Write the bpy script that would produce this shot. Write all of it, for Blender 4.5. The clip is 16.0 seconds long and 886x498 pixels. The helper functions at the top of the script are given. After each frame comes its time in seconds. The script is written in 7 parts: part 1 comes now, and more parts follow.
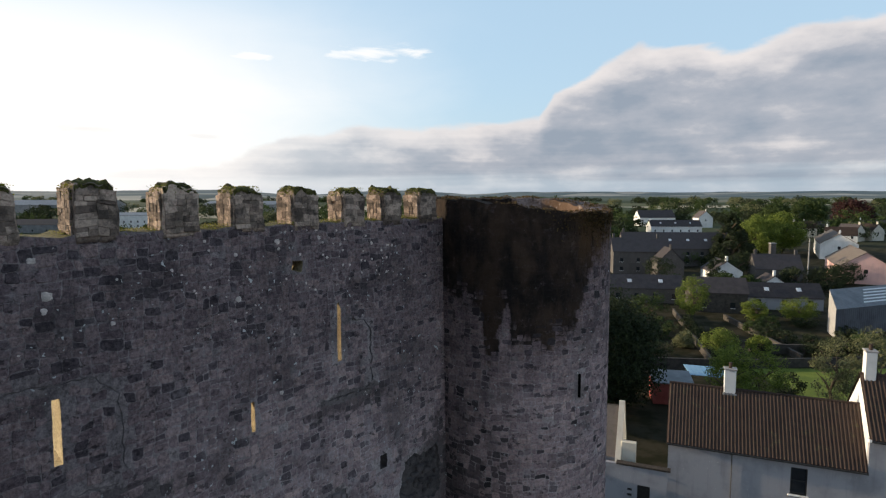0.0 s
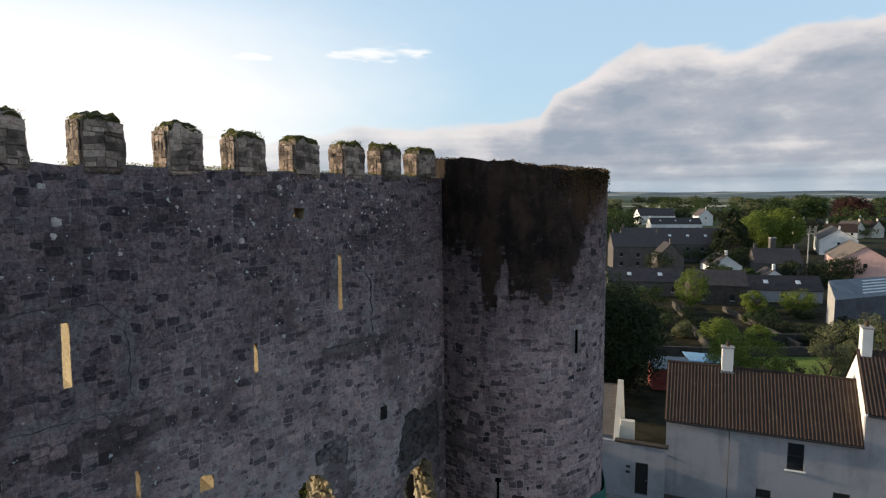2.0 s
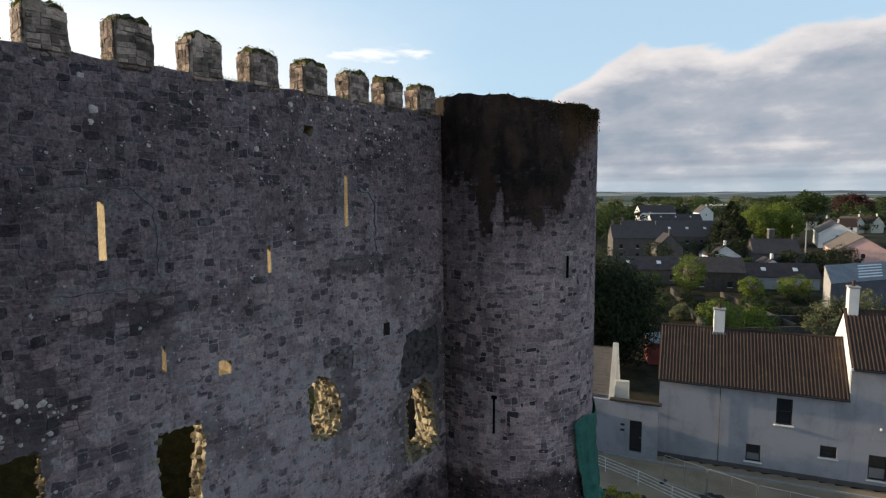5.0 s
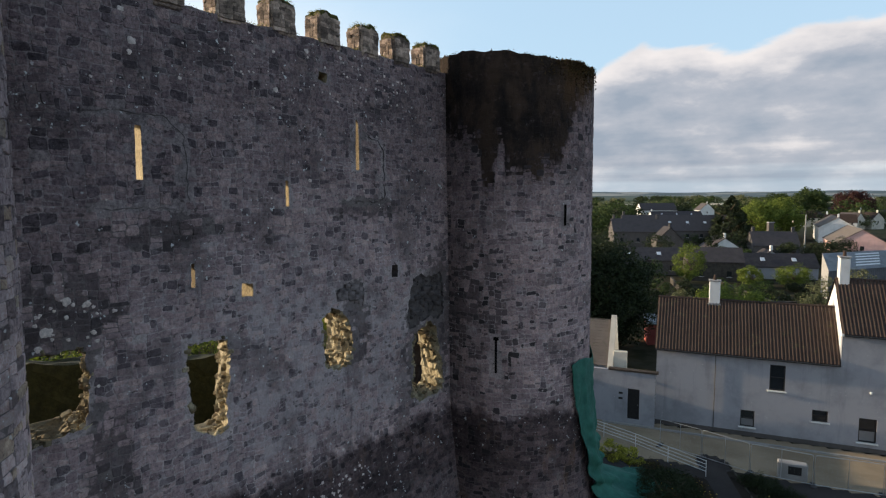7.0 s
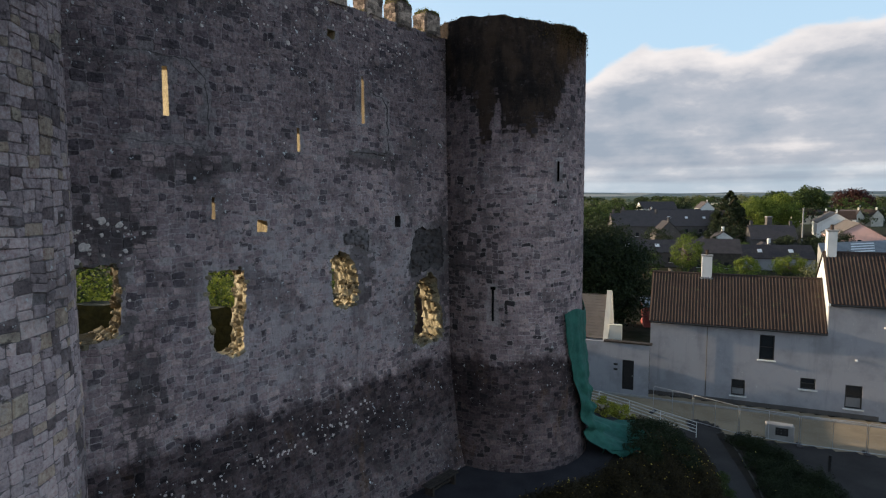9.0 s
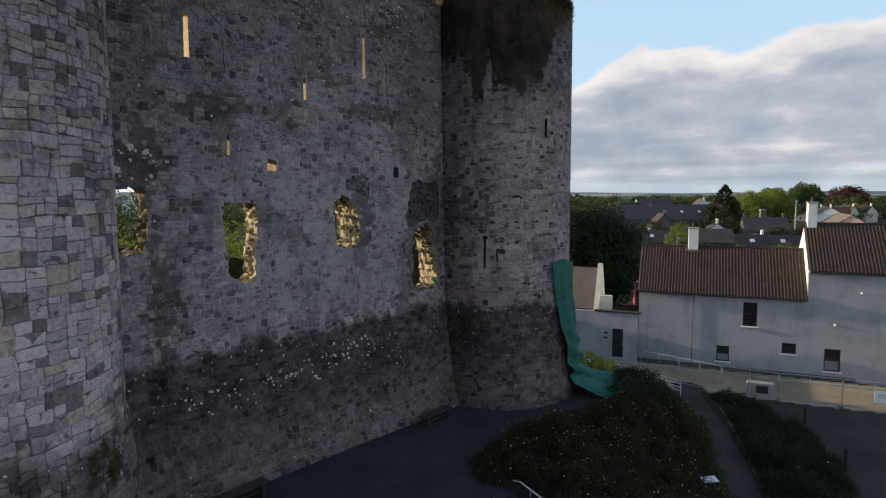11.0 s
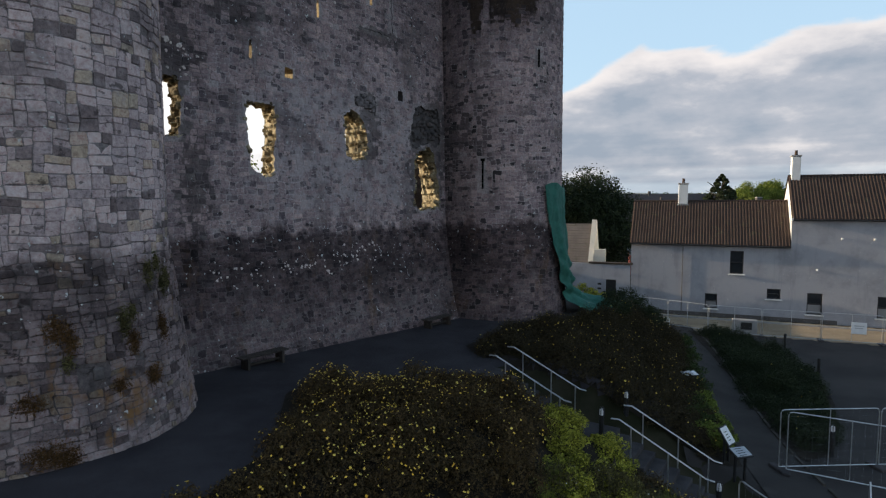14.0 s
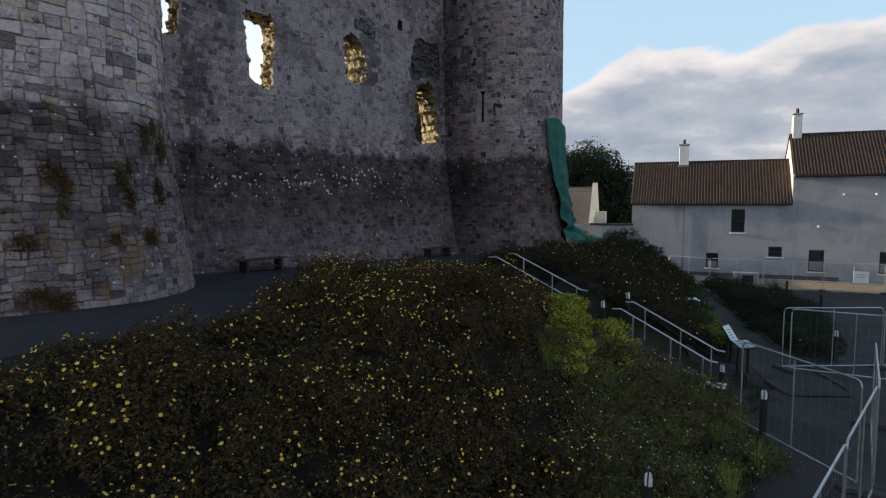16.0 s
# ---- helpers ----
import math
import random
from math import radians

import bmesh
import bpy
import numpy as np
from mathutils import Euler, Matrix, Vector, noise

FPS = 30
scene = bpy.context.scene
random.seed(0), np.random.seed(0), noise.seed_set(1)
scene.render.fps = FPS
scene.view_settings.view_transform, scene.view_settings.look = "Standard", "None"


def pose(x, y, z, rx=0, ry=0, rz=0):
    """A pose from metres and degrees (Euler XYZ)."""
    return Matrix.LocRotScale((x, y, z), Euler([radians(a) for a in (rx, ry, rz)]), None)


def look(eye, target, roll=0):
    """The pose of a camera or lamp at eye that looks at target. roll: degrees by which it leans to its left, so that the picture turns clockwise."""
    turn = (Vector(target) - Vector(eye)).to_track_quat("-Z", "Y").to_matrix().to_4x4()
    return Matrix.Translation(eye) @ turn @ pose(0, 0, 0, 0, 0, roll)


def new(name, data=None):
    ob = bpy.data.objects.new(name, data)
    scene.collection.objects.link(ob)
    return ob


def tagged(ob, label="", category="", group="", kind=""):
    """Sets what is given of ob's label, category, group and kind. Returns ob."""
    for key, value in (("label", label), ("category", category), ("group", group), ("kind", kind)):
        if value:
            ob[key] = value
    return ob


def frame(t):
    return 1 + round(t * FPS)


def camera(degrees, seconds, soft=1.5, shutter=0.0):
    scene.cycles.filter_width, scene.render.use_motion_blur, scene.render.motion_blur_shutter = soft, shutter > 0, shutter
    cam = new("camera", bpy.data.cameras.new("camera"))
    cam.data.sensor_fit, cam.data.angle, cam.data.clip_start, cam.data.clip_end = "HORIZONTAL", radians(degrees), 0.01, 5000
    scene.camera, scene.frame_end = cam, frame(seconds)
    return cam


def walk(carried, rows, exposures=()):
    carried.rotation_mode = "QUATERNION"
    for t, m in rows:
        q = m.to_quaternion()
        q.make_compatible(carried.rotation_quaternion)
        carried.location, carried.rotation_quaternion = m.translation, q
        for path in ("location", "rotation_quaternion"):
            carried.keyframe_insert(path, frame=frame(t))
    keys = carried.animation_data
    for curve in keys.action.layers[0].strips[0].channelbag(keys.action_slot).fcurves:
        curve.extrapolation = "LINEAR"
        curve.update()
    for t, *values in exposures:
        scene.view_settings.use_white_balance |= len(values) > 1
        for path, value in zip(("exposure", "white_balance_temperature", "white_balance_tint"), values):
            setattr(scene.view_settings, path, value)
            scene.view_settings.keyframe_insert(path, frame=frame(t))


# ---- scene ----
cam = camera(74.1, 16.0, soft=1.25)
METRES, EYE, TILT, LEAN, TURN = 20.0, 19.7, -5.3, 0.0, 0.0
ROWS = [
    (0.0, 0.0, 0.0, 0.0, 0.0, 0.0, -0.0),
    (0.5, 0.0007, -0.0031, -0.0189, 0.0, 0.04, 0.07),
    (1.0, 0.0009, -0.0072, -0.0386, 0.01, 0.01, 0.04),
    (1.5, 0.0015, -0.0112, -0.0575, 0.02, 0.04, 0.07),
    (2.0, 0.0022, -0.0169, -0.0751, 0.03, 0.03, 0.04),
    (2.5, 0.0031, -0.024, -0.0956, 0.03, 0.08, 0.1),
    (3.0, 0.0074, -0.033, -0.1154, 0.01, 0.08, 0.07),
    (3.5, 0.0093, -0.0434, -0.1365, 0.03, 0.07, 0.06),
    (4.0, 0.009, -0.0555, -0.1591, 0.06, 0.07, 0.05),
    (6.5, 0.0003, -0.1316, -0.2835, 0.26, 0.1, 0.09),
    (7.0, -0.0005, -0.1484, -0.3096, 0.28, 0.14, 0.11),
    (7.5, -0.0009, -0.1646, -0.3338, 0.3, 0.16, 0.11),
    (8.0, -0.0009, -0.1813, -0.3586, 0.32, 0.18, 0.11),
    (8.5, -0.0003, -0.2007, -0.3844, 0.33, 0.19, 0.11),
    (9.0, 0.0013, -0.2194, -0.4085, 0.36, 0.23, 0.1),
    (11.5, 0.0097, -0.3295, -0.55, 0.1, 0.25, 0.14),
    (12.0, 0.0104, -0.3517, -0.582, -0.01, 0.27, 0.19),
    (12.5, 0.0112, -0.3751, -0.6152, -0.1, 0.27, 0.2),
    (13.0, 0.0106, -0.3967, -0.6479, -0.15, 0.28, 0.23),
    (13.5, 0.0086, -0.4086, -0.6802, -0.09, 0.31, 0.25),
    (14.0, 0.0059, -0.4105, -0.7146, 0.18, 0.33, 0.2),
    (14.5, 0.0035, -0.41, -0.7473, 0.22, 0.31, 0.19),
    (15.0, 0.0044, -0.4079, -0.7791, 0.24, 0.29, 0.18),
    (15.5, 0.0061, -0.4057, -0.8285, 0.23, 0.32, 0.21),
    (16.0, 0.0055, -0.4013, -0.8775, 0.2, 0.33, 0.24),
]
walk(cam, [(t, pose(0, 0, EYE, TILT, LEAN, TURN) @ pose(METRES * x, METRES * y, METRES * z, 90 + pitch, roll, yaw)) for t, x, y, z, yaw, pitch, roll in ROWS], [(0.0, 0.40), (4.0, 0.42), (6.5, 0.5), (9.0, 0.54), (16.0, 0.54)])

# ---- world, sun and exposure ----
SUN_AZ, SUN_EL, SKY = -70.0, 11.0, 0.165  # degrees from +y, clockwise; above the horizon; the sky's strength
scene.view_settings.exposure = 0.5


def build_world():
    w = bpy.data.worlds.new("sky")
    scene.world = w
    w.use_nodes = True
    nt = w.node_tree
    nt.nodes.clear()

    def nd(kind, **kw):
        n = nt.nodes.new(kind)
        for k, v in kw.items():
            if k == "op":
                n.operation = v
            elif k == "ins":
                for key, val in v.items():
                    if isinstance(val, bpy.types.NodeSocket):
                        nt.links.new(val, n.inputs[key])
                    else:
                        n.inputs[key].default_value = val
        return n

    def m(op, a, b=0.0, c=0.0):
        return nd("ShaderNodeMath", op=op, ins={0: a, 1: b, 2: c}).outputs[0]

    def smooth(v, lo, hi):
        n = nd("ShaderNodeMapRange", ins={0: v, 1: lo, 2: hi, 3: 0.0, 4: 1.0})
        n.interpolation_type = "SMOOTHSTEP"
        return n.outputs[0]

    def noise_at(vec, scale, detail=6.0, rough=0.55):
        return nd("ShaderNodeTexNoise", ins={"Vector": vec, "Scale": scale, "Detail": detail, "Roughness": rough}).outputs[0]

    def ramp(fac, stops, interp="LINEAR"):
        n = nd("ShaderNodeValToRGB", ins={0: fac})
        n.color_ramp.interpolation = interp
        el = n.color_ramp.elements
        while len(el) < len(stops):
            el.new(0.5)
        for e, (p, c) in zip(el, stops):
            e.position = p
            e.color = (*c, 1) if isinstance(c, tuple) else (c, c, c, 1)
        return n.outputs[0]

    sky = nd("ShaderNodeTexSky")
    sky.sky_type = "NISHITA"
    sky.sun_disc = False
    sky.sun_elevation, sky.sun_rotation = radians(SUN_EL), radians(SUN_AZ)
    sky.altitude, sky.air_density, sky.dust_density, sky.ozone_density = 60, 1.0, 1.6, 1.2

    co = nd("ShaderNodeTexCoord").outputs["Generated"]
    sep = nd("ShaderNodeSeparateXYZ", ins={0: co})
    X, Y, Z = sep.outputs
    az = m("MULTIPLY", m("ARCTAN2", X, Y), 57.2958)
    el = m("MULTIPLY", m("ARCSINE", Z), 57.2958)
    def layer(ax, ay, seed, scale, detail, rough, warp=0.0):
        v = nd("ShaderNodeCombineXYZ", ins={0: m("MULTIPLY", az, ax), 1: m("MULTIPLY", el, ay), 2: seed}).outputs[0]
        n = nd("ShaderNodeTexNoise", ins={"Vector": v, "Scale": scale, "Detail": detail, "Roughness": rough, "Distortion": warp})
        return n.outputs[0]

    billow = layer(0.10, 0.24, 3.7, 1.0, 8.0, 0.56, 0.3)
    puff = layer(0.14, 0.32, 6.1, 1.0, 9.0, 0.56)
    bands = layer(0.03, 0.75, 1.3, 1.0, 4.0, 0.5)

    def blot(a0, e0, ra, re, seed):
        """A soft streak of cloud round one direction."""
        da, de = m("DIVIDE", m("SUBTRACT", az, a0), ra), m("DIVIDE", m("SUBTRACT", el, e0), re)
        rad = m("SQRT", m("ADD", m("MULTIPLY", da, da), m("MULTIPLY", de, de)))
        ragged_edge = m("MULTIPLY", m("SUBTRACT", layer(0.16, 0.9, seed, 1.0, 5.0, 0.6, 0.5), 0.5), 2.2)
        return smooth(m("ADD", rad, ragged_edge), 1.0, 0.25)

    # the cloud bank: its upper edge by azimuth (elevation / 20)
    azn = nd("ShaderNodeMapRange", ins={0: az, 1: -45.0, 2: 45.0, 3: 0.0, 4: 1.0}).outputs[0]
    edge = m("MULTIPLY", ramp(azn, [(0.0, 0.0), (0.1, 0.02), (0.2, 0.11), (0.293, 0.19), (0.335, 0.27), (0.42, 0.325), (0.54, 0.335), (0.602, 0.345), (0.617, 0.46), (0.636, 0.525), (0.661, 0.58), (0.70, 0.665), (0.787, 0.625), (0.845, 0.665), (0.90, 0.69), (1.0, 0.74)]), 20.0)
    lift = m("ADD", m("MULTIPLY", m("SUBTRACT", billow, 0.5), 2.2), m("MULTIPLY", m("SUBTRACT", puff, 0.5), 2.4))
    under = m("SUBTRACT", m("ADD", edge, lift), el)
    bank = smooth(under, -0.15, 0.55)
    # the bank breaks into pale bands towards the horizon
    low = smooth(m("ADD", el, m("MULTIPLY", m("SUBTRACT", bands, 0.5), 5.0)), 0.6, 3.0)
    bank = m("MULTIPLY", bank, m("ADD", m("MULTIPLY", low, 0.5), 0.45))
    # thin high streaks
    n4 = layer(0.055, 0.42, 8.1, 1.0, 5.0, 0.55, 0.4)
    wisp = m("MULTIPLY", m("MULTIPLY", smooth(n4, 0.58, 0.78), smooth(el, 15.0, 24.0)), 0.5)
    wisp = m("MAXIMUM", wisp, m("MULTIPLY", m("MAXIMUM", blot(-7.0, 13.1, 7.5, 0.95, 2.2), blot(-17.5, 12.4, 3.0, 0.6, 4.4)), 0.8))
    smudge = m("MULTIPLY", m("MAXIMUM", blot(-31.0, 5.4, 4.5, 0.6, 5.5), blot(-22.0, 5.2, 2.2, 0.3, 7.5)), 0.35)

    depth = smooth(under, 0.0, 4.2)
    streaks = m("MULTIPLY", m("SUBTRACT", bands, 0.5), m("MULTIPLY", smooth(el, 8.0, 4.0), 1.3))
    shade = m("ADD", m("ADD", m("MULTIPLY", depth, 0.62), m("MULTIPLY", m("MULTIPLY", m("SUBTRACT", puff, 0.47), 2.3), m("ADD", m("MULTIPLY", depth, 0.7), 0.3))), streaks)
    cloud = ramp(shade, [(0.0, (0.90, 0.84, 0.82)), (0.22, (0.74, 0.71, 0.72)), (0.55, (0.47, 0.49, 0.55)), (1.0, (0.33, 0.38, 0.46))])
    pale = smooth(el, 4.5, 0.0)
    glow = smooth(m("ADD", az, m("MULTIPLY", m("SUBTRACT", billow, 0.5), 12.0)), 6.0, -30.0)
    haze = m("MULTIPLY", smooth(el, 60.0, 16.0), 0.72)
    b_sky = nd("ShaderNodeBackground", ins={0: sky.outputs[0], 1: SKY})
    b_haze = nd("ShaderNodeBackground", ins={0: (0.43, 0.60, 0.76, 1), 1: 0.94})
    b_cloud = nd("ShaderNodeBackground", ins={0: cloud, 1: 0.72})
    b_veil = nd("ShaderNodeBackground", ins={0: (1.0, 0.97, 0.94, 1), 1: 0.85})
    b_low = nd("ShaderNodeBackground", ins={0: (0.56, 0.68, 0.78, 1), 1: 0.66})
    hazy = nd("ShaderNodeMixShader", ins={0: haze, 1: b_sky.outputs[0], 2: b_haze.outputs[0]})
    mix0 = nd("ShaderNodeMixShader", ins={0: m("MULTIPLY", pale, 0.8), 1: hazy.outputs[0], 2: b_low.outputs[0]})
    mix1 = nd("ShaderNodeMixShader", ins={0: m("MAXIMUM", wisp, m("MULTIPLY", glow, smooth(el, 22.0, 9.0))), 1: mix0.outputs[0], 2: b_veil.outputs[0]})
    mix2 = nd("ShaderNodeMixShader", ins={0: m("MAXIMUM", smudge, m("MULTIPLY", bank, m("SUBTRACT", 1.0, m("MULTIPLY", glow, 0.55)))), 1: mix1.outputs[0], 2: b_cloud.outputs[0]})
    nd("ShaderNodeOutputWorld", ins={0: mix2.outputs[0]})


build_world()
sun = new("sun", bpy.data.lights.new("sun", "SUN"))
sun.data.energy, sun.data.angle, sun.data.color = 5.0, radians(0.6), (1.0, 0.80, 0.55)
to_sun = Vector((math.sin(radians(SUN_AZ)) * math.cos(radians(SUN_EL)), math.cos(radians(SUN_AZ)) * math.cos(radians(SUN_EL)), math.sin(radians(SUN_EL))))
sun.matrix_world = look((0, 0, 60), Vector((0, 0, 60)) - to_sun)

# ---- materials ----
class Mat:
    """A small builder of node materials."""

    def __init__(self, name):
        self.mat = bpy.data.materials.new(name)
        self.mat.use_nodes = True
        self.nt = self.mat.node_tree
        self.bsdf = self.nt.nodes["Principled BSDF"]
        self.pos = self.nd("ShaderNodeNewGeometry").outputs["Position"]

    def nd(self, kind, ins=None, **kw):
        n = self.nt.nodes.new(kind)
        if "op" in kw:
            n.operation = kw["op"]
        for key, val in (ins or {}).items():
            if isinstance(val, bpy.types.NodeSocket):
                self.nt.links.new(val, n.inputs[key])
            else:
                n.inputs[key].default_value = val
        return n

    def m(self, op, a, b=0.0, c=0.0):
        return self.nd("ShaderNodeMath", {0: a, 1: b, 2: c}, op=op).outputs[0]

    def noise(self, scale, detail=4.0, rough=0.6, vec=None, stretch=None, w=0.0):
        vec = vec or self.pos
        if stretch:
            vec = self.nd("ShaderNodeMapping", {"Vector": vec, "Scale": stretch, "Location": (w, w, w)}).outputs[0]
        return self.nd("ShaderNodeTexNoise", {"Vector": vec, "Scale": scale, "Detail": detail, "Roughness": rough}).outputs[0]

    def smooth(self, v, lo, hi):
        n = self.nd("ShaderNodeMapRange", {0: v, 1: lo, 2: hi, 3: 0.0, 4: 1.0})
        n.interpolation_type = "SMOOTHSTEP"
        return n.outputs[0]

    def ramp(self, fac, stops):
        n = self.nd("ShaderNodeValToRGB", {0: fac})
        el = n.color_ramp.elements
        while len(el) < len(stops):
            el.new(0.5)
        for e, (p, c) in zip(el, stops):
            e.position, e.color = p, (*c, 1)
        return n.outputs[0]

    def mix(self, fac, a, b, kind="MIX"):
        n = self.nt.nodes.new("ShaderNodeMix")
        n.data_type, n.blend_type = "RGBA", kind
        for key, val in ((0, fac), (6, a), (7, b)):
            if isinstance(val, bpy.types.NodeSocket):
                self.nt.links.new(val, n.inputs[key])
            else:
                n.inputs[key].default_value = (*val, 1) if isinstance(val, tuple) and len(val) == 3 else val
        return n.outputs[2]

    def chance(self):
        """A random number for each object and each loose island."""
        o = self.nd("ShaderNodeObjectInfo").outputs["Random"]
        i = self.nd("ShaderNodeNewGeometry").outputs["Random Per Island"]
        return self.m("FRACT", self.m("ADD", o, i))

    def xyz(self):
        return self.nd("ShaderNodeSeparateXYZ", {0: self.pos}).outputs

    def done(self, color, rough=0.9, bump=None, bump_dist=0.01, bump_strength=0.6, metal=0.0, spec=0.3):
        for key, val in (("Base Color", color), ("Roughness", rough), ("Metallic", metal), ("Specular IOR Level", spec)):
            if isinstance(val, bpy.types.NodeSocket):
                self.nt.links.new(val, self.bsdf.inputs[key])
            else:
                self.bsdf.inputs[key].default_value = (*val, 1) if isinstance(val, tuple) else val
        if bump is not None:
            b = self.nd("ShaderNodeBump", {"Height": bump, "Distance": bump_dist, "Strength": bump_strength})
            self.nt.links.new(b.outputs[0], self.bsdf.inputs["Normal"])
        return self.mat


DW_X, DW_Y = math.cos(radians(51.3)), math.sin(radians(51.3))
GREY_STONES = [(0.0, (0.06, 0.045, 0.05)), (0.13, (0.125, 0.092, 0.096)), (0.17, (0.269, 0.192, 0.19)), (0.5, (0.419, 0.299, 0.286)), (0.85, (0.54, 0.389, 0.355)), (1.0, (0.7, 0.508, 0.449))]
PALE_STONES = [(0.0, (0.176, 0.135, 0.125)), (0.1, (0.27, 0.21, 0.20)), (0.14, (0.50, 0.40, 0.385)), (0.5, (0.68, 0.545, 0.52)), (0.86, (0.82, 0.66, 0.61)), (0.95, (0.62, 0.47, 0.33)), (1.0, (0.56, 0.46, 0.34))]


def castle_material(name, mortar=False, inner=False, tints=GREY_STONES, dark_joint=False, foot=0.95, rusty=0.2, blotch=0.0, mottled=0.36, core=((0.12, 0.095, 0.06), (0.30, 0.25, 0.16), (0.46, 0.40, 0.28))):
    k = Mat(name)
    grain = k.noise(11.0, 7.0, 0.78)
    patch = k.noise(1.1, 5.0, 0.6)
    broad = k.noise(0.22, 3.0, 0.5)
    r = k.chance()
    if mortar:
        col = k.ramp(patch, [(0.3, (0.16, 0.14, 0.135)), (0.7, (0.36, 0.315, 0.30))] if dark_joint else [(0.3, (0.30, 0.255, 0.245)), (0.7, (0.56, 0.48, 0.45))])
    elif inner:
        col = k.ramp(k.m("ADD", k.m("MULTIPLY", r, 0.5), k.m("MULTIPLY", patch, 0.5)), [(0.25, core[0]), (0.5, core[1]), (0.8, core[2])])
        col = k.mix(k.m("MULTIPLY", k.smooth(k.noise(2.1, 6.0, 0.7, w=13.0), 0.47, 0.58), blotch), col, (0.050, 0.043, 0.036))
    else:
        col = k.ramp(r, tints)
        mottle = k.noise(3.2, 6.0, 0.68, w=7.0)
        col = k.mix(mottled, col, k.ramp(k.m("ADD", k.m("MULTIPLY", mottle, 0.6), k.m("MULTIPLY", patch, 0.4)), [(0.36, (0.085, 0.072, 0.077)), (0.46, (0.25, 0.212, 0.222)), (0.56, (0.36, 0.305, 0.31)), (0.66, (0.54, 0.475, 0.46))]))
    col = k.mix(0.8, col, k.ramp(grain, [(0.34, (0.2, 0.2, 0.21)), (0.5, (0.5, 0.5, 0.5)), (0.68, (0.75, 0.74, 0.71))]), "OVERLAY")
    x, y, z = k.xyz()
    if not inner:
        # mortar smeared over the stones, and dark pits and hollows
        far_along = k.m("ADD", k.m("MULTIPLY", x, DW_X), k.m("MULTIPLY", y, DW_Y))
        washed = k.m("MULTIPLY", k.m("MULTIPLY", k.smooth(z, 5.0, 6.2), k.smooth(z, 13.5, 9.5)), k.m("MULTIPLY", k.smooth(far_along, 3.5, 7.5), k.smooth(far_along, 15.5, 13.5)))
        smear = k.m("MULTIPLY", k.smooth(k.m("ADD", k.noise(1.9, 7.0, 0.72, w=17.0), k.m("MULTIPLY", washed, 0.09)), 0.52, 0.66), k.m("ADD", k.m("MULTIPLY", washed, 0.3), 0.42))
        col = k.mix(smear, col, k.mix(grain, (0.31, 0.27, 0.265), (0.60, 0.54, 0.53)))
        hollow = k.m("MULTIPLY", k.smooth(k.noise(3.4, 5.0, 0.62, stretch=(1, 1, 1.6), w=15.0), 0.60, 0.66), 0.7)
        col = k.mix(hollow, col, (0.05, 0.042, 0.040))
        # old weathering: darker crusts in broad patches
        col = k.mix(k.m("MULTIPLY", k.smooth(k.noise(0.5, 6.0, 0.68, w=1.0), 0.50, 0.63), 0.5), col, (0.10, 0.085, 0.083))
        jump = k.m("MULTIPLY", k.m("SUBTRACT", r, 0.5), 1.1)
        # black weathering spread round the broken windows and the corner
        along = k.m("ADD", k.m("MULTIPLY", x, DW_X), k.m("MULTIPLY", y, DW_Y))
        edge = k.m("MULTIPLY", k.m("SUBTRACT", k.noise(1.3, 6.0, 0.68, w=8.0), 0.5), 2.6)
        # the blotch at 14.2 paints the shade of a hollow beside the window
        for s0, z0, rs, rz in ((2.2, 11.0, 0.9, 1.1), (2.9, 6.4, 0.5, 1.9), (11.3, 9.2, 0.5, 1.2), (14.2, 7.5, 0.45, 1.5), (4.6, 12.9, 1.6, 0.35), (12.0, 13.4, 1.2, 0.35), (15.9, 9.0, 0.8, 2.4)):
            du, dv = k.m("DIVIDE", k.m("SUBTRACT", along, s0), rs), k.m("DIVIDE", k.m("SUBTRACT", z, z0), rz)
            rad = k.m("SQRT", k.m("ADD", k.m("MULTIPLY", du, du), k.m("MULTIPLY", dv, dv)))
            col = k.mix(k.m("MULTIPLY", k.smooth(k.m("ADD", k.m("ADD", rad, edge), jump), 1.0, 0.8), 0.6), col, (0.075, 0.064, 0.06))
        # dark lichen crust near the exposed wall head
        crown = k.m("MULTIPLY", k.smooth(k.m("ADD", k.m("ADD", z, k.m("MULTIPLY", k.smooth(along, 9.0, 1.0), 2.6)), k.m("MULTIPLY", k.noise(0.6, 5.0, 0.65, w=6.0), 7.0)), 15.0, 20.5), 0.66)
        col = k.mix(crown, col, k.mix(k.smooth(grain, 0.35, 0.65), (0.205, 0.20, 0.215), (0.475, 0.465, 0.48)), "MULTIPLY")
        # rain streaks down the face
        runs = k.smooth(k.noise(1.5, 6.0, 0.7, stretch=(1, 1, 0.09), w=21.0), 0.55, 0.68)
        col = k.mix(k.m("MULTIPLY", runs, 0.42), col, (0.5, 0.46, 0.46), "MULTIPLY")
        # browner old plinth, its courses still showing
        plinth = k.smooth(k.m("ADD", z, k.m("MULTIPLY", k.m("SUBTRACT", patch, 0.5), 1.6)), 5.2, 4.7)
        course = k.noise(1.6, 5.0, 0.65, stretch=(0.8, 0.8, 1.5), w=3.0)
        worn_foot = k.m("ADD", k.m("MULTIPLY", k.smooth(z, 0.8, 3.4), 0.24), 0.74)
        col = k.mix(k.m("MULTIPLY", k.m("MULTIPLY", plinth, foot), worn_foot), col, k.mix(k.smooth(course, 0.35, 0.7), (0.13, 0.122, 0.125), (0.37, 0.345, 0.345)), "MULTIPLY")
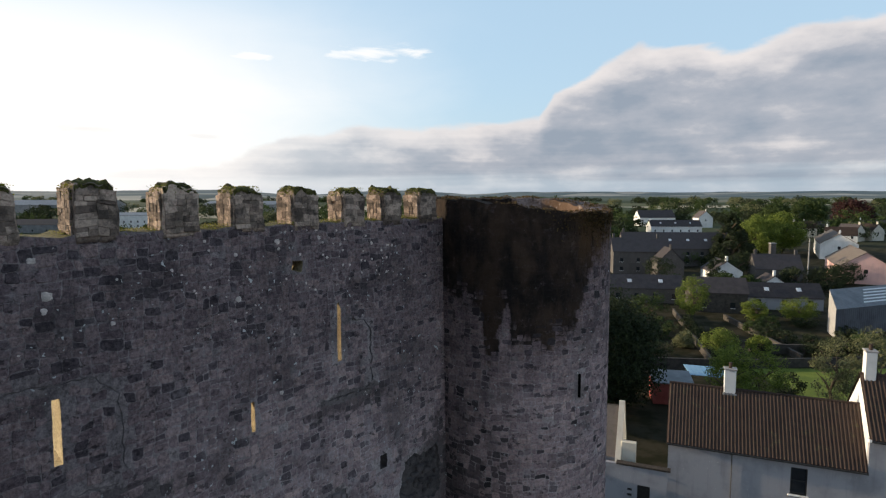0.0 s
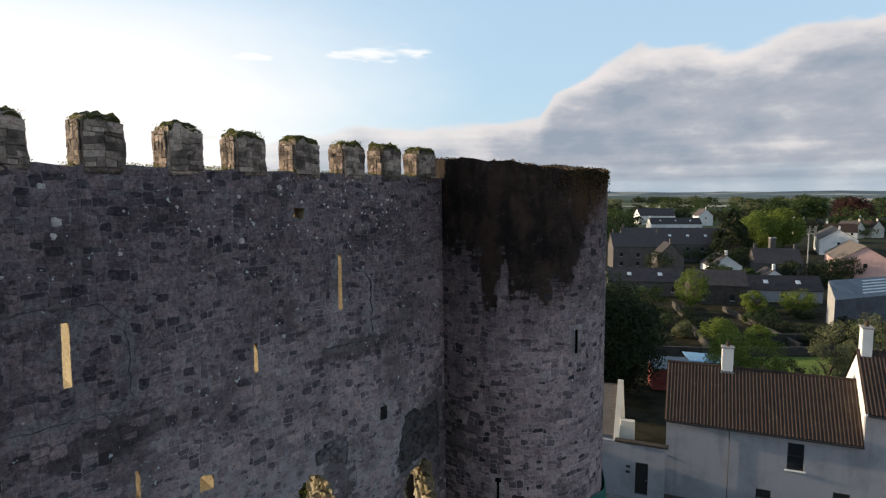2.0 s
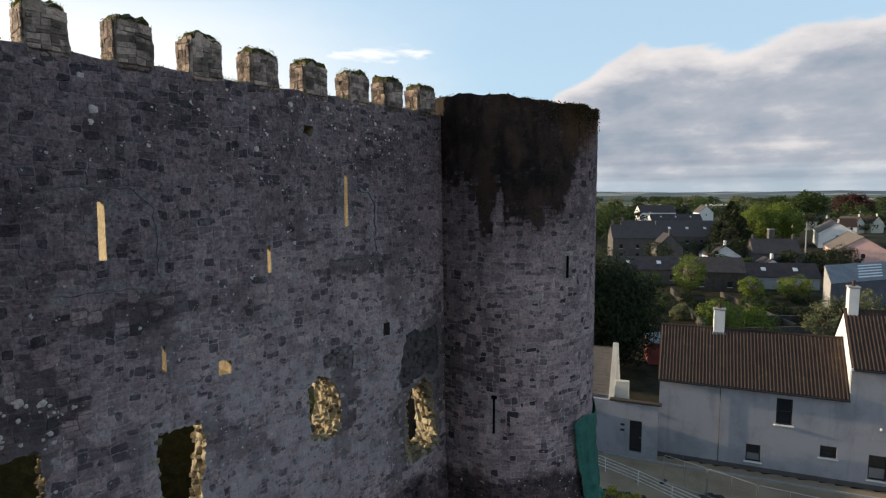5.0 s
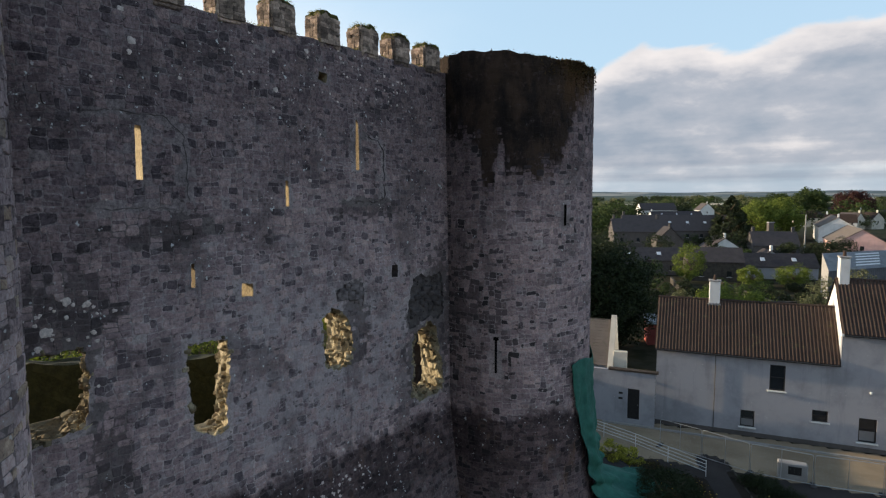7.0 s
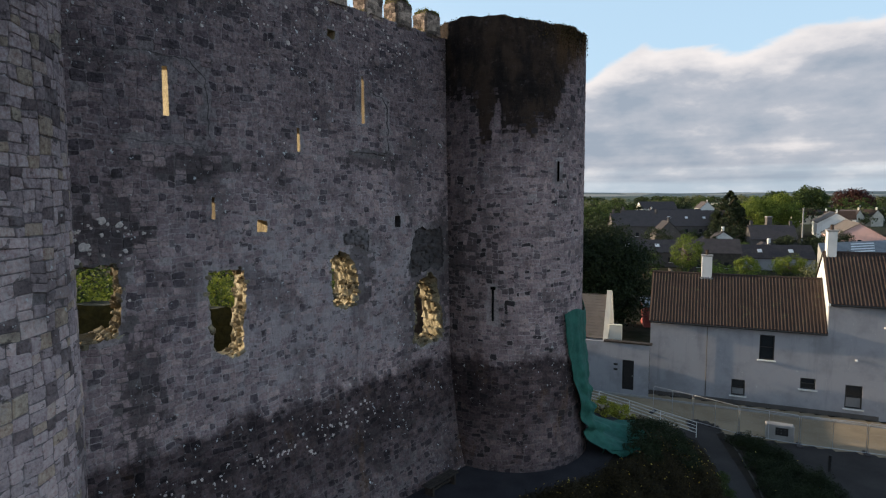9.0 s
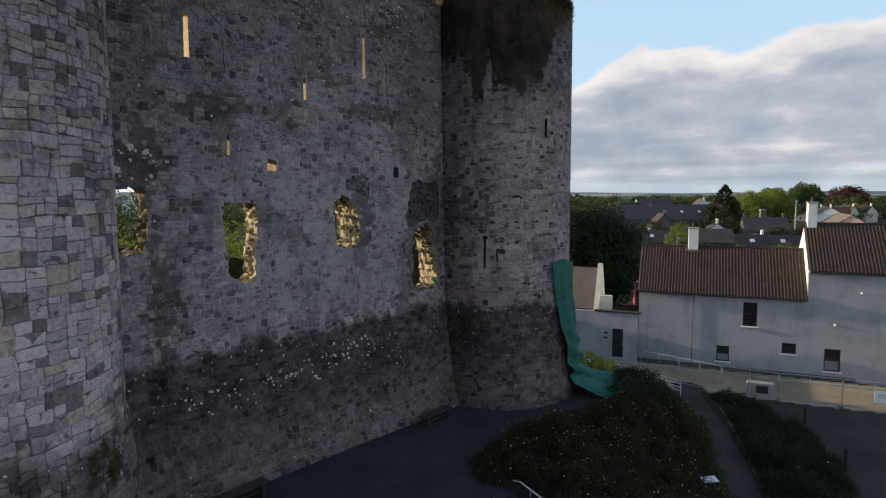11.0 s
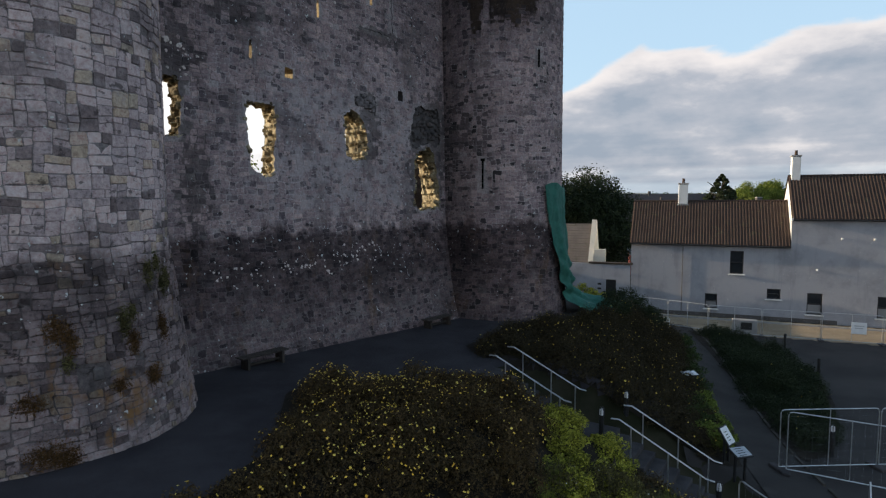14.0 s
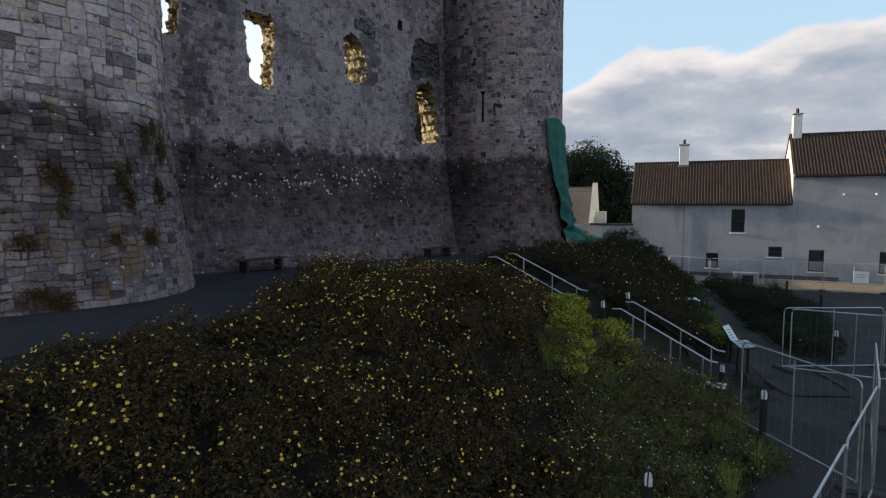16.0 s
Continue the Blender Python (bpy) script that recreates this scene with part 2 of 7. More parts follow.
        # ochre lichen on the lower stones
        och = k.m("MULTIPLY", k.smooth(k.noise(0.9, 5.0, 0.65, stretch=(1, 1, 0.55), w=4.0), 0.56, 0.68), k.smooth(z, 6.2, 3.5))
        col = k.mix(k.m("MULTIPLY", och, rusty), col, (0.26, 0.135, 0.045))
        col = k.mix(1.0, col, (0.97, 0.95, 0.97), "MULTIPLY")
        # white lichen spots
        spots = k.m("MULTIPLY", k.smooth(k.noise(6.5, 4.0, 0.55, w=2.0), 0.66, 0.68), k.smooth(k.m("ADD", k.noise(0.5, 3.0, 0.5, w=9.0), k.m("MULTIPLY", k.smooth(k.m("ABSOLUTE", k.m("SUBTRACT", z, 4.2)), 1.2, 0.3), 0.08)), 0.49, 0.60))
        col = k.mix(spots, col, (0.62, 0.62, 0.60))
    return k, col, grain, patch, (x, y, z)


def finish_stone(k, col, grain):
    h = k.m("ADD", k.m("MULTIPLY", grain, 0.6), k.noise(45.0, 4.0, 0.7))
    return k.done(col, 0.93, h, 0.02, 0.7, spec=0.15)


def tower_stained(name, mortar=False):
    """Castle stone with the black run-off crust under the tower's top, its west side darkened for shade."""
    k, col, grain, patch, (x, y, z) = castle_material(name, mortar)
    r0 = k.chance()
    # near-black stones painted in for the shade of missing-stone holes
    pits = k.m("MULTIPLY", k.smooth(r0, 0.05, 0.045), 0.0 if mortar else 0.7)
    col = k.mix(pits, col, (0.04, 0.035, 0.035))
    drip = k.noise(1.1, 5.0, 0.6, stretch=(1, 1, 0.45))
    ang = k.m("ARCTAN2", k.m("SUBTRACT", x, 2.98), k.m("SUBTRACT", 23.05, y))
    # lower edge of the crust round the tower: tongues on the near side, rising towards the east
    turn = k.nd("ShaderNodeMapRange", {0: k.m("ADD", ang, k.m("MULTIPLY", k.m("SUBTRACT", patch, 0.5), 0.12)), 1: radians(-80), 2: radians(80), 3: 0.0, 4: 1.0}).outputs[0]
    low_edge = k.ramp(turn, [(p / 160.0, (h, h, h)) for p, h in ((0, 0.40), (15, 0.39), (37, 0.36), (52, 0.34), (54, 0.08), (61, 0.07), (64, 0.31), (67, 0.31), (69, 0.06), (78, 0.08), (88, 0.11), (92, 0.17), (106, 0.19), (111, 0.36), (118, 0.56), (130, 0.64), (150, 0.78), (160, 1.0))])
    lim = k.m("ADD", k.m("ADD", 14.0, k.m("MULTIPLY", k.nd("ShaderNodeSeparateColor", {0: low_edge}).outputs[0], 6.0)), k.m("MULTIPLY", k.m("SUBTRACT", 0.5, drip), 2.4))
    below = k.m("ADD", k.m("SUBTRACT", z, lim), k.m("MULTIPLY", k.m("SUBTRACT", r0, 0.5), 1.1))
    # a thin dirty wash below the crust, then the crust itself with stones showing through
    wash = k.m("MULTIPLY", k.smooth(k.m("ADD", below, k.m("MULTIPLY", k.noise(2.6, 6.0, 0.7, stretch=(1, 1, 0.35), w=27.0), 1.6)), 0.0, 1.6), 0.5)
    col = k.mix(wash, col, (0.30, 0.27, 0.255), "MULTIPLY")
    bare = k.m("MULTIPLY", k.smooth(k.noise(2.3, 6.0, 0.72, w=33.0), 0.55, 0.68), 0.35)
    crust = k.m("MULTIPLY", k.smooth(below, -0.1, 0.5), k.m("SUBTRACT", 0.93, bare))
    brown = k.smooth(k.noise(0.9, 5.0, 0.65, stretch=(1, 1, 0.5), w=37.0), 0.38, 0.66)
    col = k.mix(crust, col, k.mix(brown, (0.011, 0.009, 0.008), (0.062, 0.040, 0.026)))
    # the west side's dimmer light painted in, broken up by noise
    west_shade = k.m("MULTIPLY", k.smooth(ang, 0.35, -0.95), k.m("ADD", k.m("MULTIPLY", k.smooth(k.noise(0.8, 5.0, 0.65, w=12.0), 0.3, 0.6), 0.35), 0.5))
    col = k.mix(west_shade, col, (0.385, 0.39, 0.40), "MULTIPLY")
    rust = k.m("MULTIPLY", k.m("MULTIPLY", k.smooth(z, 16.6, 18.4), k.smooth(ang, 0.1, 0.7)), k.smooth(drip, 0.42, 0.58))
    col = k.mix(k.m("MULTIPLY", rust, 0.7), col, (0.12, 0.065, 0.03))
    return finish_stone(k, col, grain)


def plain(name, c1, c2, scale=3.0, rough=0.8, bump=0.004, metal=0.0, fine=40.0, spec=0.3):
    """A surface with variation at two scales between two colours."""
    k = Mat(name)
    a, b = k.noise(scale, 5.0, 0.6), k.noise(fine, 4.0, 0.6)
    f = k.m("ADD", k.m("MULTIPLY", a, 0.7), k.m("MULTIPLY", b, 0.3))
    return k.done(k.mix(k.smooth(f, 0.32, 0.68), c1, c2), rough, b, bump, 0.5, metal, spec)


def leaf_material(name, dark, light, gloss=0.72):
    k = Mat(name)
    r = k.chance()
    f = k.m("ADD", k.m("MULTIPLY", r, 0.55), k.m("MULTIPLY", k.noise(0.8, 3.0), 0.45))
    col = k.mix(k.smooth(f, 0.2, 0.8), dark, light)
    k.bsdf.inputs["Transmission Weight"].default_value = 0.0
    mat = k.done(col, gloss, spec=0.25)
    tr = k.nd("ShaderNodeBsdfTranslucent", {"Color": k.mix(0.5, col, light)})
    mx = k.nd("ShaderNodeMixShader", {0: 0.22, 1: k.bsdf.outputs[0], 2: tr.outputs[0]})
    k.nt.links.new(mx.outputs[0], k.nt.nodes["Material Output"].inputs[0])
    return mat


def roof_material(name, c1, c2, moss=(0.10, 0.10, 0.05)):
    k = Mat(name)
    r = k.chance()
    a, b = k.noise(0.9, 5.0, 0.65), k.noise(25.0, 4.0)
    col = k.mix(k.smooth(k.m("ADD", k.m("MULTIPLY", a, 0.6), k.m("MULTIPLY", r, 0.4)), 0.25, 0.75), c1, c2)
    col = k.mix(k.m("MULTIPLY", k.smooth(k.noise(2.2, 5.0, 0.7, w=5.0), 0.55, 0.72), 0.5), col, moss)
    return k.done(col, 0.85, b, 0.006, 0.5)


def wall_paint(name, base, dirt):
    k = Mat(name)
    a = k.noise(0.5, 6.0, 0.65)
    streak = k.noise(1.5, 5.0, 0.65, stretch=(1, 1, 0.12))
    col = k.mix(k.m("MULTIPLY", k.smooth(a, 0.42, 0.68), 0.6), base, dirt)
    col = k.mix(k.m("MULTIPLY", k.smooth(streak, 0.52, 0.72), 0.5), col, dirt)
    flake = k.smooth(k.noise(6.0, 5.0, 0.7), 0.66, 0.69)
    col = k.mix(k.m("MULTIPLY", flake, 0.35), col, (0.85, 0.85, 0.84))
    return k.done(col, 0.85, k.noise(30.0, 4.0), 0.006, 0.4)


def glass_material():
    k = Mat("window_glass")
    return k.done(k.mix(k.noise(1.5), (0.012, 0.014, 0.017), (0.03, 0.034, 0.04)), 0.06, spec=0.6)


k, col, grain, _, _ = castle_material("limestone")
STONE = finish_stone(k, col, grain)
k, col, grain, _, _ = castle_material("lime_mortar", mortar=True)
MORTAR = finish_stone(k, col, grain)
k, col, grain, _, _ = castle_material("dark_mortar", mortar=True, dark_joint=True, foot=0.7)
MORTAR_DARK = finish_stone(k, col, grain)
k, col, grain, _, _ = castle_material("rubble_core", inner=True)
RUBBLE = finish_stone(k, col, grain)
k, col, grain, _, _ = castle_material("pale_limestone", tints=PALE_STONES, foot=0.85, rusty=0.8, mottled=0.14)
STONE_PALE = finish_stone(k, col, grain)
k, col, grain, _, _ = castle_material("battlement_stone", inner=True, core=((0.17, 0.128, 0.105), (0.39, 0.295, 0.235), (0.64, 0.49, 0.39)), blotch=0.6)
STONE_TAN = finish_stone(k, col, grain)
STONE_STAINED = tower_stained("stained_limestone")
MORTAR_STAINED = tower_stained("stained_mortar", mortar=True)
GRAVEL = plain("path_gravel", (0.026, 0.023, 0.027), (0.050, 0.045, 0.050), 0.7, 0.95, 0.02, fine=60.0)
ASPHALT = plain("asphalt", (0.024, 0.021, 0.020), (0.050, 0.043, 0.040), 0.4, 0.9, 0.01, fine=80.0)
SOIL = plain("bed_soil", (0.013, 0.010, 0.007), (0.028, 0.021, 0.014), 1.5, 1.0, 0.03, fine=20.0)
OLD_WALL = plain("old_garden_wall", (0.04, 0.036, 0.032), (0.085, 0.075, 0.065), 1.5, 0.95, 0.02)
# pale warm tone: the sun on this strip is painted in
ROAD = plain("sunlit_road", (0.23, 0.18, 0.12), (0.34, 0.27, 0.185), 0.5, 0.95, 0.01, fine=60.0)
STEP = plain("worn_step", (0.038, 0.034, 0.036), (0.078, 0.071, 0.072), 1.5, 0.95, 0.01, fine=40.0)
CONCRETE = plain("concrete", (0.26, 0.255, 0.25), (0.36, 0.35, 0.34), 1.2, 0.9, 0.006)
GALV = plain("galvanised_steel", (0.42, 0.43, 0.45), (0.56, 0.57, 0.58), 6.0, 0.38, 0.002, 0.85)
BLACK_METAL = plain("black_paint", (0.015, 0.015, 0.016), (0.03, 0.03, 0.03), 8.0, 0.45, 0.001)
DARK_WOOD = plain("dark_wood", (0.03, 0.024, 0.02), (0.07, 0.055, 0.045), 6.0, 0.8)
WHITE_PLASTIC = plain("white_plastic", (0.72, 0.73, 0.74), (0.82, 0.82, 0.82), 3.0, 0.4, 0.001)
WHITE_PAINT = plain("white_paint", (0.72, 0.72, 0.70), (0.82, 0.82, 0.80), 1.2, 0.7, 0.002)
GREEN_NET = plain("green_netting", (0.022, 0.105, 0.08), (0.04, 0.165, 0.125), 2.5, 0.8, 0.05, fine=7.0)
# darker than white_render: the house fronts' shade is in the base colour
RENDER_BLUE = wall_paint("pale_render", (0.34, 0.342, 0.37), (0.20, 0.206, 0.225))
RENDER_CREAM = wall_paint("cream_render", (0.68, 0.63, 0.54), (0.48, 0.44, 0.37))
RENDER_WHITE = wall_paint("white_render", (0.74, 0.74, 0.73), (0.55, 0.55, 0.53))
RENDER_PINK = wall_paint("pink_render", (0.72, 0.46, 0.42), (0.55, 0.36, 0.33))
RENDER_GREY = wall_paint("grey_render", (0.105, 0.096, 0.092), (0.062, 0.058, 0.056))
TILE_BROWN = roof_material("brown_roof_tile", (0.026, 0.016, 0.013), (0.060, 0.039, 0.031))
SLATE = roof_material("slate", (0.042, 0.036, 0.039), (0.085, 0.072, 0.072))
SLATE_RED = roof_material("red_slate", (0.13, 0.107, 0.092), (0.20, 0.168, 0.145))
SHEET_METAL = plain("sheet_metal", (0.16, 0.17, 0.185), (0.25, 0.26, 0.275), 0.6, 0.5, 0.003, 0.4)
CLADDING = plain("weathered_cladding", (0.07, 0.075, 0.09), (0.13, 0.14, 0.16), 0.6, 0.6, 0.003, 0.2)
SHEET_BLUE = plain("blue_sheet", (0.16, 0.36, 0.55), (0.30, 0.48, 0.62), 0.8, 0.5)
RED_PAINT = plain("red_oxide_paint", (0.28, 0.06, 0.05), (0.40, 0.10, 0.08), 1.5, 0.7)
BLUE_PAINT = plain("blue_tarpaulin", (0.03, 0.15, 0.45), (0.06, 0.22, 0.55), 1.5, 0.5)
MOSSY = plain("mossy_stone", (0.022, 0.019, 0.010), (0.12, 0.115, 0.028), 6.0, 1.0, 0.03, fine=24.0)
GLASS = glass_material()
BARK = plain("bark", (0.06, 0.045, 0.03), (0.12, 0.09, 0.065), 4.0, 0.95, 0.03, fine=25.0)
LEAF_DARK = leaf_material("leaf_dark", (0.013, 0.021, 0.010), (0.040, 0.055, 0.021))
LEAF_MID = leaf_material("leaf_mid", (0.022, 0.040, 0.013), (0.078, 0.112, 0.030))
LEAF_LIME = leaf_material("leaf_lime", (0.055, 0.085, 0.014), (0.21, 0.26, 0.045))
LEAF_PALE = leaf_material("leaf_pale", (0.07, 0.085, 0.04), (0.20, 0.20, 0.10))
LEAF_BRIGHT = leaf_material("leaf_bright", (0.07, 0.08, 0.013), (0.52, 0.50, 0.07))
LEAF_WILD = leaf_material("leaf_wild", (0.036, 0.034, 0.014), (0.20, 0.175, 0.068))
HOLLOW_STONE = plain("hollowed_stone", (0.085, 0.074, 0.074), (0.25, 0.215, 0.21), 2.2, 0.95, 0.04, fine=9.0)
# stained dark stone for recesses and the spur, shade put into its colour
SHADE_DARK_STONE = plain("shade_dark_stone", (0.055, 0.048, 0.048), (0.15, 0.13, 0.125), 2.5, 0.9, 0.03, fine=14.0)
# ivy green taken to near-black to hold the inner wall's shade
SHADED_IVY = plain("shaded_ivy", (0.010, 0.013, 0.007), (0.028, 0.034, 0.015), 4.0, 0.9, 0.05, fine=12.0)
LEAF_COPPER = leaf_material("leaf_copper", (0.03, 0.014, 0.014), (0.08, 0.03, 0.025))
LEAF_SHRUB = leaf_material("leaf_shrub", (0.021, 0.0145, 0.007), (0.135, 0.088, 0.033))
# leaf_shrub darkened: the back bank's shade put into the leaf colour
LEAF_SHRUB_SHADED = leaf_material("leaf_shrub_shaded", (0.013, 0.011, 0.006), (0.078, 0.058, 0.024))
LEAF_MOSS = leaf_material("wall_moss", (0.09, 0.10, 0.015), (0.30, 0.29, 0.05))
PETAL = leaf_material("yellow_petal", (0.88, 0.52, 0.05), (0.96, 0.76, 0.18))
PETAL_WHITE = leaf_material("white_petal", (0.55, 0.55, 0.50), (0.8, 0.8, 0.75))
GRASS = leaf_material("grass_blade", (0.09, 0.12, 0.02), (0.26, 0.29, 0.06))
LAWN = plain("lawn", (0.09, 0.13, 0.015), (0.17, 0.21, 0.03), 0.5, 0.95, 0.02, fine=30.0)

# ---- building helpers ----
def mesh_of(name, verts, faces, mat, smooth=False):
    me = bpy.data.meshes.new(name)
    me.from_pydata([tuple(v) for v in verts], [], faces)
    me.materials.append(mat)
    if smooth:
        me.polygons.foreach_set("use_smooth", [True] * len(me.polygons))
    me.update()
    return me


def part(name, me, parent=None, label="", m=None):
    """One mesh object under a thing or a part. me: a mesh, or (bmesh, material)."""
    if isinstance(me, tuple):
        bm, mat = me
        me = bpy.data.meshes.new(name)
        bmesh.ops.recalc_face_normals(bm, faces=bm.faces)
        bm.to_mesh(me)
        bm.free()
        me.materials.append(mat)
    ob = new(name, me)
    if parent:
        ob.parent = parent
    if m is not None:
        ob.matrix_basis = m
    if label:
        tagged(ob, label)
    return ob


def thing(name, label, category, m=None, group="", kind=""):
    ob = new(name)
    ob.empty_display_size = 0.2
    if m is not None:
        ob.matrix_basis = m
    return tagged(ob, label, category, group, kind)


def bm_box(sx, sy, sz, at=(0, 0, 0), bevel=0.0, bm=None):
    """A box centred on at, with softened edges."""
    own = bm is None
    b = bmesh.new()
    bmesh.ops.create_cube(b, size=1.0)
    bmesh.ops.scale(b, vec=(sx, sy, sz), verts=b.verts)
    if bevel:
        bmesh.ops.bevel(b, geom=list(b.edges), offset=bevel, segments=1, affect="EDGES")
    bmesh.ops.translate(b, vec=at, verts=b.verts)
    if own:
        return b
    me = bpy.data.meshes.new("tmp")
    b.to_mesh(me)
    b.free()
    bm.from_mesh(me)
    bpy.data.meshes.remove(me)
    return bm


def bm_tube(points, radius, sides=8, bm=None, taper=None):
    """A round bar along a line of points."""
    bm = bm or bmesh.new()
    pts = [Vector(p) for p in points]
    rings = []
    for i, p in enumerate(pts):
        d = (pts[min(i + 1, len(pts) - 1)] - pts[max(i - 1, 0)]).normalized()
        a = d.orthogonal().normalized() if abs(d.z) > 0.95 else d.cross(Vector((0, 0, 1))).normalized()
        b = d.cross(a)
        r = radius if taper is None else radius * (1 + (taper - 1) * i / (len(pts) - 1))
        rings.append([bm.verts.new(p + r * (math.cos(j * math.tau / sides) * a + math.sin(j * math.tau / sides) * b)) for j in range(sides)])
    for q, r in zip(rings, rings[1:]):
        for j in range(sides):
            bm.faces.new((q[j], q[(j + 1) % sides], r[(j + 1) % sides], r[j]))
    bm.faces.new(rings[0][::-1])
    bm.faces.new(rings[-1])
    return bm


def bm_lathe(profile, sides=20, bm=None):
    """A turned body from (radius, height) pairs."""
    bm = bm or bmesh.new()
    rings = [[bm.verts.new((r * math.cos(j * math.tau / sides), r * math.sin(j * math.tau / sides), z)) for j in range(sides)] for r, z in profile]
    for q, r in zip(rings, rings[1:]):
        for j in range(sides):
            bm.faces.new((q[j], q[(j + 1) % sides], r[(j + 1) % sides], r[j]))
    bm.faces.new(rings[0][::-1])
    bm.faces.new(rings[-1])
    return bm


def leaves_mesh(name, pts, normals, size, mat, rng, spread=0.9, aspect=0.55, fold=0.25):
    """Small folded leaves at the points, turned about the given normals."""
    n = len(pts)
    up = normals + rng.normal(0, spread, (n, 3))
    up /= np.linalg.norm(up, axis=1)[:, None] + 1e-9
    t = np.cross(up, rng.normal(0, 1, (n, 3)))
    t /= np.linalg.norm(t, axis=1)[:, None] + 1e-9
    b = np.cross(up, t)
    s = (size * rng.uniform(0.6, 1.35, n))[:, None]
    v = np.empty((n, 4, 3))
    v[:, 0] = pts - t * s * 0.5
    v[:, 1] = pts + b * s * aspect * 0.5 + up * s * fold * 0.5
    v[:, 2] = pts + t * s * 0.5
    v[:, 3] = pts - b * s * aspect * 0.5 + up * s * fold * 0.5
    f = np.arange(n * 4).reshape(n, 4)
    f = np.concatenate((f[:, [0, 1, 2]], f[:, [0, 2, 3]]))
    me = bpy.data.meshes.new(name)
    me.from_pydata(v.reshape(-1, 3).tolist(), [], f.tolist())
    me.materials.append(mat)
    me.update()
    return me


# ---- the plan ----
WALL_AZ = radians(51.3)
DW, NW = Vector((math.cos(WALL_AZ), math.sin(WALL_AZ), 0)), Vector((-math.sin(WALL_AZ), math.cos(WALL_AZ), 0))
TOWER_L, TOWER_R = Vector((-10.34, 4.99, 0)), Vector((2.98, 23.05, 0))
RADIUS = {"near": 3.26, "far": 3.51}
FLARE = {"near": 0.60, "far": 0.34}
WALL_THICK = 1.5
TOWER_TOP = 19.55


def wall_offset(z):
    """How far the wall's outer face lies from the origin, along NW: a battered foot, then a slight lean back."""
    foot = 11.75 + 1.2 * min(max((z - 0.2) / 4.9, 0.0), 1.0) ** 0.75
    return foot + 0.027 * max(z - 5.1, 0.0)


def wall_place(s, z, d=0.0):
    """s metres along the wall, z up, d into it."""
    return DW * s + NW * (wall_offset(z) + d) + Vector((0, 0, z))


def tower_radius(z, which="near"):
    """A straight drum over a battered foot."""
    return RADIUS[which] + FLARE[which] * max(0.0, (5.1 - z) / 5.1) ** 0.95 - 0.003 * max(z - 8, 0) * (which == "far")


def tower_rim(a, which):
    """Height of the broken top at the angle a: the far tower's has worn down on the outer side."""
    z = TOWER_TOP + 0.10 * noise.noise(Vector((math.cos(a) * 3, math.sin(a) * 3, 4.0))) + 0.08 * noise.noise(Vector((math.cos(a) * 9, math.sin(a) * 9, 2.0)))
    return z - (0.46 * max(0.0, math.cos(a - radians(-42))) if which == "far" else 0.0)


def sstep(a, b, x):
    t = min(max((x - a) / (b - a), 0.0), 1.0)
    return t * t * (3 - 2 * t)


def castle_distance(x, y):
    a, b = TOWER_L.xy, TOWER_R.xy
    p = Vector((x, y))
    t = min(max((p - a).dot(b - a) / (b - a).length_squared, 0.0), 1.0)
    return (p - a - t * (b - a)).length, t


def low_ground(x, y):
    run = (x - 9) * 0.45 + (y - 7) * 0.9
    return -2.5 - min(max(0.028 * run, -0.2), 0.95)


def stair_frame():
    """The stair's upper end, and the unit vectors down and across it, on plan."""
    a, b = Vector((1.82, 10.27)), Vector((7.77, 6.37))
    d = (b - a).normalized()
    return a, d, Vector((-d.y, d.x)), (b - a).length


ST_A, ST_D, ST_N, ST_LEN = stair_frame()


def ground_z(x, y):
    dist, t = castle_distance(x, y)
    s = DW.x * x + DW.y * y
    top = 0.45 - 0.028 * min(max(s - 5, -8), 12)
    edge = 5.7 + 2.5 * sstep(0.02, 0.32, t) - 2.5 * sstep(0.55, 1.0, t)
    low = low_ground(x, y)
    f = sstep(edge, edge + 7.0, dist)
    z = top + (low - top) * f
    q = Vector((x, y)) - ST_A
    n, along = q.dot(ST_N), q.dot(ST_D)
    if -2.6 < n < 1.6 and -0.5 < along < ST_LEN + 1:
        z -= 0.3 * sstep(2.6, 1.0, abs(n)) * sstep(-0.5, 0.6, along)
    if abs(n) < 1.6 and -0.3 < along < ST_LEN + 0.4:
        run = 0.2 - 1.25 * min(max((along - 0.15) / 2.82, 0), 1) - 1.42 * min(max((along - 4.15) / 2.9, 0), 1)
        z += (min(z, run - 0.14) - z) * sstep(1.6, 1.0, abs(n))
    if dist > 200:
        z += 26 * sstep(300, 4200, dist) * (0.3 + noise.noise(Vector((x / 900, y / 900, 0.3)))) + 58 * sstep(2600, 4300, dist) * max(0.0, 0.4 + noise.noise(Vector((x / 700, y / 1500, 2.0))))
    return z


def on_stair(x, y, wide=0.95, before=0.6, after=0.6):
    p = Vector((x, y)) - ST_A
    return -before < p.dot(ST_D) < ST_LEN + after and abs(p.dot(ST_N)) < wide


# centre line of the ramp that climbs the mound beside the beds
RAMP = [(10.4, 6.5), (11.0, 10.0), (11.6, 12.6), (13.2, 18.4), (15.0, 24.0), (16.2, 28.5), (17.0, 33.0)]


def ramp_distance(x, y):
    p = Vector((x, y))
    best = 1e9
    for a, b in zip(RAMP, RAMP[1:]):
        a, b = Vector(a), Vector(b)
        t = min(max((p - a).dot(b - a) / (b - a).length_squared, 0), 1)
        best = min(best, (p - a - t * (b - a)).length)
    return best


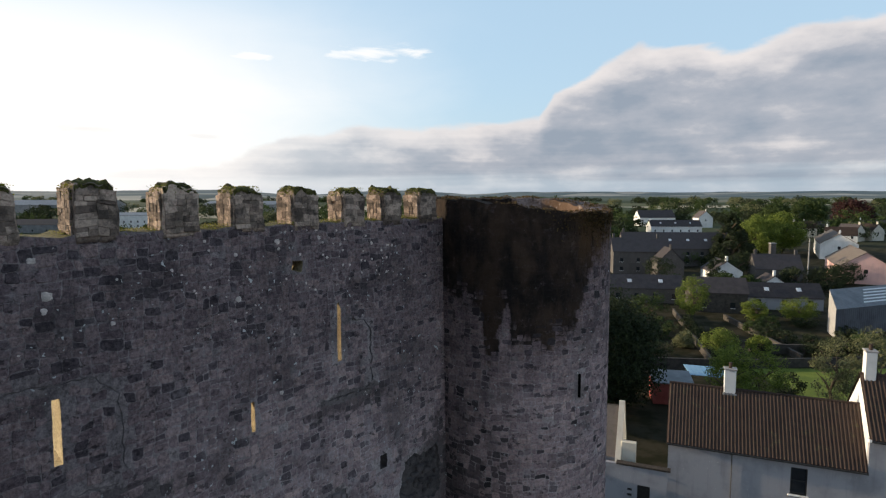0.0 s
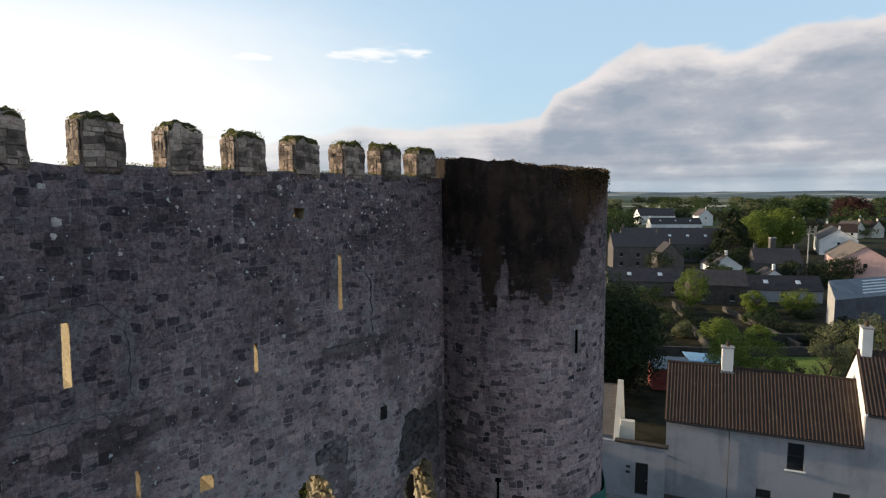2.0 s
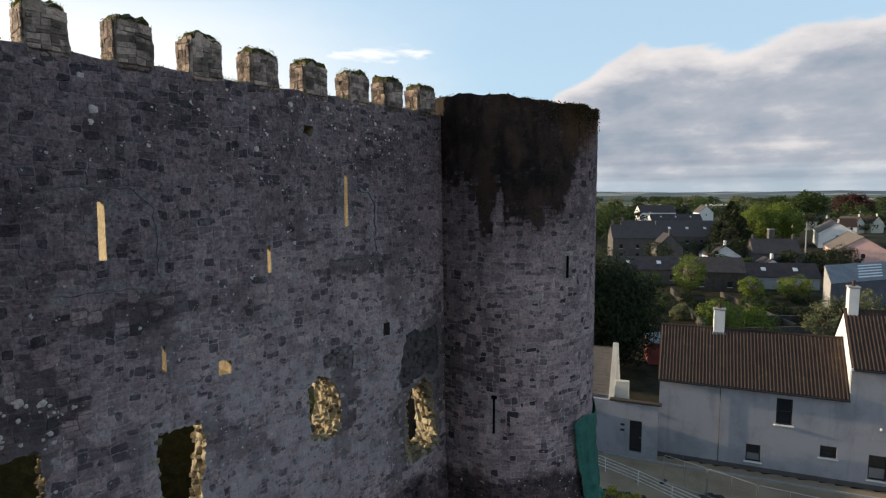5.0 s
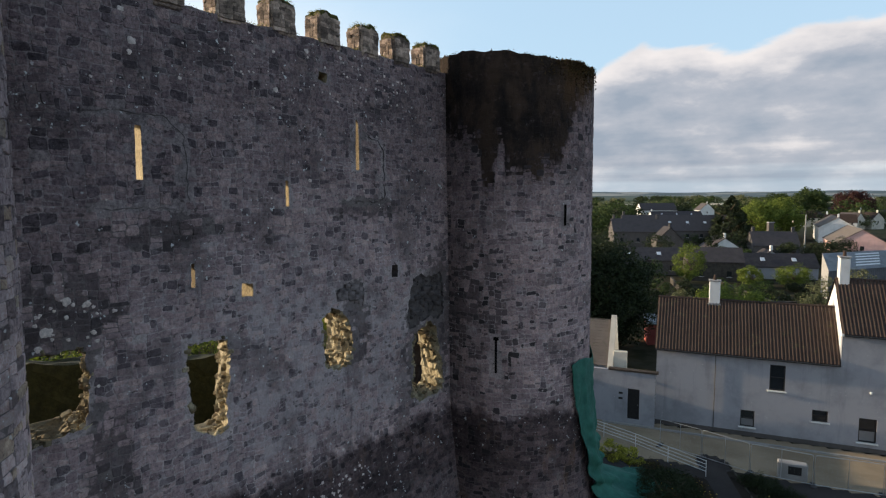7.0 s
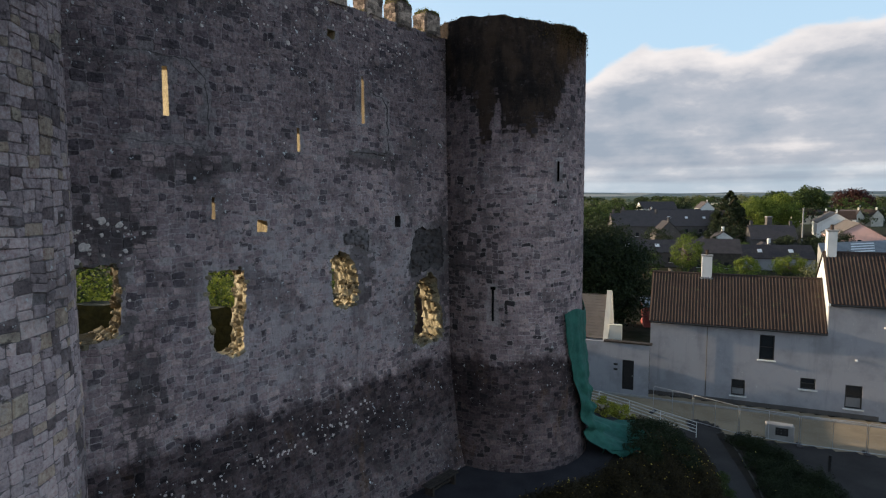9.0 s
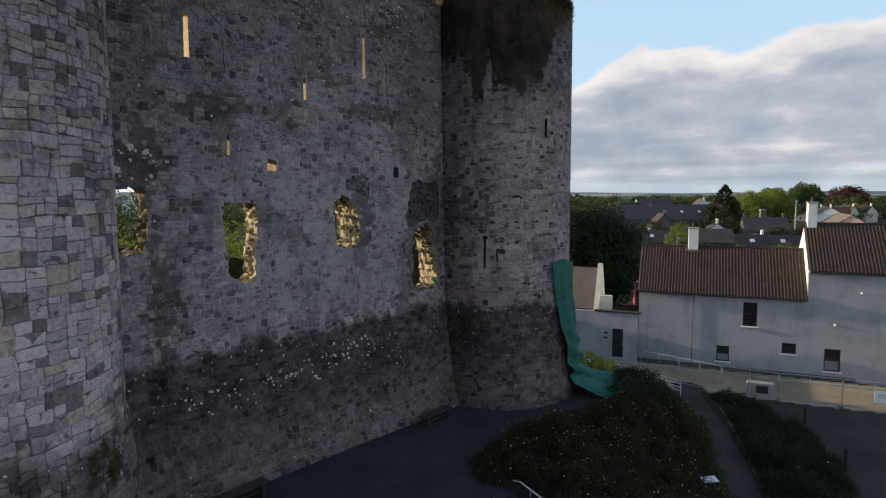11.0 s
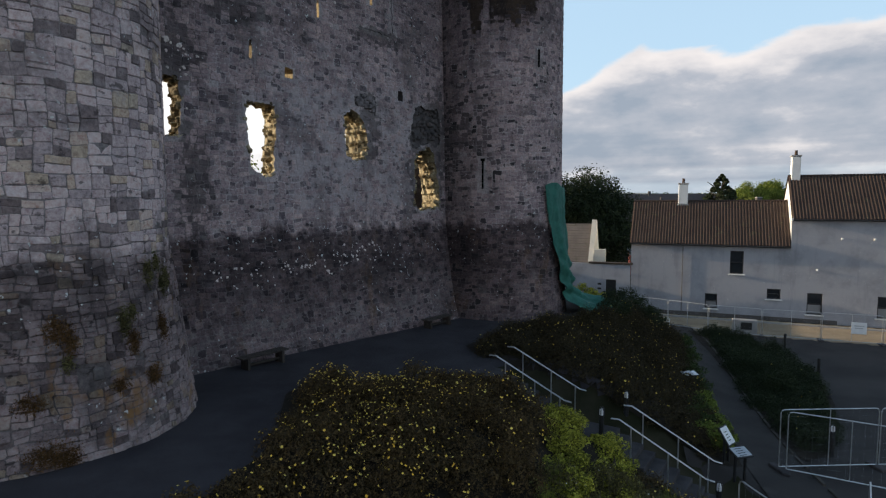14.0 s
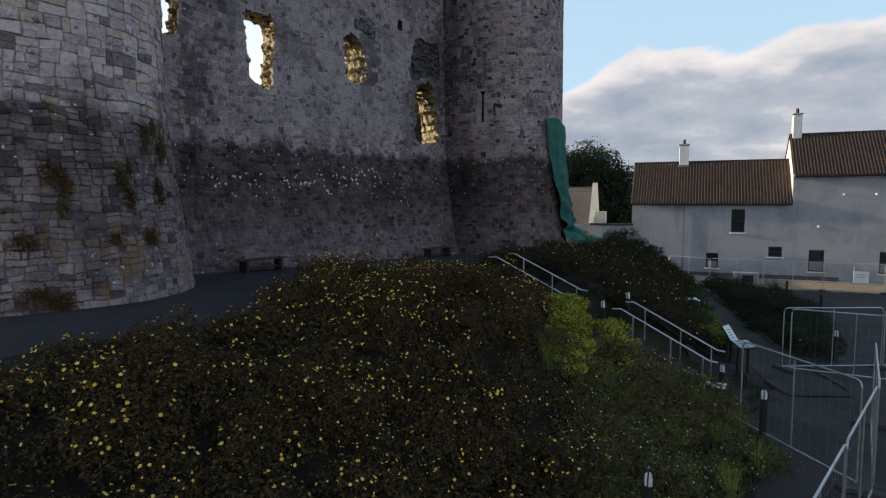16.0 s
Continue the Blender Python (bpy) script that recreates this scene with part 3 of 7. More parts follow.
def ramp_outline(half=0.95):
    """The two sides of the ramp as one closed line."""
    left, right = [], []
    pts = [Vector(p) for p in RAMP]
    for i, p in enumerate(pts):
        d = (pts[min(i + 1, len(pts) - 1)] - pts[max(i - 1, 0)]).normalized()
        n = Vector((-d.y, d.x)) * half
        left.append(tuple(p + n))
        right.append(tuple(p - n))
    return left + right[::-1]


def inside(x, y, poly):
    c = False
    for (x0, y0), (x1, y1) in zip(poly, poly[1:] + poly[:1]):
        if (y0 > y) != (y1 > y) and x < (x1 - x0) * (y - y0) / (y1 - y0) + x0:
            c = not c
    return c


BED_FRONT = [(-16, -13), (-11, -5.6), (-7.6, -1.7), (-6.6, -0.6), (-5.3, 0.55), (-4.6, 1.0), (-4.35, 2.0), (-3.95, 2.8), (-3.9, 4.0), (-4.25, 5.6), (-4.55, 7.3), (-4.0, 8.0), (-2.6, 8.45), (-0.6, 8.6), (0.8, 8.7), (2.0, 8.3), (3.6, 7.6), (5.2, 6.7), (7.2, 5.5), (7.1, 2.4), (5.6, 0.4), (3.6, -3.2), (-1, -9), (-8, -15)]
BED_BACK = [(1.4, 11.9), (3.6, 10.9), (6.0, 9.4), (8.3, 8.1), (9.6, 8.6), (10.3, 10.8), (11.6, 15.5), (13.4, 21.5), (15.0, 27.0), (15.6, 30.5), (12.8, 30.5), (10.2, 27.2), (8.9, 24.5), (8.0, 21.5), (6.6, 19.0), (4.2, 17.2), (2.3, 15.8), (0.9, 13.6)]
BED_SIDE = [(12.0, 9.3), (13.6, 10.2), (15.3, 12.6), (17.0, 15.3), (18.6, 18.6), (19.6, 22.0), (20.0, 26.0), (18.9, 30.8), (17.3, 31.6), (15.9, 25.0), (14.2, 18.6), (12.7, 12.2)]


# ---- ground ----
def build_ground():
    def axis(lo, hi, step, far):
        mid = list(np.arange(lo, hi + 0.01, step))
        out, d = [], step
        v = hi
        while v < far:
            d *= 1.22
            v += d
            out.append(v)
        left, d, v = [], step, lo
        while v > -far:
            d *= 1.22
            v -= d
            left.append(v)
        return left[::-1] + mid + out

    xs, ys = axis(-24, 30, 0.6, 4600), axis(-20, 44, 0.6, 4600)
    verts = [(x, y, ground_z(x, y) - 0.02) for y in ys for x in xs]
    w = len(xs)
    faces = [(j * w + i, j * w + i + 1, (j + 1) * w + i + 1, (j + 1) * w + i) for j in range(len(ys) - 1) for i in range(w - 1)]
    k = Mat("earth_and_fields")
    field = k.nd("ShaderNodeTexVoronoi", {"Vector": k.pos, "Scale": 0.0026}).outputs["Color"]
    fcol = k.ramp(k.nd("ShaderNodeSeparateColor", {0: field}).outputs[0], [(0.0, (0.04, 0.055, 0.03)), (0.45, (0.07, 0.09, 0.05)), (0.74, (0.12, 0.13, 0.08)), (0.82, (0.40, 0.36, 0.27)), (1.0, (0.50, 0.46, 0.36))])
    near = k.mix(k.smooth(k.noise(0.35, 5.0), 0.4, 0.62), (0.024, 0.024, 0.013), (0.05, 0.044, 0.029))
    x, y, z = k.xyz()
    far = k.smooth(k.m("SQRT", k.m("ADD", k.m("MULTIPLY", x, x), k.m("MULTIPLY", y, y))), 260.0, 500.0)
    # aerial haze painted in: fields turn bluish grey with distance
    distance_haze = k.smooth(k.m("SQRT", k.m("ADD", k.m("MULTIPLY", x, x), k.m("MULTIPLY", y, y))), 1500.0, 3400.0)
    fcol = k.mix(k.m("MULTIPLY", distance_haze, 0.6), fcol, k.mix(k.smooth(k.noise(0.002, 4.0), 0.4, 0.65), (0.12, 0.17, 0.22), (0.24, 0.28, 0.31)))
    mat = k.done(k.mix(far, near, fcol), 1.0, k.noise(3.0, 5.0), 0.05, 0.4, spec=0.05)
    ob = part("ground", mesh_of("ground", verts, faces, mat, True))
    tagged(ob, "earth mound and open land reaching the distant fields and hills", "ground", kind="structure")


def closest(x, y, p, q):
    """The point of the line from p to q nearest to (x, y)."""
    dx, dy = q[0] - p[0], q[1] - p[1]
    t = min(max(((x - p[0]) * dx + (y - p[1]) * dy) / (dx * dx + dy * dy + 1e-9), 0), 1)
    return p[0] + t * dx, p[1] + t * dy


def sheet(name, keep, step, lift, mat, label, category, box, jitter=0.0, snap=None):
    """A surface laid over the ground where keep(x, y) holds."""
    x0, y0, x1, y1 = box
    idx, verts, faces = {}, [], []

    def vid(i, j):
        if (i, j) not in idx:
            x, y = x0 + i * step, y0 + j * step
            if snap:
                near = min((closest(x, y, p, q) for p, q in zip(snap, snap[1:] + snap[:1])), key=lambda c: math.hypot(c[0] - x, c[1] - y))
                if math.hypot(near[0] - x, near[1] - y) < 0.8 * step:
                    x, y = near
            idx[(i, j)] = len(verts)
            verts.append((x, y, ground_z(x, y) + lift + jitter * noise.noise(Vector((x, y, 0)) * 0.8)))
        return idx[(i, j)]

    for j in range(int((y1 - y0) / step)):
        for i in range(int((x1 - x0) / step)):
            if keep(x0 + (i + 0.5) * step, y0 + (j + 0.5) * step):
                faces.append((vid(i, j), vid(i + 1, j), vid(i + 1, j + 1), vid(i, j + 1)))
    ob = part(name, mesh_of(name, verts, faces, mat, True))
    return tagged(ob, label, category, kind="structure")


build_ground()
beds = (BED_FRONT, BED_BACK, BED_SIDE)
sheet("pavement", lambda x, y: castle_distance(x, y)[0] < 10 and not on_stair(x, y, 1.5, 0.0) and ramp_distance(x, y) > 2.2 and x < 9.5 and NW.x * x + NW.y * y < 14, 0.25, 0.02, GRAVEL,
      "grey gravel walk round the foot of the castle", "path", (-22, -10, 18, 32))
sheet("ramp", lambda x, y: ramp_distance(x, y) < 0.95, 0.25, 0.035, ASPHALT, "narrow tarmac ramp between planted beds", "path", (8, 6, 20, 34), snap=ramp_outline())
sheet("yard", lambda x, y: x > 3.0 and ramp_distance(x, y) > 0.5 and castle_distance(x, y)[0] > 12.5 and not on_stair(x, y, 1.3, 0.6, 0.1) and 0.3875 * x + 0.922 * y < 36.2, 0.4, 0.012, ASPHALT,
      "dark tarmac yard below the castle mound", "road", (4, -20, 60, 42))
sheet("road", lambda x, y: x > 6 and 35.8 < 0.3875 * x + 0.922 * y < 42.7 and castle_distance(x, y)[0] > 12.5, 0.4, 0.022, ROAD, "road along the front of the houses, sunlight put into its pale colour", "road", (4, 0, 80, 42))


# ---- stones ----
def stone_outline(g, a, b, c, d, joint, warp, corner=(0.06, 0.26)):
    """The face of one stone: a cell with its corners knocked off, bent by the same warp as its neighbours."""
    h = joint / 2
    a, b, c, d = a + h, b - h, c + h, d - h
    short = min(b - a, d - c)
    k = [short * g.uniform(*corner) for _ in range(4)]
    pts = [(a + k[0], c), (b - k[1], c), (b, c + k[1]), (b, d - k[2]), (b - k[2], d), (a + k[3], d), (a, d - k[3]), (a, c + k[0])]
    return [warp(u + g.normal(0, 0.006), v + g.normal(0, 0.006)) for u, v in pts]


def stone_mesh_data(g, pts, frame_at, proud):
    """Vertices and faces of one stone that stands a little out of the mortar."""
    cu, cv = sum(p[0] for p in pts) / 8, sum(p[1] for p in pts) / 8
    tilt_u, tilt_v = g.normal(0, 0.035), g.normal(0, 0.035)
    rings = [[], [], []]
    shrink = g.uniform(0.84, 0.92)
    for u, v in pts:
        place, _, _, out = frame_at(u, v)
        rings[0].append(place - out * 0.02)
        rings[1].append(place + out * proud * 0.45)
        place, _, _, out = frame_at(cu + (u - cu) * shrink, cv + (v - cv) * shrink)
        lift = proud + (u - cu) * tilt_u + (v - cv) * tilt_v + g.uniform(-0.004, 0.004)
        rings[2].append(place + out * max(lift, proud * 0.5))
    verts = [p for r in rings for p in r]
    faces = [(8 * r + i, 8 * r + (i + 1) % 8, 8 * r + 8 + (i + 1) % 8, 8 * r + 8 + i) for r in (0, 1) for i in range(8)]
    faces.append(tuple(range(16, 24)))
    return verts, faces


def rubble_cells(g, u0, u1, v0, v1, course, width):
    """Random rubble: strips of uneven height, each broken into blocks and the blocks into stones."""
    cells = []

    def split(a, b, c, d):
        w, h = b - a, d - c
        if w > width[1] * g.uniform(0.75, 1.2) and w > h * 0.9:
            m = a + w * g.uniform(0.34, 0.66)
            split(a, m, c, d), split(m, b, c, d)
        elif h > course[1] * g.uniform(0.8, 1.2):
            m = c + h * g.uniform(0.36, 0.64)
            split(a, b, c, m), split(a, b, m, d)
        elif w > width[0] * 2.2 and g.random() < 0.35:
            m = a + w * g.uniform(0.3, 0.7)
            split(a, m, c, d), split(m, b, c, d)
        else:
            cells.append((a, b, c, d))

    v = v0
    while v < v1:
        h = min(course[1] * g.uniform(1.3, 3.0), v1 - v)
        u = u0 - g.uniform(0, 1.0)
        while u < u1:
            w = g.uniform(0.9, 2.2)
            a, b = max(u, u0), min(u + w, u1)
            if b - a > 0.08:
                split(a, b, v, v + h)
            u += w
        v += h
    return cells


def lay_stones(parent, frame_at, u0, u1, v0, v1, blocked, mat, near, course=(0.17, 0.33), width=(0.22, 0.62), seed=1, limit=300, proud=(0.004, 0.022), joint=0.014, bend=1.0, corner=(0.06, 0.26)):
    """Rubble masonry over a face. frame_at(u, v): place, across, up, out. Those for which near(u, v) holds are stones of their own, up to the limit."""
    g = np.random.default_rng(seed)

    def warp(u, v):
        p = Vector((u * 1.7, v * 1.7, seed * 7.0))
        q = Vector((u * 4.6, v * 4.6, seed * 3.0 + 20))
        du = 0.075 * noise.noise(p) + 0.045 * noise.noise(q)
        dv = 0.085 * noise.noise(p + Vector((31, 7, 0))) + 0.05 * noise.noise(q + Vector((5, 40, 0)))
        return u + bend * du, v + bend * dv

    verts, faces, made = [], [], 0
    for a, b, c, d in rubble_cells(g, u0, u1, v0, v1, course, width):
        pts = stone_outline(g, a, b, c, d, joint, warp, corner)
        us, vs = [p[0] for p in pts], [p[1] for p in pts]
        if blocked(min(us), max(us), min(vs), max(vs)) or g.random() < 0.01:
            continue
        sv, sf = stone_mesh_data(g, pts, frame_at, g.uniform(*proud))
        if made < limit and near((a + b) / 2, c):
            ob = new("stone", mesh_of("stone", sv, sf, mat))
            ob.parent = parent
            made += 1
        else:
            base = len(verts)
            verts.extend([tuple(v) for v in sv])
            faces.extend([tuple(base + i for i in fc) for fc in sf])
    ob = part("masonry", mesh_of("masonry", verts, faces, mat), parent)
    tagged(ob, kind="stuff")
    return ob


# ---- the curtain wall ----
def ragged(points, step=0.16, amp=0.05, seed=0):
    """A closed outline with broken edges."""
    g = np.random.default_rng(seed)
    out = []
    for (x0, y0), (x1, y1) in zip(points, points[1:] + points[:1]):
        n = max(1, int(math.hypot(x1 - x0, y1 - y0) / step))
        for i in range(n):
            t = i / n
            out.append((x0 + (x1 - x0) * t + g.uniform(-amp, amp) * (i > 0), y0 + (y1 - y0) * t + g.uniform(-amp, amp) * (i > 0)))
    return out


def crack(line, width, seed):
    """The outline of a jagged crack of uneven width along a line."""
    g = np.random.default_rng(seed)
    mid = []
    for (x0, y0), (x1, y1) in zip(line, line[1:]):
        n = max(2, int(math.hypot(x1 - x0, y1 - y0) / 0.14))
        mid += [(x0 + (x1 - x0) * i / n, y0 + (y1 - y0) * i / n) for i in range(n)]
    mid.append(line[-1])
    one, two = [], []
    for i, (x, y) in enumerate(mid):
        a, b = mid[max(i - 1, 0)], mid[min(i + 1, len(mid) - 1)]
        ln = math.hypot(b[0] - a[0], b[1] - a[1])
        nx, ny = -(b[1] - a[1]) / ln, (b[0] - a[0]) / ln
        off = g.uniform(-0.05, 0.05)
        w = width * g.uniform(0.15, 1.0) * (0.3 if i in (0, len(mid) - 1) else 1.0) / 2 + 0.004
        one.append((x + nx * (off + w), y + ny * (off + w)))
        two.append((x + nx * (off - w), y + ny * (off - w)))
    return one + two[::-1]


# outline (along, height), wider behind by (left, right, low, high), depth (None: right through), raggedness
OPENINGS = [
    ([(3.97, 14.24), (4.13, 14.24), (4.15, 15.6), (4.0, 15.6)], (0.9, 0.28, 0.1, 0.2), None, 0.008),
    ([(11.44, 14.72), (11.60, 14.72), (11.62, 16.3), (11.56, 16.5), (11.50, 16.46)], (0.9, 0.6, 0.1, 0.2), None, 0.008),
    ([(8.45, 13.5), (8.57, 13.5), (8.57, 14.3), (8.46, 14.3)], (0.9, 0.5, 0.1, 0.1), None, 0.008),
    ([(5.25, 11.32), (5.36, 11.32), (5.37, 11.98), (5.27, 11.98)], (0.9, 0.36, 0.1, 0.1), None, 0.015),
    ([(6.77, 10.86), (7.13, 10.84), (7.15, 11.22), (6.8, 11.26)], (0.5, 0.25, 0.1, 0.1), None, 0.02),
    ([(1.25, 8.1), (2.45, 8.35), (2.6, 9.3), (2.5, 10.25), (1.3, 10.2)], (0.15, 0.42, 0.0, 0.1), None, 0.05),
    ([(5.15, 7.35), (5.7, 7.0), (6.1, 7.1), (6.15, 8.2), (6.28, 8.6), (6.25, 9.72), (5.05, 9.78), (5.0, 9.2)], (0.2, 0.5, 0.1, 0.1), None, 0.05),
    ([(9.75, 8.1), (10.3, 7.82), (10.75, 7.95), (11.0, 8.6), (10.95, 9.3), (10.6, 9.85), (10.1, 10.02), (9.72, 9.75)], (-0.35, 0.1, 0.1, 0.1), None, 0.06),
    ([(13.95, 5.85), (14.6, 5.6), (16.0, 5.75), (15.95, 6.7), (15.75, 7.7), (15.6, 8.5), (15.2, 8.75), (14.7, 8.55), (14.25, 8.4), (14.1, 7.7), (14.12, 6.8)], (-1.55, 0.38, 0.1, 0.1), None, 0.09),
    ([(9.9, 17.62), (10.25, 17.55), (10.3, 17.85), (9.95, 17.9)], (0.0, 0.1, 0.0, 0.0), None, 0.03),
    ([(13.08, 10.75), (13.4, 10.75), (13.42, 11.2), (13.1, 11.22)], (0, 0, 0, 0), 0.45, 0.02),
    ([(10.35, 10.25), (10.75, 10.22), (11.05, 10.05), (11.6, 9.9), (11.62, 10.75), (10.9, 10.8), (10.3, 10.6)], (0, 0, 0, 0), 0.06, 0.07),
    ([(13.85, 9.0), (14.02, 8.62), (14.7, 8.8), (15.2, 8.97), (15.7, 8.74), (16.1, 8.95), (16.15, 10.0), (15.95, 10.7), (15.2, 10.6), (14.7, 10.72), (14.25, 10.6), (14.1, 9.9)], (0, 0, 0, 0), 0.13, 0.07),
    (crack([(2.84, 15.86), (3.78, 15.93), (4.82, 15.86), (5.27, 15.39), (5.29, 14.61), (5.31, 13.7)], 0.032, 1), (0, 0, 0, 0), 0.03, 0.006),
    (crack([(2.84, 13.5), (3.81, 13.52), (5.15, 13.47)], 0.04, 2), (0, 0, 0, 0), 0.03, 0.006),
    (crack([(11.95, 15.94), (12.55, 15.8), (12.82, 15.5), (12.84, 14.56), (12.85, 13.74)], 0.075, 3), (0, 0, 0, 0), 0.07, 0.006),
    # dark groove standing for the shadow line of a ledge
    (crack([(10.8, 13.6), (11.73, 13.6), (12.7, 13.57)], 0.05, 4), (0, 0, 0, 0), 0.06, 0.006),

]
WALL_S0, WALL_S1, WALL_TOP, MERLON_H = -1.6, 17.4, 18.88, 0.98
MERLONS = [(1.02, 1.83), (2.82, 3.64), (4.62, 5.48), (6.45, 7.31), (8.22, 9.08), (10.05, 10.90), (11.88, 12.72), (13.55, 14.40), (15.32, 16.20)]


def build_wall():
    top = thing("wall_curtain", "tall weathered grey limestone castle curtain wall with ragged window openings", "castle wall", kind="structure")
    loops = [(ragged(p, 0.10, amp, 40 + i), back, depth) for i, (p, back, depth, amp) in enumerate(OPENINGS)]

    # the outline with its crenels
    g = np.random.default_rng(3)
    outline = [(WALL_S0, -0.6), (WALL_S1, -0.6), (WALL_S1, WALL_TOP)]
    rim = []
    s = WALL_S0
    while s < WALL_S1:
        rim.append((s, WALL_TOP + g.uniform(-0.05, 0.04)))
        s += 0.3
    outline += rim[::-1]
    side = [(WALL_S0, z) for z in np.arange(17.5, 0, -1.0)]
    far = [(WALL_S1, z) for z in np.arange(0.5, 18.5, 1.0)]
    outline = [outline[0], outline[1]] + far + outline[2:] + side

    def skin(loop_sets, d):
        bm = bmesh.new()
        for lp in loop_sets:
            vs = [bm.verts.new((s, z, 0)) for s, z in lp]
            for a, b in zip(vs, vs[1:] + vs[:1]):
                bm.edges.new((a, b))
        bmesh.ops.triangle_fill(bm, edges=list(bm.edges), use_beauty=True, use_dissolve=False)
        for z in (0.5, 1.0, 2.0, 3.0, 4.0, 5.1):
            bmesh.ops.bisect_plane(bm, geom=list(bm.verts) + list(bm.edges) + list(bm.faces), plane_co=(0, z, 0), plane_no=(0, 1, 0))
        for v in bm.verts:
            v.co = wall_place(v.co.x, v.co.y, d)
        return bm

    def back_loop(lp, grow):
        l, r, lo, hi = grow
        cx, cz = sum(p[0] for p in lp) / len(lp), sum(p[1] for p in lp) / len(lp)
        return [(s + (r if s > cx else -l), z + (hi if z > cz else -lo)) for s, z in lp]

    part("facing", (skin([outline] + [lp for lp, _, _ in loops], 0.0), MORTAR), top)
    part("back_face", (skin([outline] + [back_loop(lp, b) for lp, b, dep in loops if dep is None], WALL_THICK), RUBBLE), top)
    # the wall's upper and end faces
    bm = bmesh.new()
    a = [bm.verts.new(wall_place(s, z, 0)) for s, z in outline]
    b = [bm.verts.new(wall_place(s, z, WALL_THICK)) for s, z in outline]
    for i in range(len(a)):
        j = (i + 1) % len(a)
        bm.faces.new((a[i], a[j], b[j], b[i]))
    part("wall_head", (bm, MOSSY), top)
    # reveals of the openings: rough broken stone
    for i, (lp, grow, depth) in enumerate(loops):
        g = np.random.default_rng(60 + i)
        bl = back_loop(lp, grow) if depth is None else lp
        dmax = WALL_THICK if depth is None else depth
        rough = 0.10 if depth is None and OPENINGS[i][3] > 0.03 else 0.012
        steps = 16 if depth is None else 2
        bm = bmesh.new()
        rings = []
        cx, cz = sum(p[0] for p in lp) / len(lp), sum(p[1] for p in lp) / len(lp)
        for kk in range(steps + 1):
            t = kk / steps
            ring = []
            for (s0, z0), (s1, z1) in zip(lp, bl):
                s, z = s0 + (s1 - s0) * t, z0 + (z1 - z0) * t
                lump = noise.noise(Vector((s * 3.5, z * 3.5, t * 5 + i))) + 0.6 * noise.noise(Vector((s * 9, z * 9, t * 13 + i)))
                e = 0 if kk in (0, steps) else rough * (0.35 + 1.3 * lump) + g.uniform(-rough, rough) * 0.3
                ln = math.hypot(s - cx, z - cz) + 1e-6
                ring.append(bm.verts.new(wall_place(s + (s - cx) / ln * e, z + (z - cz) / ln * e, dmax * t)))
            rings.append(ring)
        for q, r in zip(rings, rings[1:]):
            for j in range(len(q)):
                bm.faces.new((q[j], q[(j + 1) % len(q)], r[(j + 1) % len(q)], r[j]))
        if depth is not None:
            bm.faces.new(rings[-1])
        rv = part("reveal", (bm, RUBBLE if depth is None else HOLLOW_STONE if depth < 0.1 else SHADE_DARK_STONE), top)
        if OPENINGS[i][3] >= 0.05:
            blocks = bmesh.new()
            lo_s, hi_s = min(p[0] for p in lp), max(p[0] for p in lp)
            lo_z, hi_z = min(p[1] for p in lp), max(p[1] for p in lp)
            for _ in range(200 if depth is None else 90):
                if depth is None:
                    j = int(g.integers(len(lp)))
                    t = g.uniform(0.03, 0.95)
                    s = lp[j][0] + (bl[j][0] - lp[j][0]) * t
                    z = lp[j][1] + (bl[j][1] - lp[j][1]) * t
                    size = g.uniform(0.07, 0.24)
                else:
                    t = depth / WALL_THICK * g.uniform(0.8, 1.1)
                    s, z = g.uniform(lo_s, hi_s), g.uniform(lo_z, hi_z)
                    size = g.uniform(0.09, 0.26)
                    if not all(inside(s + e, z + f, lp) for e in (-0.08, 0.08) for f in (-0.06, 0.06)):
                        continue
                rub = bmesh.new()
                bmesh.ops.create_cube(rub, size=1.0)
                bmesh.ops.bevel(rub, geom=list(rub.edges), offset=0.14, segments=1, affect="EDGES")
                turn = Euler(g.uniform(-0.5, 0.5, 3) if depth is None else (0, 0, WALL_AZ + g.uniform(-0.15, 0.15))).to_matrix()
                scale = Vector((size * g.uniform(0.7, 1.5), size * g.uniform(0.7, 1.5), size * g.uniform(0.45, 0.9)))
                push = 0.0 if depth is not None else 0.22 * size / (math.hypot(s - cx, z - cz) + 0.1)
                centre = wall_place(s + (s - cx) * push, z + (z - cz) * push, WALL_THICK * t)
                for v in rub.verts:
                    v.co = centre + turn @ Vector((v.co.x * scale.x, v.co.y * scale.y, v.co.z * scale.z)) + noise.noise_vector(v.co * 3 + centre) * size * 0.12
                me = bpy.data.meshes.new("tmp")
                rub.to_mesh(me)
                rub.free()
                blocks.from_mesh(me)
                bpy.data.meshes.remove(me)
            tagged(part("rubble", (blocks, RUBBLE if depth is None else HOLLOW_STONE if depth < 0.1 else SHADE_DARK_STONE), rv), kind="stuff")
    return top, loops


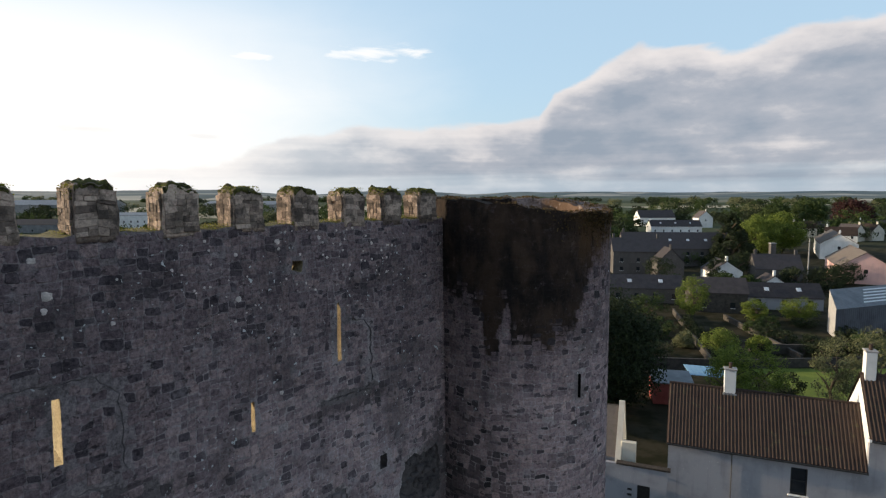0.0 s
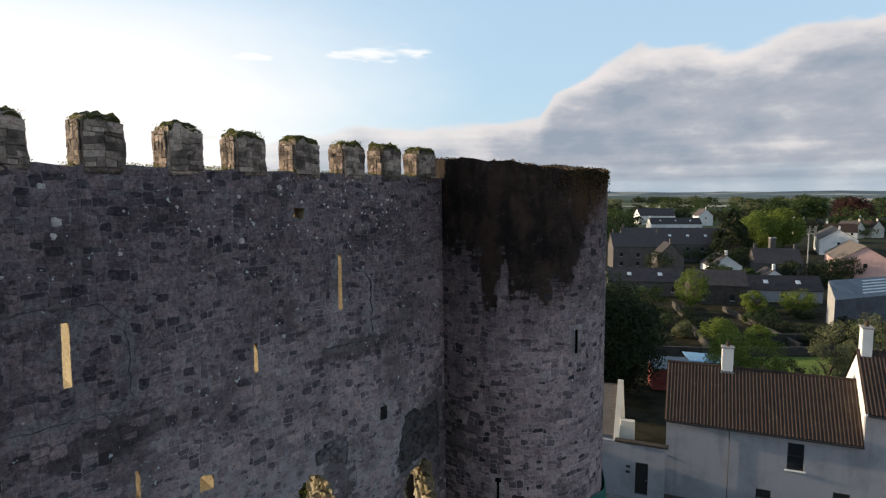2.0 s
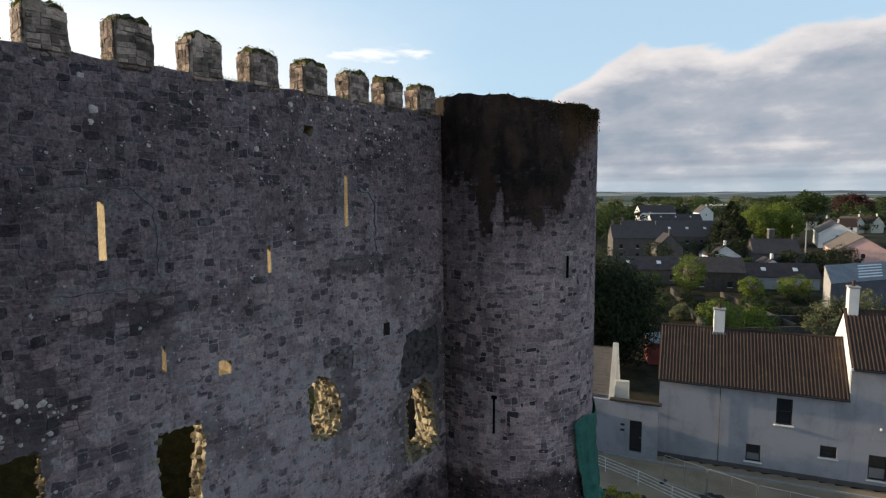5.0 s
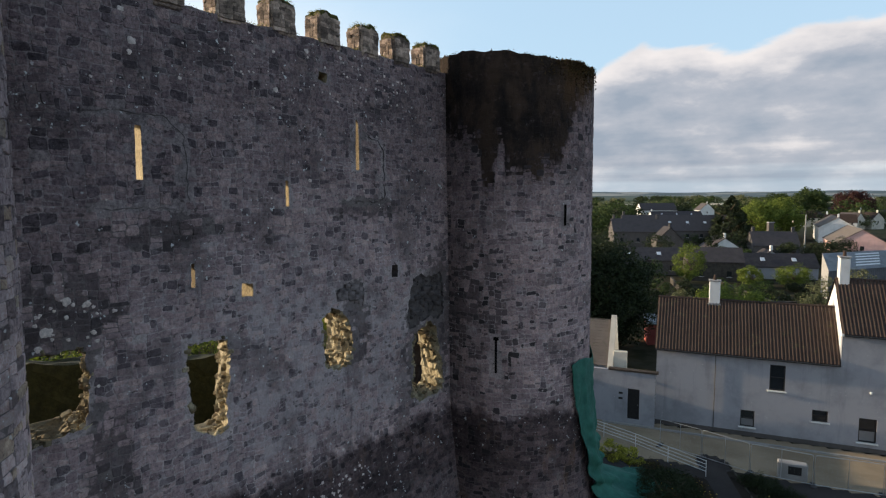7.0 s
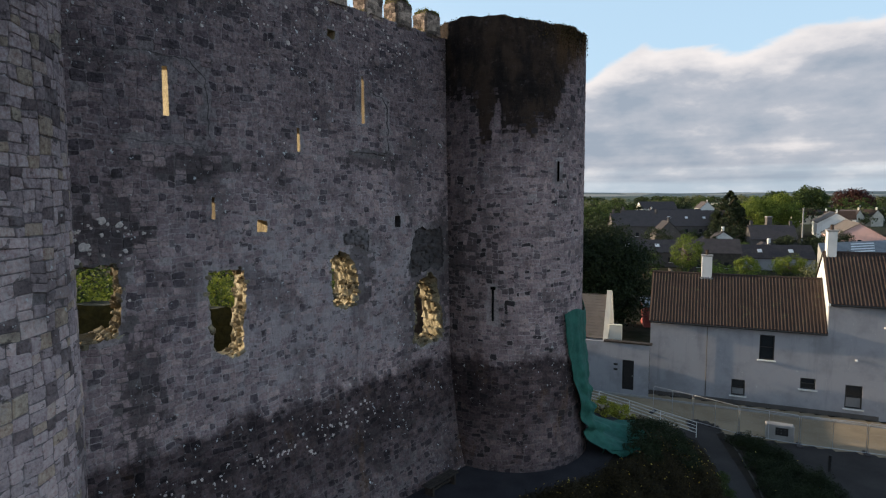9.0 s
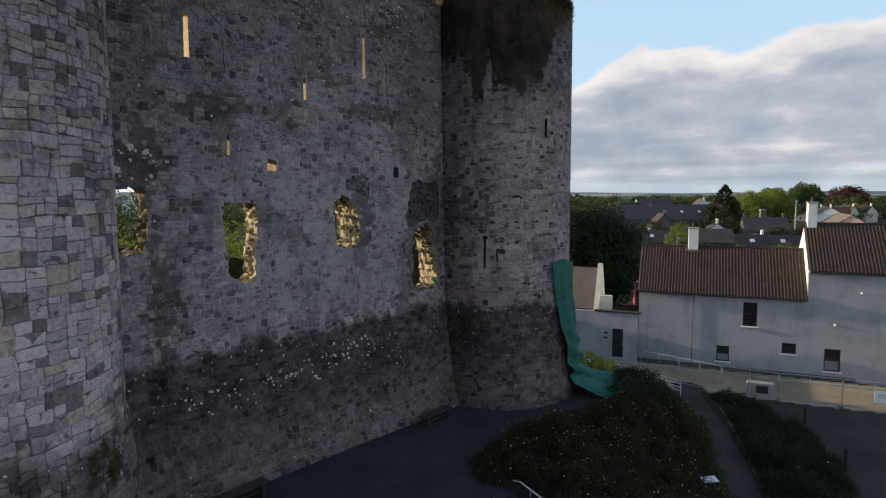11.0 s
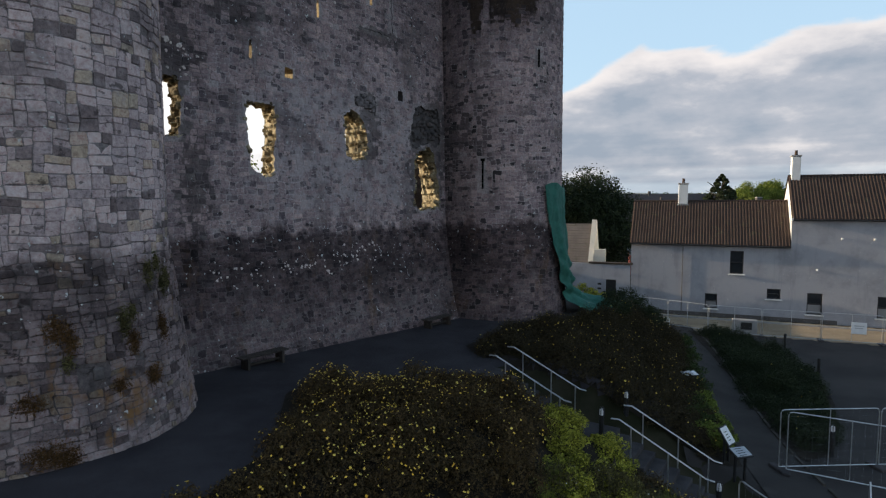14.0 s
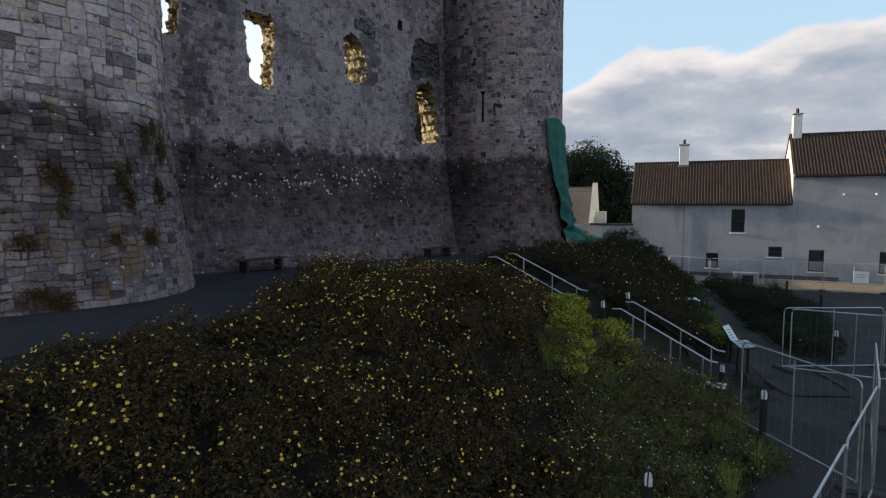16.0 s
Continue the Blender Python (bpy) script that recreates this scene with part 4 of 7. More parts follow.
def build_merlon(parent, s0, s1, seed, rise):
    """One block of the battlement: an eroded stump of rubble under a mossy cap."""
    g = np.random.default_rng(seed)
    high = MERLON_H + rise
    thick = 0.72
    fall = g.uniform(-0.14, 0.0)
    nick = g.uniform(0.1, 0.9)

    def body(shrink, z0, z1, n, rough, top=False):
        bm = bmesh.new()
        bmesh.ops.create_cube(bm, size=1.0)
        bmesh.ops.subdivide_edges(bm, edges=list(bm.edges), cuts=n, use_grid_fill=True)
        for v in bm.verts:
            u, t, d = v.co.x + 0.5, v.co.z + 0.5, v.co.y + 0.5
            # worn corners at the top
            worn = 1.0 if top else max(0.0, t - 0.7) / 0.3
            ss = s0 + shrink + (s1 - s0 - 2 * shrink) * (u + (0.5 - u) * 0.10 * worn ** 2)
            zz = WALL_TOP + z0 + (z1 - z0) * t
            zz += (1.0 if top else worn) * (fall * u + 0.06 * noise.noise(Vector((u * 4, d * 3, seed))) - 0.05 * math.exp(-((u - nick) / 0.15) ** 2) - 0.07 * (2 * u - 1) ** 4)
            co = wall_place(ss, zz, -0.02 + shrink + (thick - 2 * shrink) * d)
            if top:
                co.z += 0.03 * noise.noise(co * 9.0) - (0.09 * (abs(2 * u - 1) ** 6 + abs(2 * d - 1) ** 6) if t > 0.5 else 0.0)
            co += noise.noise_vector(co * 2.3) * 0.07 * rough + noise.noise_vector(co * 6.5) * 0.055 * rough + noise.noise_vector(co * 15.0) * 0.02 * rough
            v.co = co
        return bm

    ob = part("merlon", (body(0.0, -0.15, high, 17, 0.6), STONE_TAN), parent, "rough stone merlon with a mossy top")
    ob.data.shade_smooth()

    def front(u, v):
        return wall_place(u, v, -0.06), DW, Vector((0, 0, 1)), -NW

    def flank(u, v):
        return wall_place(s0 - 0.04, v, thick - u), -NW, Vector((0, 0, 1)), -DW

    lay_stones(ob, front, s0 + 0.02, s1 - 0.03, WALL_TOP - 0.05, WALL_TOP + high - 0.2, lambda *a: False, STONE_TAN, lambda u, v: False, (0.09, 0.19), (0.14, 0.42), seed, 0, (0.002, 0.022), 0.004, 0.6, (0.02, 0.14))
    lay_stones(ob, flank, 0.03, thick - 0.03, WALL_TOP, WALL_TOP + high - 0.18, lambda *a: False, STONE_TAN, lambda u, v: False, (0.10, 0.2), (0.12, 0.3), seed + 50, 0, (0.002, 0.022), 0.004, 0.6, (0.02, 0.14))
    cap = part("moss_cap", (body(-0.01, high - 0.05, high + 0.06, 17, 1.0, True), MOSSY), ob, "cushion of yellow-green moss")
    return ob


WALL, WALL_LOOPS = build_wall()
for i, (a, b) in enumerate(MERLONS):
    build_merlon(WALL, a, b, 20 + i, (0.05, 0.05, 0.15, 0.06, 0.02, 0.04, 0.0, 0.03, 0.0)[i])


# ---- the towers ----
def build_tower(name, centre, mortar, label, which):
    t = thing(name, label, "castle tower", kind="structure")
    prof_z = [-0.8, 0.3, 1.0, 1.8, 2.6, 3.5, 4.4, 5.1, 8, 11, 14, 17, TOWER_TOP - 0.9]
    sides = 120
    bm = bmesh.new()
    rings = []
    for z in prof_z:
        r = tower_radius(z, which)
        rings.append([bm.verts.new(centre + Vector((r * math.cos(j * math.tau / sides), r * math.sin(j * math.tau / sides), z))) for j in range(sides)])
    # the broken rim
    rim = []
    for j in range(sides):
        a = j * math.tau / sides
        r = tower_radius(TOWER_TOP, which) + 0.03 * noise.noise(Vector((math.cos(a) * 14, math.sin(a) * 14, 1.0)))
        rim.append(bm.verts.new(centre + Vector((r * math.cos(a), r * math.sin(a), tower_rim(a, which)))))
    rings.append(rim)
    inner = [bm.verts.new(centre + Vector(((v.co - centre).x * 0.72, (v.co - centre).y * 0.72, v.co.z - 0.05))) for v in rim]
    deep = [bm.verts.new(centre + Vector(((v.co - centre).x * 0.72, (v.co - centre).y * 0.72, TOWER_TOP - 1.2))) for v in rim]
    rings += [inner, deep]
    for q, r in zip(rings, rings[1:]):
        for j in range(sides):
            bm.faces.new((q[j], q[(j + 1) % sides], r[(j + 1) % sides], r[j]))
    bm.faces.new(deep)
    bm.faces.new(rings[0][::-1])
    part("tower_core", (bm, mortar), t)
    return t


TL = build_tower("wall_tower_near", TOWER_L, MORTAR_DARK, "round limestone tower with a flared foot and ochre lichen", "near")
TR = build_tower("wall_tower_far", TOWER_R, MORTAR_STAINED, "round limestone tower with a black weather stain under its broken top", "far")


# unseen wall added so that its shadow covers the inner ward and yard
def build_shade_curtain():
    top = thing("wall_shade_west", "unseen curtain wall added to shade the inner ward and the yard", "castle wall", kind="structure")
    bm = bmesh.new()
    bmesh.ops.create_cube(bm, size=1.0)
    bmesh.ops.subdivide_edges(bm, edges=list(bm.edges), cuts=24, use_grid_fill=True)
    for v in bm.verts:
        v.co = Vector((-38 + v.co.x * 1.6, 24.7 + v.co.y * 53.4, -1.5 + (v.co.z + 0.5) * 12.2)) + noise.noise_vector(v.co * 30) * 0.15
    part("facing", (bm, MORTAR), top)


build_shade_curtain()


def build_shade_link_wall():
    """An unseen wall added between the mound and the cottage, behind the far tower, to shade the road."""
    top = thing("wall_shade_link", "plain grey unseen wall added between mound and cottage to shade the road", "wall", kind="structure")
    a, b = Vector((1.2, 36.0, -3.5)), Vector((4.2, 45.0, -3.5))
    ln = (b - a).length
    m = Matrix.Translation(a) @ Matrix.Rotation(math.atan2(b.y - a.y, b.x - a.x), 4, "Z")
    part("body", (bm_box(ln, 0.4, 4.7, (ln / 2, 0, 2.35), 0.02), OLD_WALL), top, m=m)
    part("coping", (bm_box(ln, 0.5, 0.12, (ln / 2, 0, 4.76), 0.03), OLD_WALL), top, m=m)


build_shade_link_wall()


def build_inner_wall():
    """A lower wall added inside the ward, seen through the broken windows; its shade is painted near-black."""
    top = thing("wall_inner", "low inner wall with ivy, added and coloured near-black as shade", "castle wall", kind="structure")
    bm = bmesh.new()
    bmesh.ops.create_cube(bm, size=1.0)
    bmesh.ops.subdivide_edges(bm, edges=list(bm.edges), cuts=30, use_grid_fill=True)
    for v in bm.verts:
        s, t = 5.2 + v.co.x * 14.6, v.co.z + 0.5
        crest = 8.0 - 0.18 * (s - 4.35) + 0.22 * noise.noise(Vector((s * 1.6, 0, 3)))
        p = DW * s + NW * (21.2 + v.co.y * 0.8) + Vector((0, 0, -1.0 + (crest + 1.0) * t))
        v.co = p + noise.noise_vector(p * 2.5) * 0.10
    part("facing", (bm, SHADED_IVY), top)


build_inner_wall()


def build_inner_spur():
    """A cross wall added inside the ward, to darken the broken window next to the far tower."""
    top = thing("wall_spur", "dark stub of wall added inside the ward to darken the window", "castle wall", kind="structure")
    bm = bmesh.new()
    bmesh.ops.create_cube(bm, size=1.0)
    bmesh.ops.subdivide_edges(bm, edges=list(bm.edges), cuts=22, use_grid_fill=True)
    for v in bm.verts:
        q = DW * (20.6 + v.co.x * 8.0) + NW * (17.6 + v.co.y * 0.9) + Vector((0, 0, -1.0 + 12.3 * (v.co.z + 0.5)))
        v.co = q + noise.noise_vector(q * 1.9) * 0.14
    part("facing", (bm, SHADE_DARK_STONE), top)


build_inner_spur()

# ---- the row of houses across the road ----
HOUSE_AZ = radians(-22.8)
DH, NH = Vector((math.cos(HOUSE_AZ), math.sin(HOUSE_AZ), 0)), Vector((-math.sin(HOUSE_AZ), math.cos(HOUSE_AZ), 0))
HOUSE_M = Matrix.Translation(NH * 42.8 + Vector((0, 0, -3.4))) @ Matrix.Rotation(HOUSE_AZ, 4, "Z")


def wall_with_holes(w, h, t, holes, mat, x0=0.0):
    """An upright wall from x0 to x0+w in x, 0 to h in z, its face at y=0 and t thick behind, with real openings (x0, z0, x1, z1)."""
    xs = sorted({x0, x0 + w, *[a for o in holes for a in (o[0], o[2])]})
    zs = sorted({0.0, h, *[a for o in holes for a in (o[1], o[3])]})
    bm = bmesh.new()
    vid = {}

    def v(i, j, d):
        if (i, j, d) not in vid:
            vid[(i, j, d)] = bm.verts.new((xs[i], d * t, zs[j]))
        return vid[(i, j, d)]

    solid = {}
    for i in range(len(xs) - 1):
        for j in range(len(zs) - 1):
            cx, cz = (xs[i] + xs[i + 1]) / 2, (zs[j] + zs[j + 1]) / 2
            solid[(i, j)] = not any(o[0] < cx < o[2] and o[1] < cz < o[3] for o in holes)
    for (i, j), ok in solid.items():
        if not ok:
            continue
        bm.faces.new((v(i, j, 0), v(i + 1, j, 0), v(i + 1, j + 1, 0), v(i, j + 1, 0)))
        bm.faces.new((v(i, j + 1, 1), v(i + 1, j + 1, 1), v(i + 1, j, 1), v(i, j, 1)))
        for di, dj, e in ((-1, 0, ((i, j), (i, j + 1))), (1, 0, ((i + 1, j + 1), (i + 1, j))), (0, -1, ((i + 1, j), (i, j))), (0, 1, ((i, j + 1), (i + 1, j + 1)))):
            if not solid.get((i + di, j + dj), False):
                (a, b) = e
                bm.faces.new((v(*a, 0), v(*b, 0), v(*b, 1), v(*a, 1)))
    return bm, mat


def tiled_roof(w, run, rise, x0, y0, z0, mat, pitch=0.22, course=0.33, thick=0.05, step=0.012, roll=0.042):
    """One slope of rolled tiles: rolls across, stepped courses up the slope."""
    ln = math.hypot(run, rise)
    uy, uz = run / ln, rise / ln
    cols, rows_ = int(w / pitch), int(ln / course)
    prof = [(0.0, 0.0), (0.25, 0.0), (0.45, 0.7), (0.62, 1.0), (0.8, 0.7)]
    xs = [x0 + (c + p) * w / cols for c in range(cols) for p, _ in prof] + [x0 + w]
    hs = [h * roll for c in range(cols) for _, h in prof] + [0.0]
    verts, faces = [], []
    n = len(xs)
    g = np.random.default_rng(int(w * 100))
    for r in range(rows_):
        for end in (0, 1):
            d = (r + end) * ln / rows_
            lift = step * (1 - end) + thick
            for x, h in zip(xs, hs):
                hh = h + lift + 0.006 * noise.noise(Vector((x * 2, d * 2, 0)))
                verts.append((x, y0 + uy * d - uz * hh, z0 + uz * d + uy * hh))
    for r in range(rows_):
        a = 2 * r * n
        for i in range(n - 1):
            faces.append((a + i, a + i + 1, a + n + i + 1, a + n + i))
            if r + 1 < rows_:
                faces.append((a + n + i, a + n + i + 1, a + 2 * n + i + 1, a + 2 * n + i))
    # underside and lower edge
    b = len(verts)
    for d in (0, ln):
        for x in (x0, x0 + w):
            verts.append((x, y0 + uy * d + uz * 0.02, z0 + uz * d - uy * 0.02))
    faces += [(b, b + 2, b + 3, b + 1), (b, b + 1, n - 1, 0)]
    return mesh_of("roof_slope", verts, faces, mat)


def sash_window(parent, x0, z0, x1, z1, frame_mat, sill_mat, blind=None, low=False):
    """A sliding sash window set in an opening, with glass, meeting rail, sill."""
    w, h = x1 - x0, z1 - z0
    win = part("window", (bm_box(w, 0.02, h, ((x0 + x1) / 2, 0.17, (z0 + z1) / 2)), GLASS), parent, "dark glass of a sash window")
    bm = bmesh.new()
    for sx in (x0 + 0.035, x1 - 0.035):
        bm_box(0.07, 0.1, h, (sx, 0.12, (z0 + z1) / 2), 0.008, bm)
    for sz, tall in ((z0 + 0.035, 0.07), (z1 - 0.035, 0.07), ((z0 + z1) / 2, 0.05)):
        bm_box(w - 0.14, 0.09, tall, ((x0 + x1) / 2, 0.12, sz), 0.008, bm)
    part("window_frame", (bm, frame_mat), win)
    part("window_sill", (bm_box(w + 0.24, 0.3, 0.09, ((x0 + x1) / 2, 0.02, z0 - 0.045), 0.015), sill_mat), win)
    if blind:
        part("blind", (bm_box(w - 0.14, 0.012, h * blind, ((x0 + x1) / 2, 0.15, z1 - h * blind / 2 - 0.04)), WHITE_PAINT), win, "pale blind drawn behind the glass")
    if low:
        part("lower_blind", (bm_box(w - 0.15, 0.012, h * 0.42, ((x0 + x1) / 2, 0.15, z0 + h * 0.24)), SHEET_METAL), win, "grey half blind behind the lower sash")
    return win


def chimney(parent, x, y, z, w, d, h, pots, mat):
    st = part("chimney", (bm_box(w, d, h, (x, y, z + h / 2), 0.03), mat), parent)
    part("chimney_cap", (bm_box(w + 0.12, d + 0.12, 0.12, (x, y, z + h + 0.06), 0.03), CONCRETE), st)
    part("flashing", (bm_box(w + 0.16, d + 0.2, 0.2, (x, y, z + 0.25), 0.03), SHEET_METAL), st)
    for i in range(pots):
        px = x + (i - (pots - 1) / 2) * 0.34
        part("chimney_pot", (bm_lathe([(0.13, z + h + 0.12), (0.12, z + h + 0.2), (0.10, z + h + 0.45), (0.13, z + h + 0.5)], 12), TILE_BROWN), st, m=Matrix.Translation((px, y, 0)))
    return st


def build_main_house():
    h = thing("house", "low two-storey house with pale blue-white render and brown tiled roof", "house", HOUSE_M)
    holes = [(4.95, 0.68, 5.85, 1.88), (9.34, 1.70, 10.28, 2.50), (6.68, 3.55, 7.64, 5.38)]
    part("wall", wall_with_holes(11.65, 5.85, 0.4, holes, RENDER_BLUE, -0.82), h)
    b = bmesh.new()
    bm_box(0.4, 5.2, 5.85, (-0.62, 3.0, 2.925), 0, b)
    part("wall", (b, RENDER_WHITE), h)
    part("wall", (bm_box(11.65, 0.35, 5.85, (5.0, 5.5, 2.925)), RENDER_WHITE), h)
    # gable
    bm = bmesh.new()
    q = [bm.verts.new(p) for p in ((-0.82, 0.02, 5.85), (-0.82, 5.6, 5.85), (-0.82, 2.75, 9.2), (-0.45, 0.02, 5.85), (-0.45, 5.6, 5.85), (-0.45, 2.75, 9.2))]
    for f in ((0, 2, 1), (3, 4, 5), (0, 3, 5, 2), (1, 2, 5, 4), (0, 1, 4, 3)):
        bm.faces.new([q[i] for i in f])
    part("gable", (bm, RENDER_WHITE), h)
    roof = part("roof", tiled_roof(11.75, 2.95, 3.42, -0.95, -0.2, 5.83, TILE_BROWN), h, "brown rolled concrete tiles with moss")
    back = tiled_roof(11.75, 2.95, 3.42, -0.95, -0.2, 5.83, TILE_BROWN)
    part("roof", back, h, m=Matrix.Translation((0, 5.5, 0)) @ Matrix.Diagonal((1, -1, 1, 1)))
    part("ridge", (bm_tube([(-0.95, 2.75, 9.27), (10.8, 2.75, 9.27)], 0.12, 8), TILE_BROWN), h)
    part("gutter", (bm_tube([(-0.9, -0.28, 5.78), (10.8, -0.28, 5.78)], 0.07, 8), BLACK_METAL), h, "dark rain gutter")
    part("downpipe", (bm_tube([(3.2, -0.06, 0.1), (3.2, -0.06, 5.6), (3.2, -0.2, 5.76)], 0.03, 8), RENDER_GREY), h)
    part("plinth", (bm_box(14.9, 0.06, 0.32, (6.6, -0.03, 0.16), 0.01), RENDER_GREY), h, "dark band along the foot of the wall")
    chimney(h, 3.05, 2.75, 8.7, 0.75, 0.55, 2.0, 1, RENDER_WHITE)
    for (x0, z0, x1, z1), bl, lo in zip(holes, (0.0, 0.0, 0.0), (True, False, False)):
        sash_window(h, x0, z0, x1, z1, BLACK_METAL, WHITE_PAINT, bl, lo)

    h2 = thing("house", "taller pale blue-white rendered house with steep brown tiled roof", "house", HOUSE_M)
    holes = [(12.05, 0.68, 13.06, 2.32), (16.5, 0.7, 17.5, 2.3), (20.0, 3.9, 21.0, 5.7)]
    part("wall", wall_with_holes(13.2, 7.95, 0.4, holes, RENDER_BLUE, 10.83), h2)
    for x in (10.99, 23.87):
        part("wall", (bm_box(0.32, 5.6, 7.95, (x, 3.2, 3.975)), RENDER_WHITE), h2)
    part("wall", (bm_box(13.2, 0.35, 7.95, (17.43, 6.0, 3.975)), RENDER_WHITE), h2)
    for x in (10.83, 23.7):
        bm = bmesh.new()
        q = [bm.verts.new(p) for p in ((x, 0.02, 7.95), (x, 6.1, 7.95), (x, 3.05, 11.0), (x + 0.33, 0.02, 7.95), (x + 0.33, 6.1, 7.95), (x + 0.33, 3.05, 11.0))]
        for f in ((0, 2, 1), (3, 4, 5), (0, 3, 5, 2), (1, 2, 5, 4), (0, 1, 4, 3)):
            bm.faces.new([q[i] for i in f])
        part("gable", (bm, RENDER_WHITE), h2)
    part("roof", tiled_roof(13.3, 3.25, 3.3, 10.78, -0.2, 7.93, TILE_BROWN), h2, "brown rolled concrete tiles")
    part("roof", tiled_roof(13.3, 3.25, 3.3, 10.78, -0.2, 7.93, TILE_BROWN), h2, m=Matrix.Translation((0, 6.1, 0)) @ Matrix.Diagonal((1, -1, 1, 1)))
    part("ridge", (bm_tube([(10.8, 3.05, 11.25), (24, 3.05, 11.25)], 0.12, 8), TILE_BROWN), h2)
    part("barge", (bm_box(0.16, 0.35, 0.18, (10.8, -0.12, 7.9), 0.02), WHITE_PAINT), h2)
    chimney(h2, 11.3, 3.05, 10.3, 0.62, 0.75, 2.5, 1, RENDER_WHITE)
    part("gutter", (bm_tube([(10.9, -0.28, 7.88), (24, -0.28, 7.88)], 0.07, 8), BLACK_METAL), h2, "dark rain gutter")
    for x0, z0, x1, z1 in holes:
        sash_window(h2, x0, z0, x1, z1, BLACK_METAL, WHITE_PAINT, 0.0, True)
    for x, z in ((14.1, 6.5), (16.1, 6.5), (12.6, 4.1), (18.6, 6.6)):
        part("wall_bracket", (bm_box(0.12, 0.14, 0.14, (x, -0.07, z), 0.02), WHITE_PLASTIC), h2)


build_main_house()


# ---- stairs, rails, lights and fences on the mound ----
def build_stairs():
    st = thing("stairs", "two flights of worn concrete steps climbing the planted mound", "stairs", kind="structure")
    rot = Matrix.Rotation(math.atan2(ST_D.y, ST_D.x), 4, "Z")
    base = Matrix.Translation((ST_A.x, ST_A.y, 0)) @ rot

    def slab(d0, d1, z, name):
        part(name, (bm_box(d1 - d0, 1.34, 2.2, ((d0 + d1) / 2, 0, z - 1.1), 0.02), STEP), st, m=base)

    slab(-1.2, 0.15, 0.2, "landing")
    for i in range(7):
        slab(0.15 + 0.4 * i, 0.15 + 0.4 * (i + 1) + 0.02, 0.2 - 0.178 * (i + 1), "step")
    slab(2.97, 4.15, -1.05, "landing")
    for i in range(8):
        slab(4.15 + 0.36 * i, 4.15 + 0.36 * (i + 1) + 0.02, -1.05 - 0.175 * (i + 1), "step")

    def z_at(d):
        if d < 0.15:
            return 0.2
        if d < 2.97:
            return 0.2 - 1.25 * (d - 0.15) / 2.82
        if d < 4.15:
            return -1.05
        return -1.05 - 1.42 * (d - 4.15) / 2.9

    for lo, hi in ((0.4, 2.8), (4.5, 6.9)):
        for side in (-0.66, 0.66):
            hr = thing("handrail", "galvanised tubular handrail on posts beside the steps", "handrail", base, "stair handrails")
            pts = [(lo - 0.25, side, z_at(lo) + 0.93), (lo, side, z_at(lo) + 0.95)]
            pts += [(d, side, z_at(d) + 0.95) for d in np.linspace(lo + 0.5, hi - 0.3, 6)]
            pts += [(hi, side, z_at(hi) + 0.95), (hi + 0.22, side, z_at(hi) + 0.93)]
            part("rail", (bm_tube(pts, 0.024, 8), GALV), hr)
            for d in (lo + 0.35, (lo + hi) / 2 + 0.2, hi - 0.15):
                part("post", (bm_tube([(d, side, z_at(d) - 0.2), (d, side, z_at(d) + 0.95)], 0.022, 8), GALV), hr)


def build_bollard(x, y, z, h=1.0, lit=True):
    b = thing("bollard_light" if lit else "bollard", "short black bollard lamp with a caged white lens" if lit else "plain black post at the edge of the yard", "bollard", Matrix.Translation((x, y, z)), "bollards")
    part("post", (bm_lathe([(0.10, 0.0), (0.10, 0.03), (0.075, 0.05), (0.075, h - 0.24 if lit else h - 0.02), (0.06, h - 0.23 if lit else h)], 14), BLACK_METAL), b)
    if lit:
        lens = part("lens", (bm_lathe([(0.062, h - 0.24), (0.066, h - 0.14), (0.058, h - 0.06), (0.02, h - 0.03)], 14), WHITE_PLASTIC), b, "white plastic lens")
        bm = bmesh.new()
        for i in range(6):
            a = i * math.tau / 6
            c, s = math.cos(a), math.sin(a)
            bm_tube([(0.085 * c, 0.085 * s, h - 0.25), (0.09 * c, 0.09 * s, h - 0.1), (0.05 * c, 0.05 * s, h), (0, 0, h + 0.015)], 0.012, 5, bm)
        part("cage", (bm, BLACK_METAL), b)


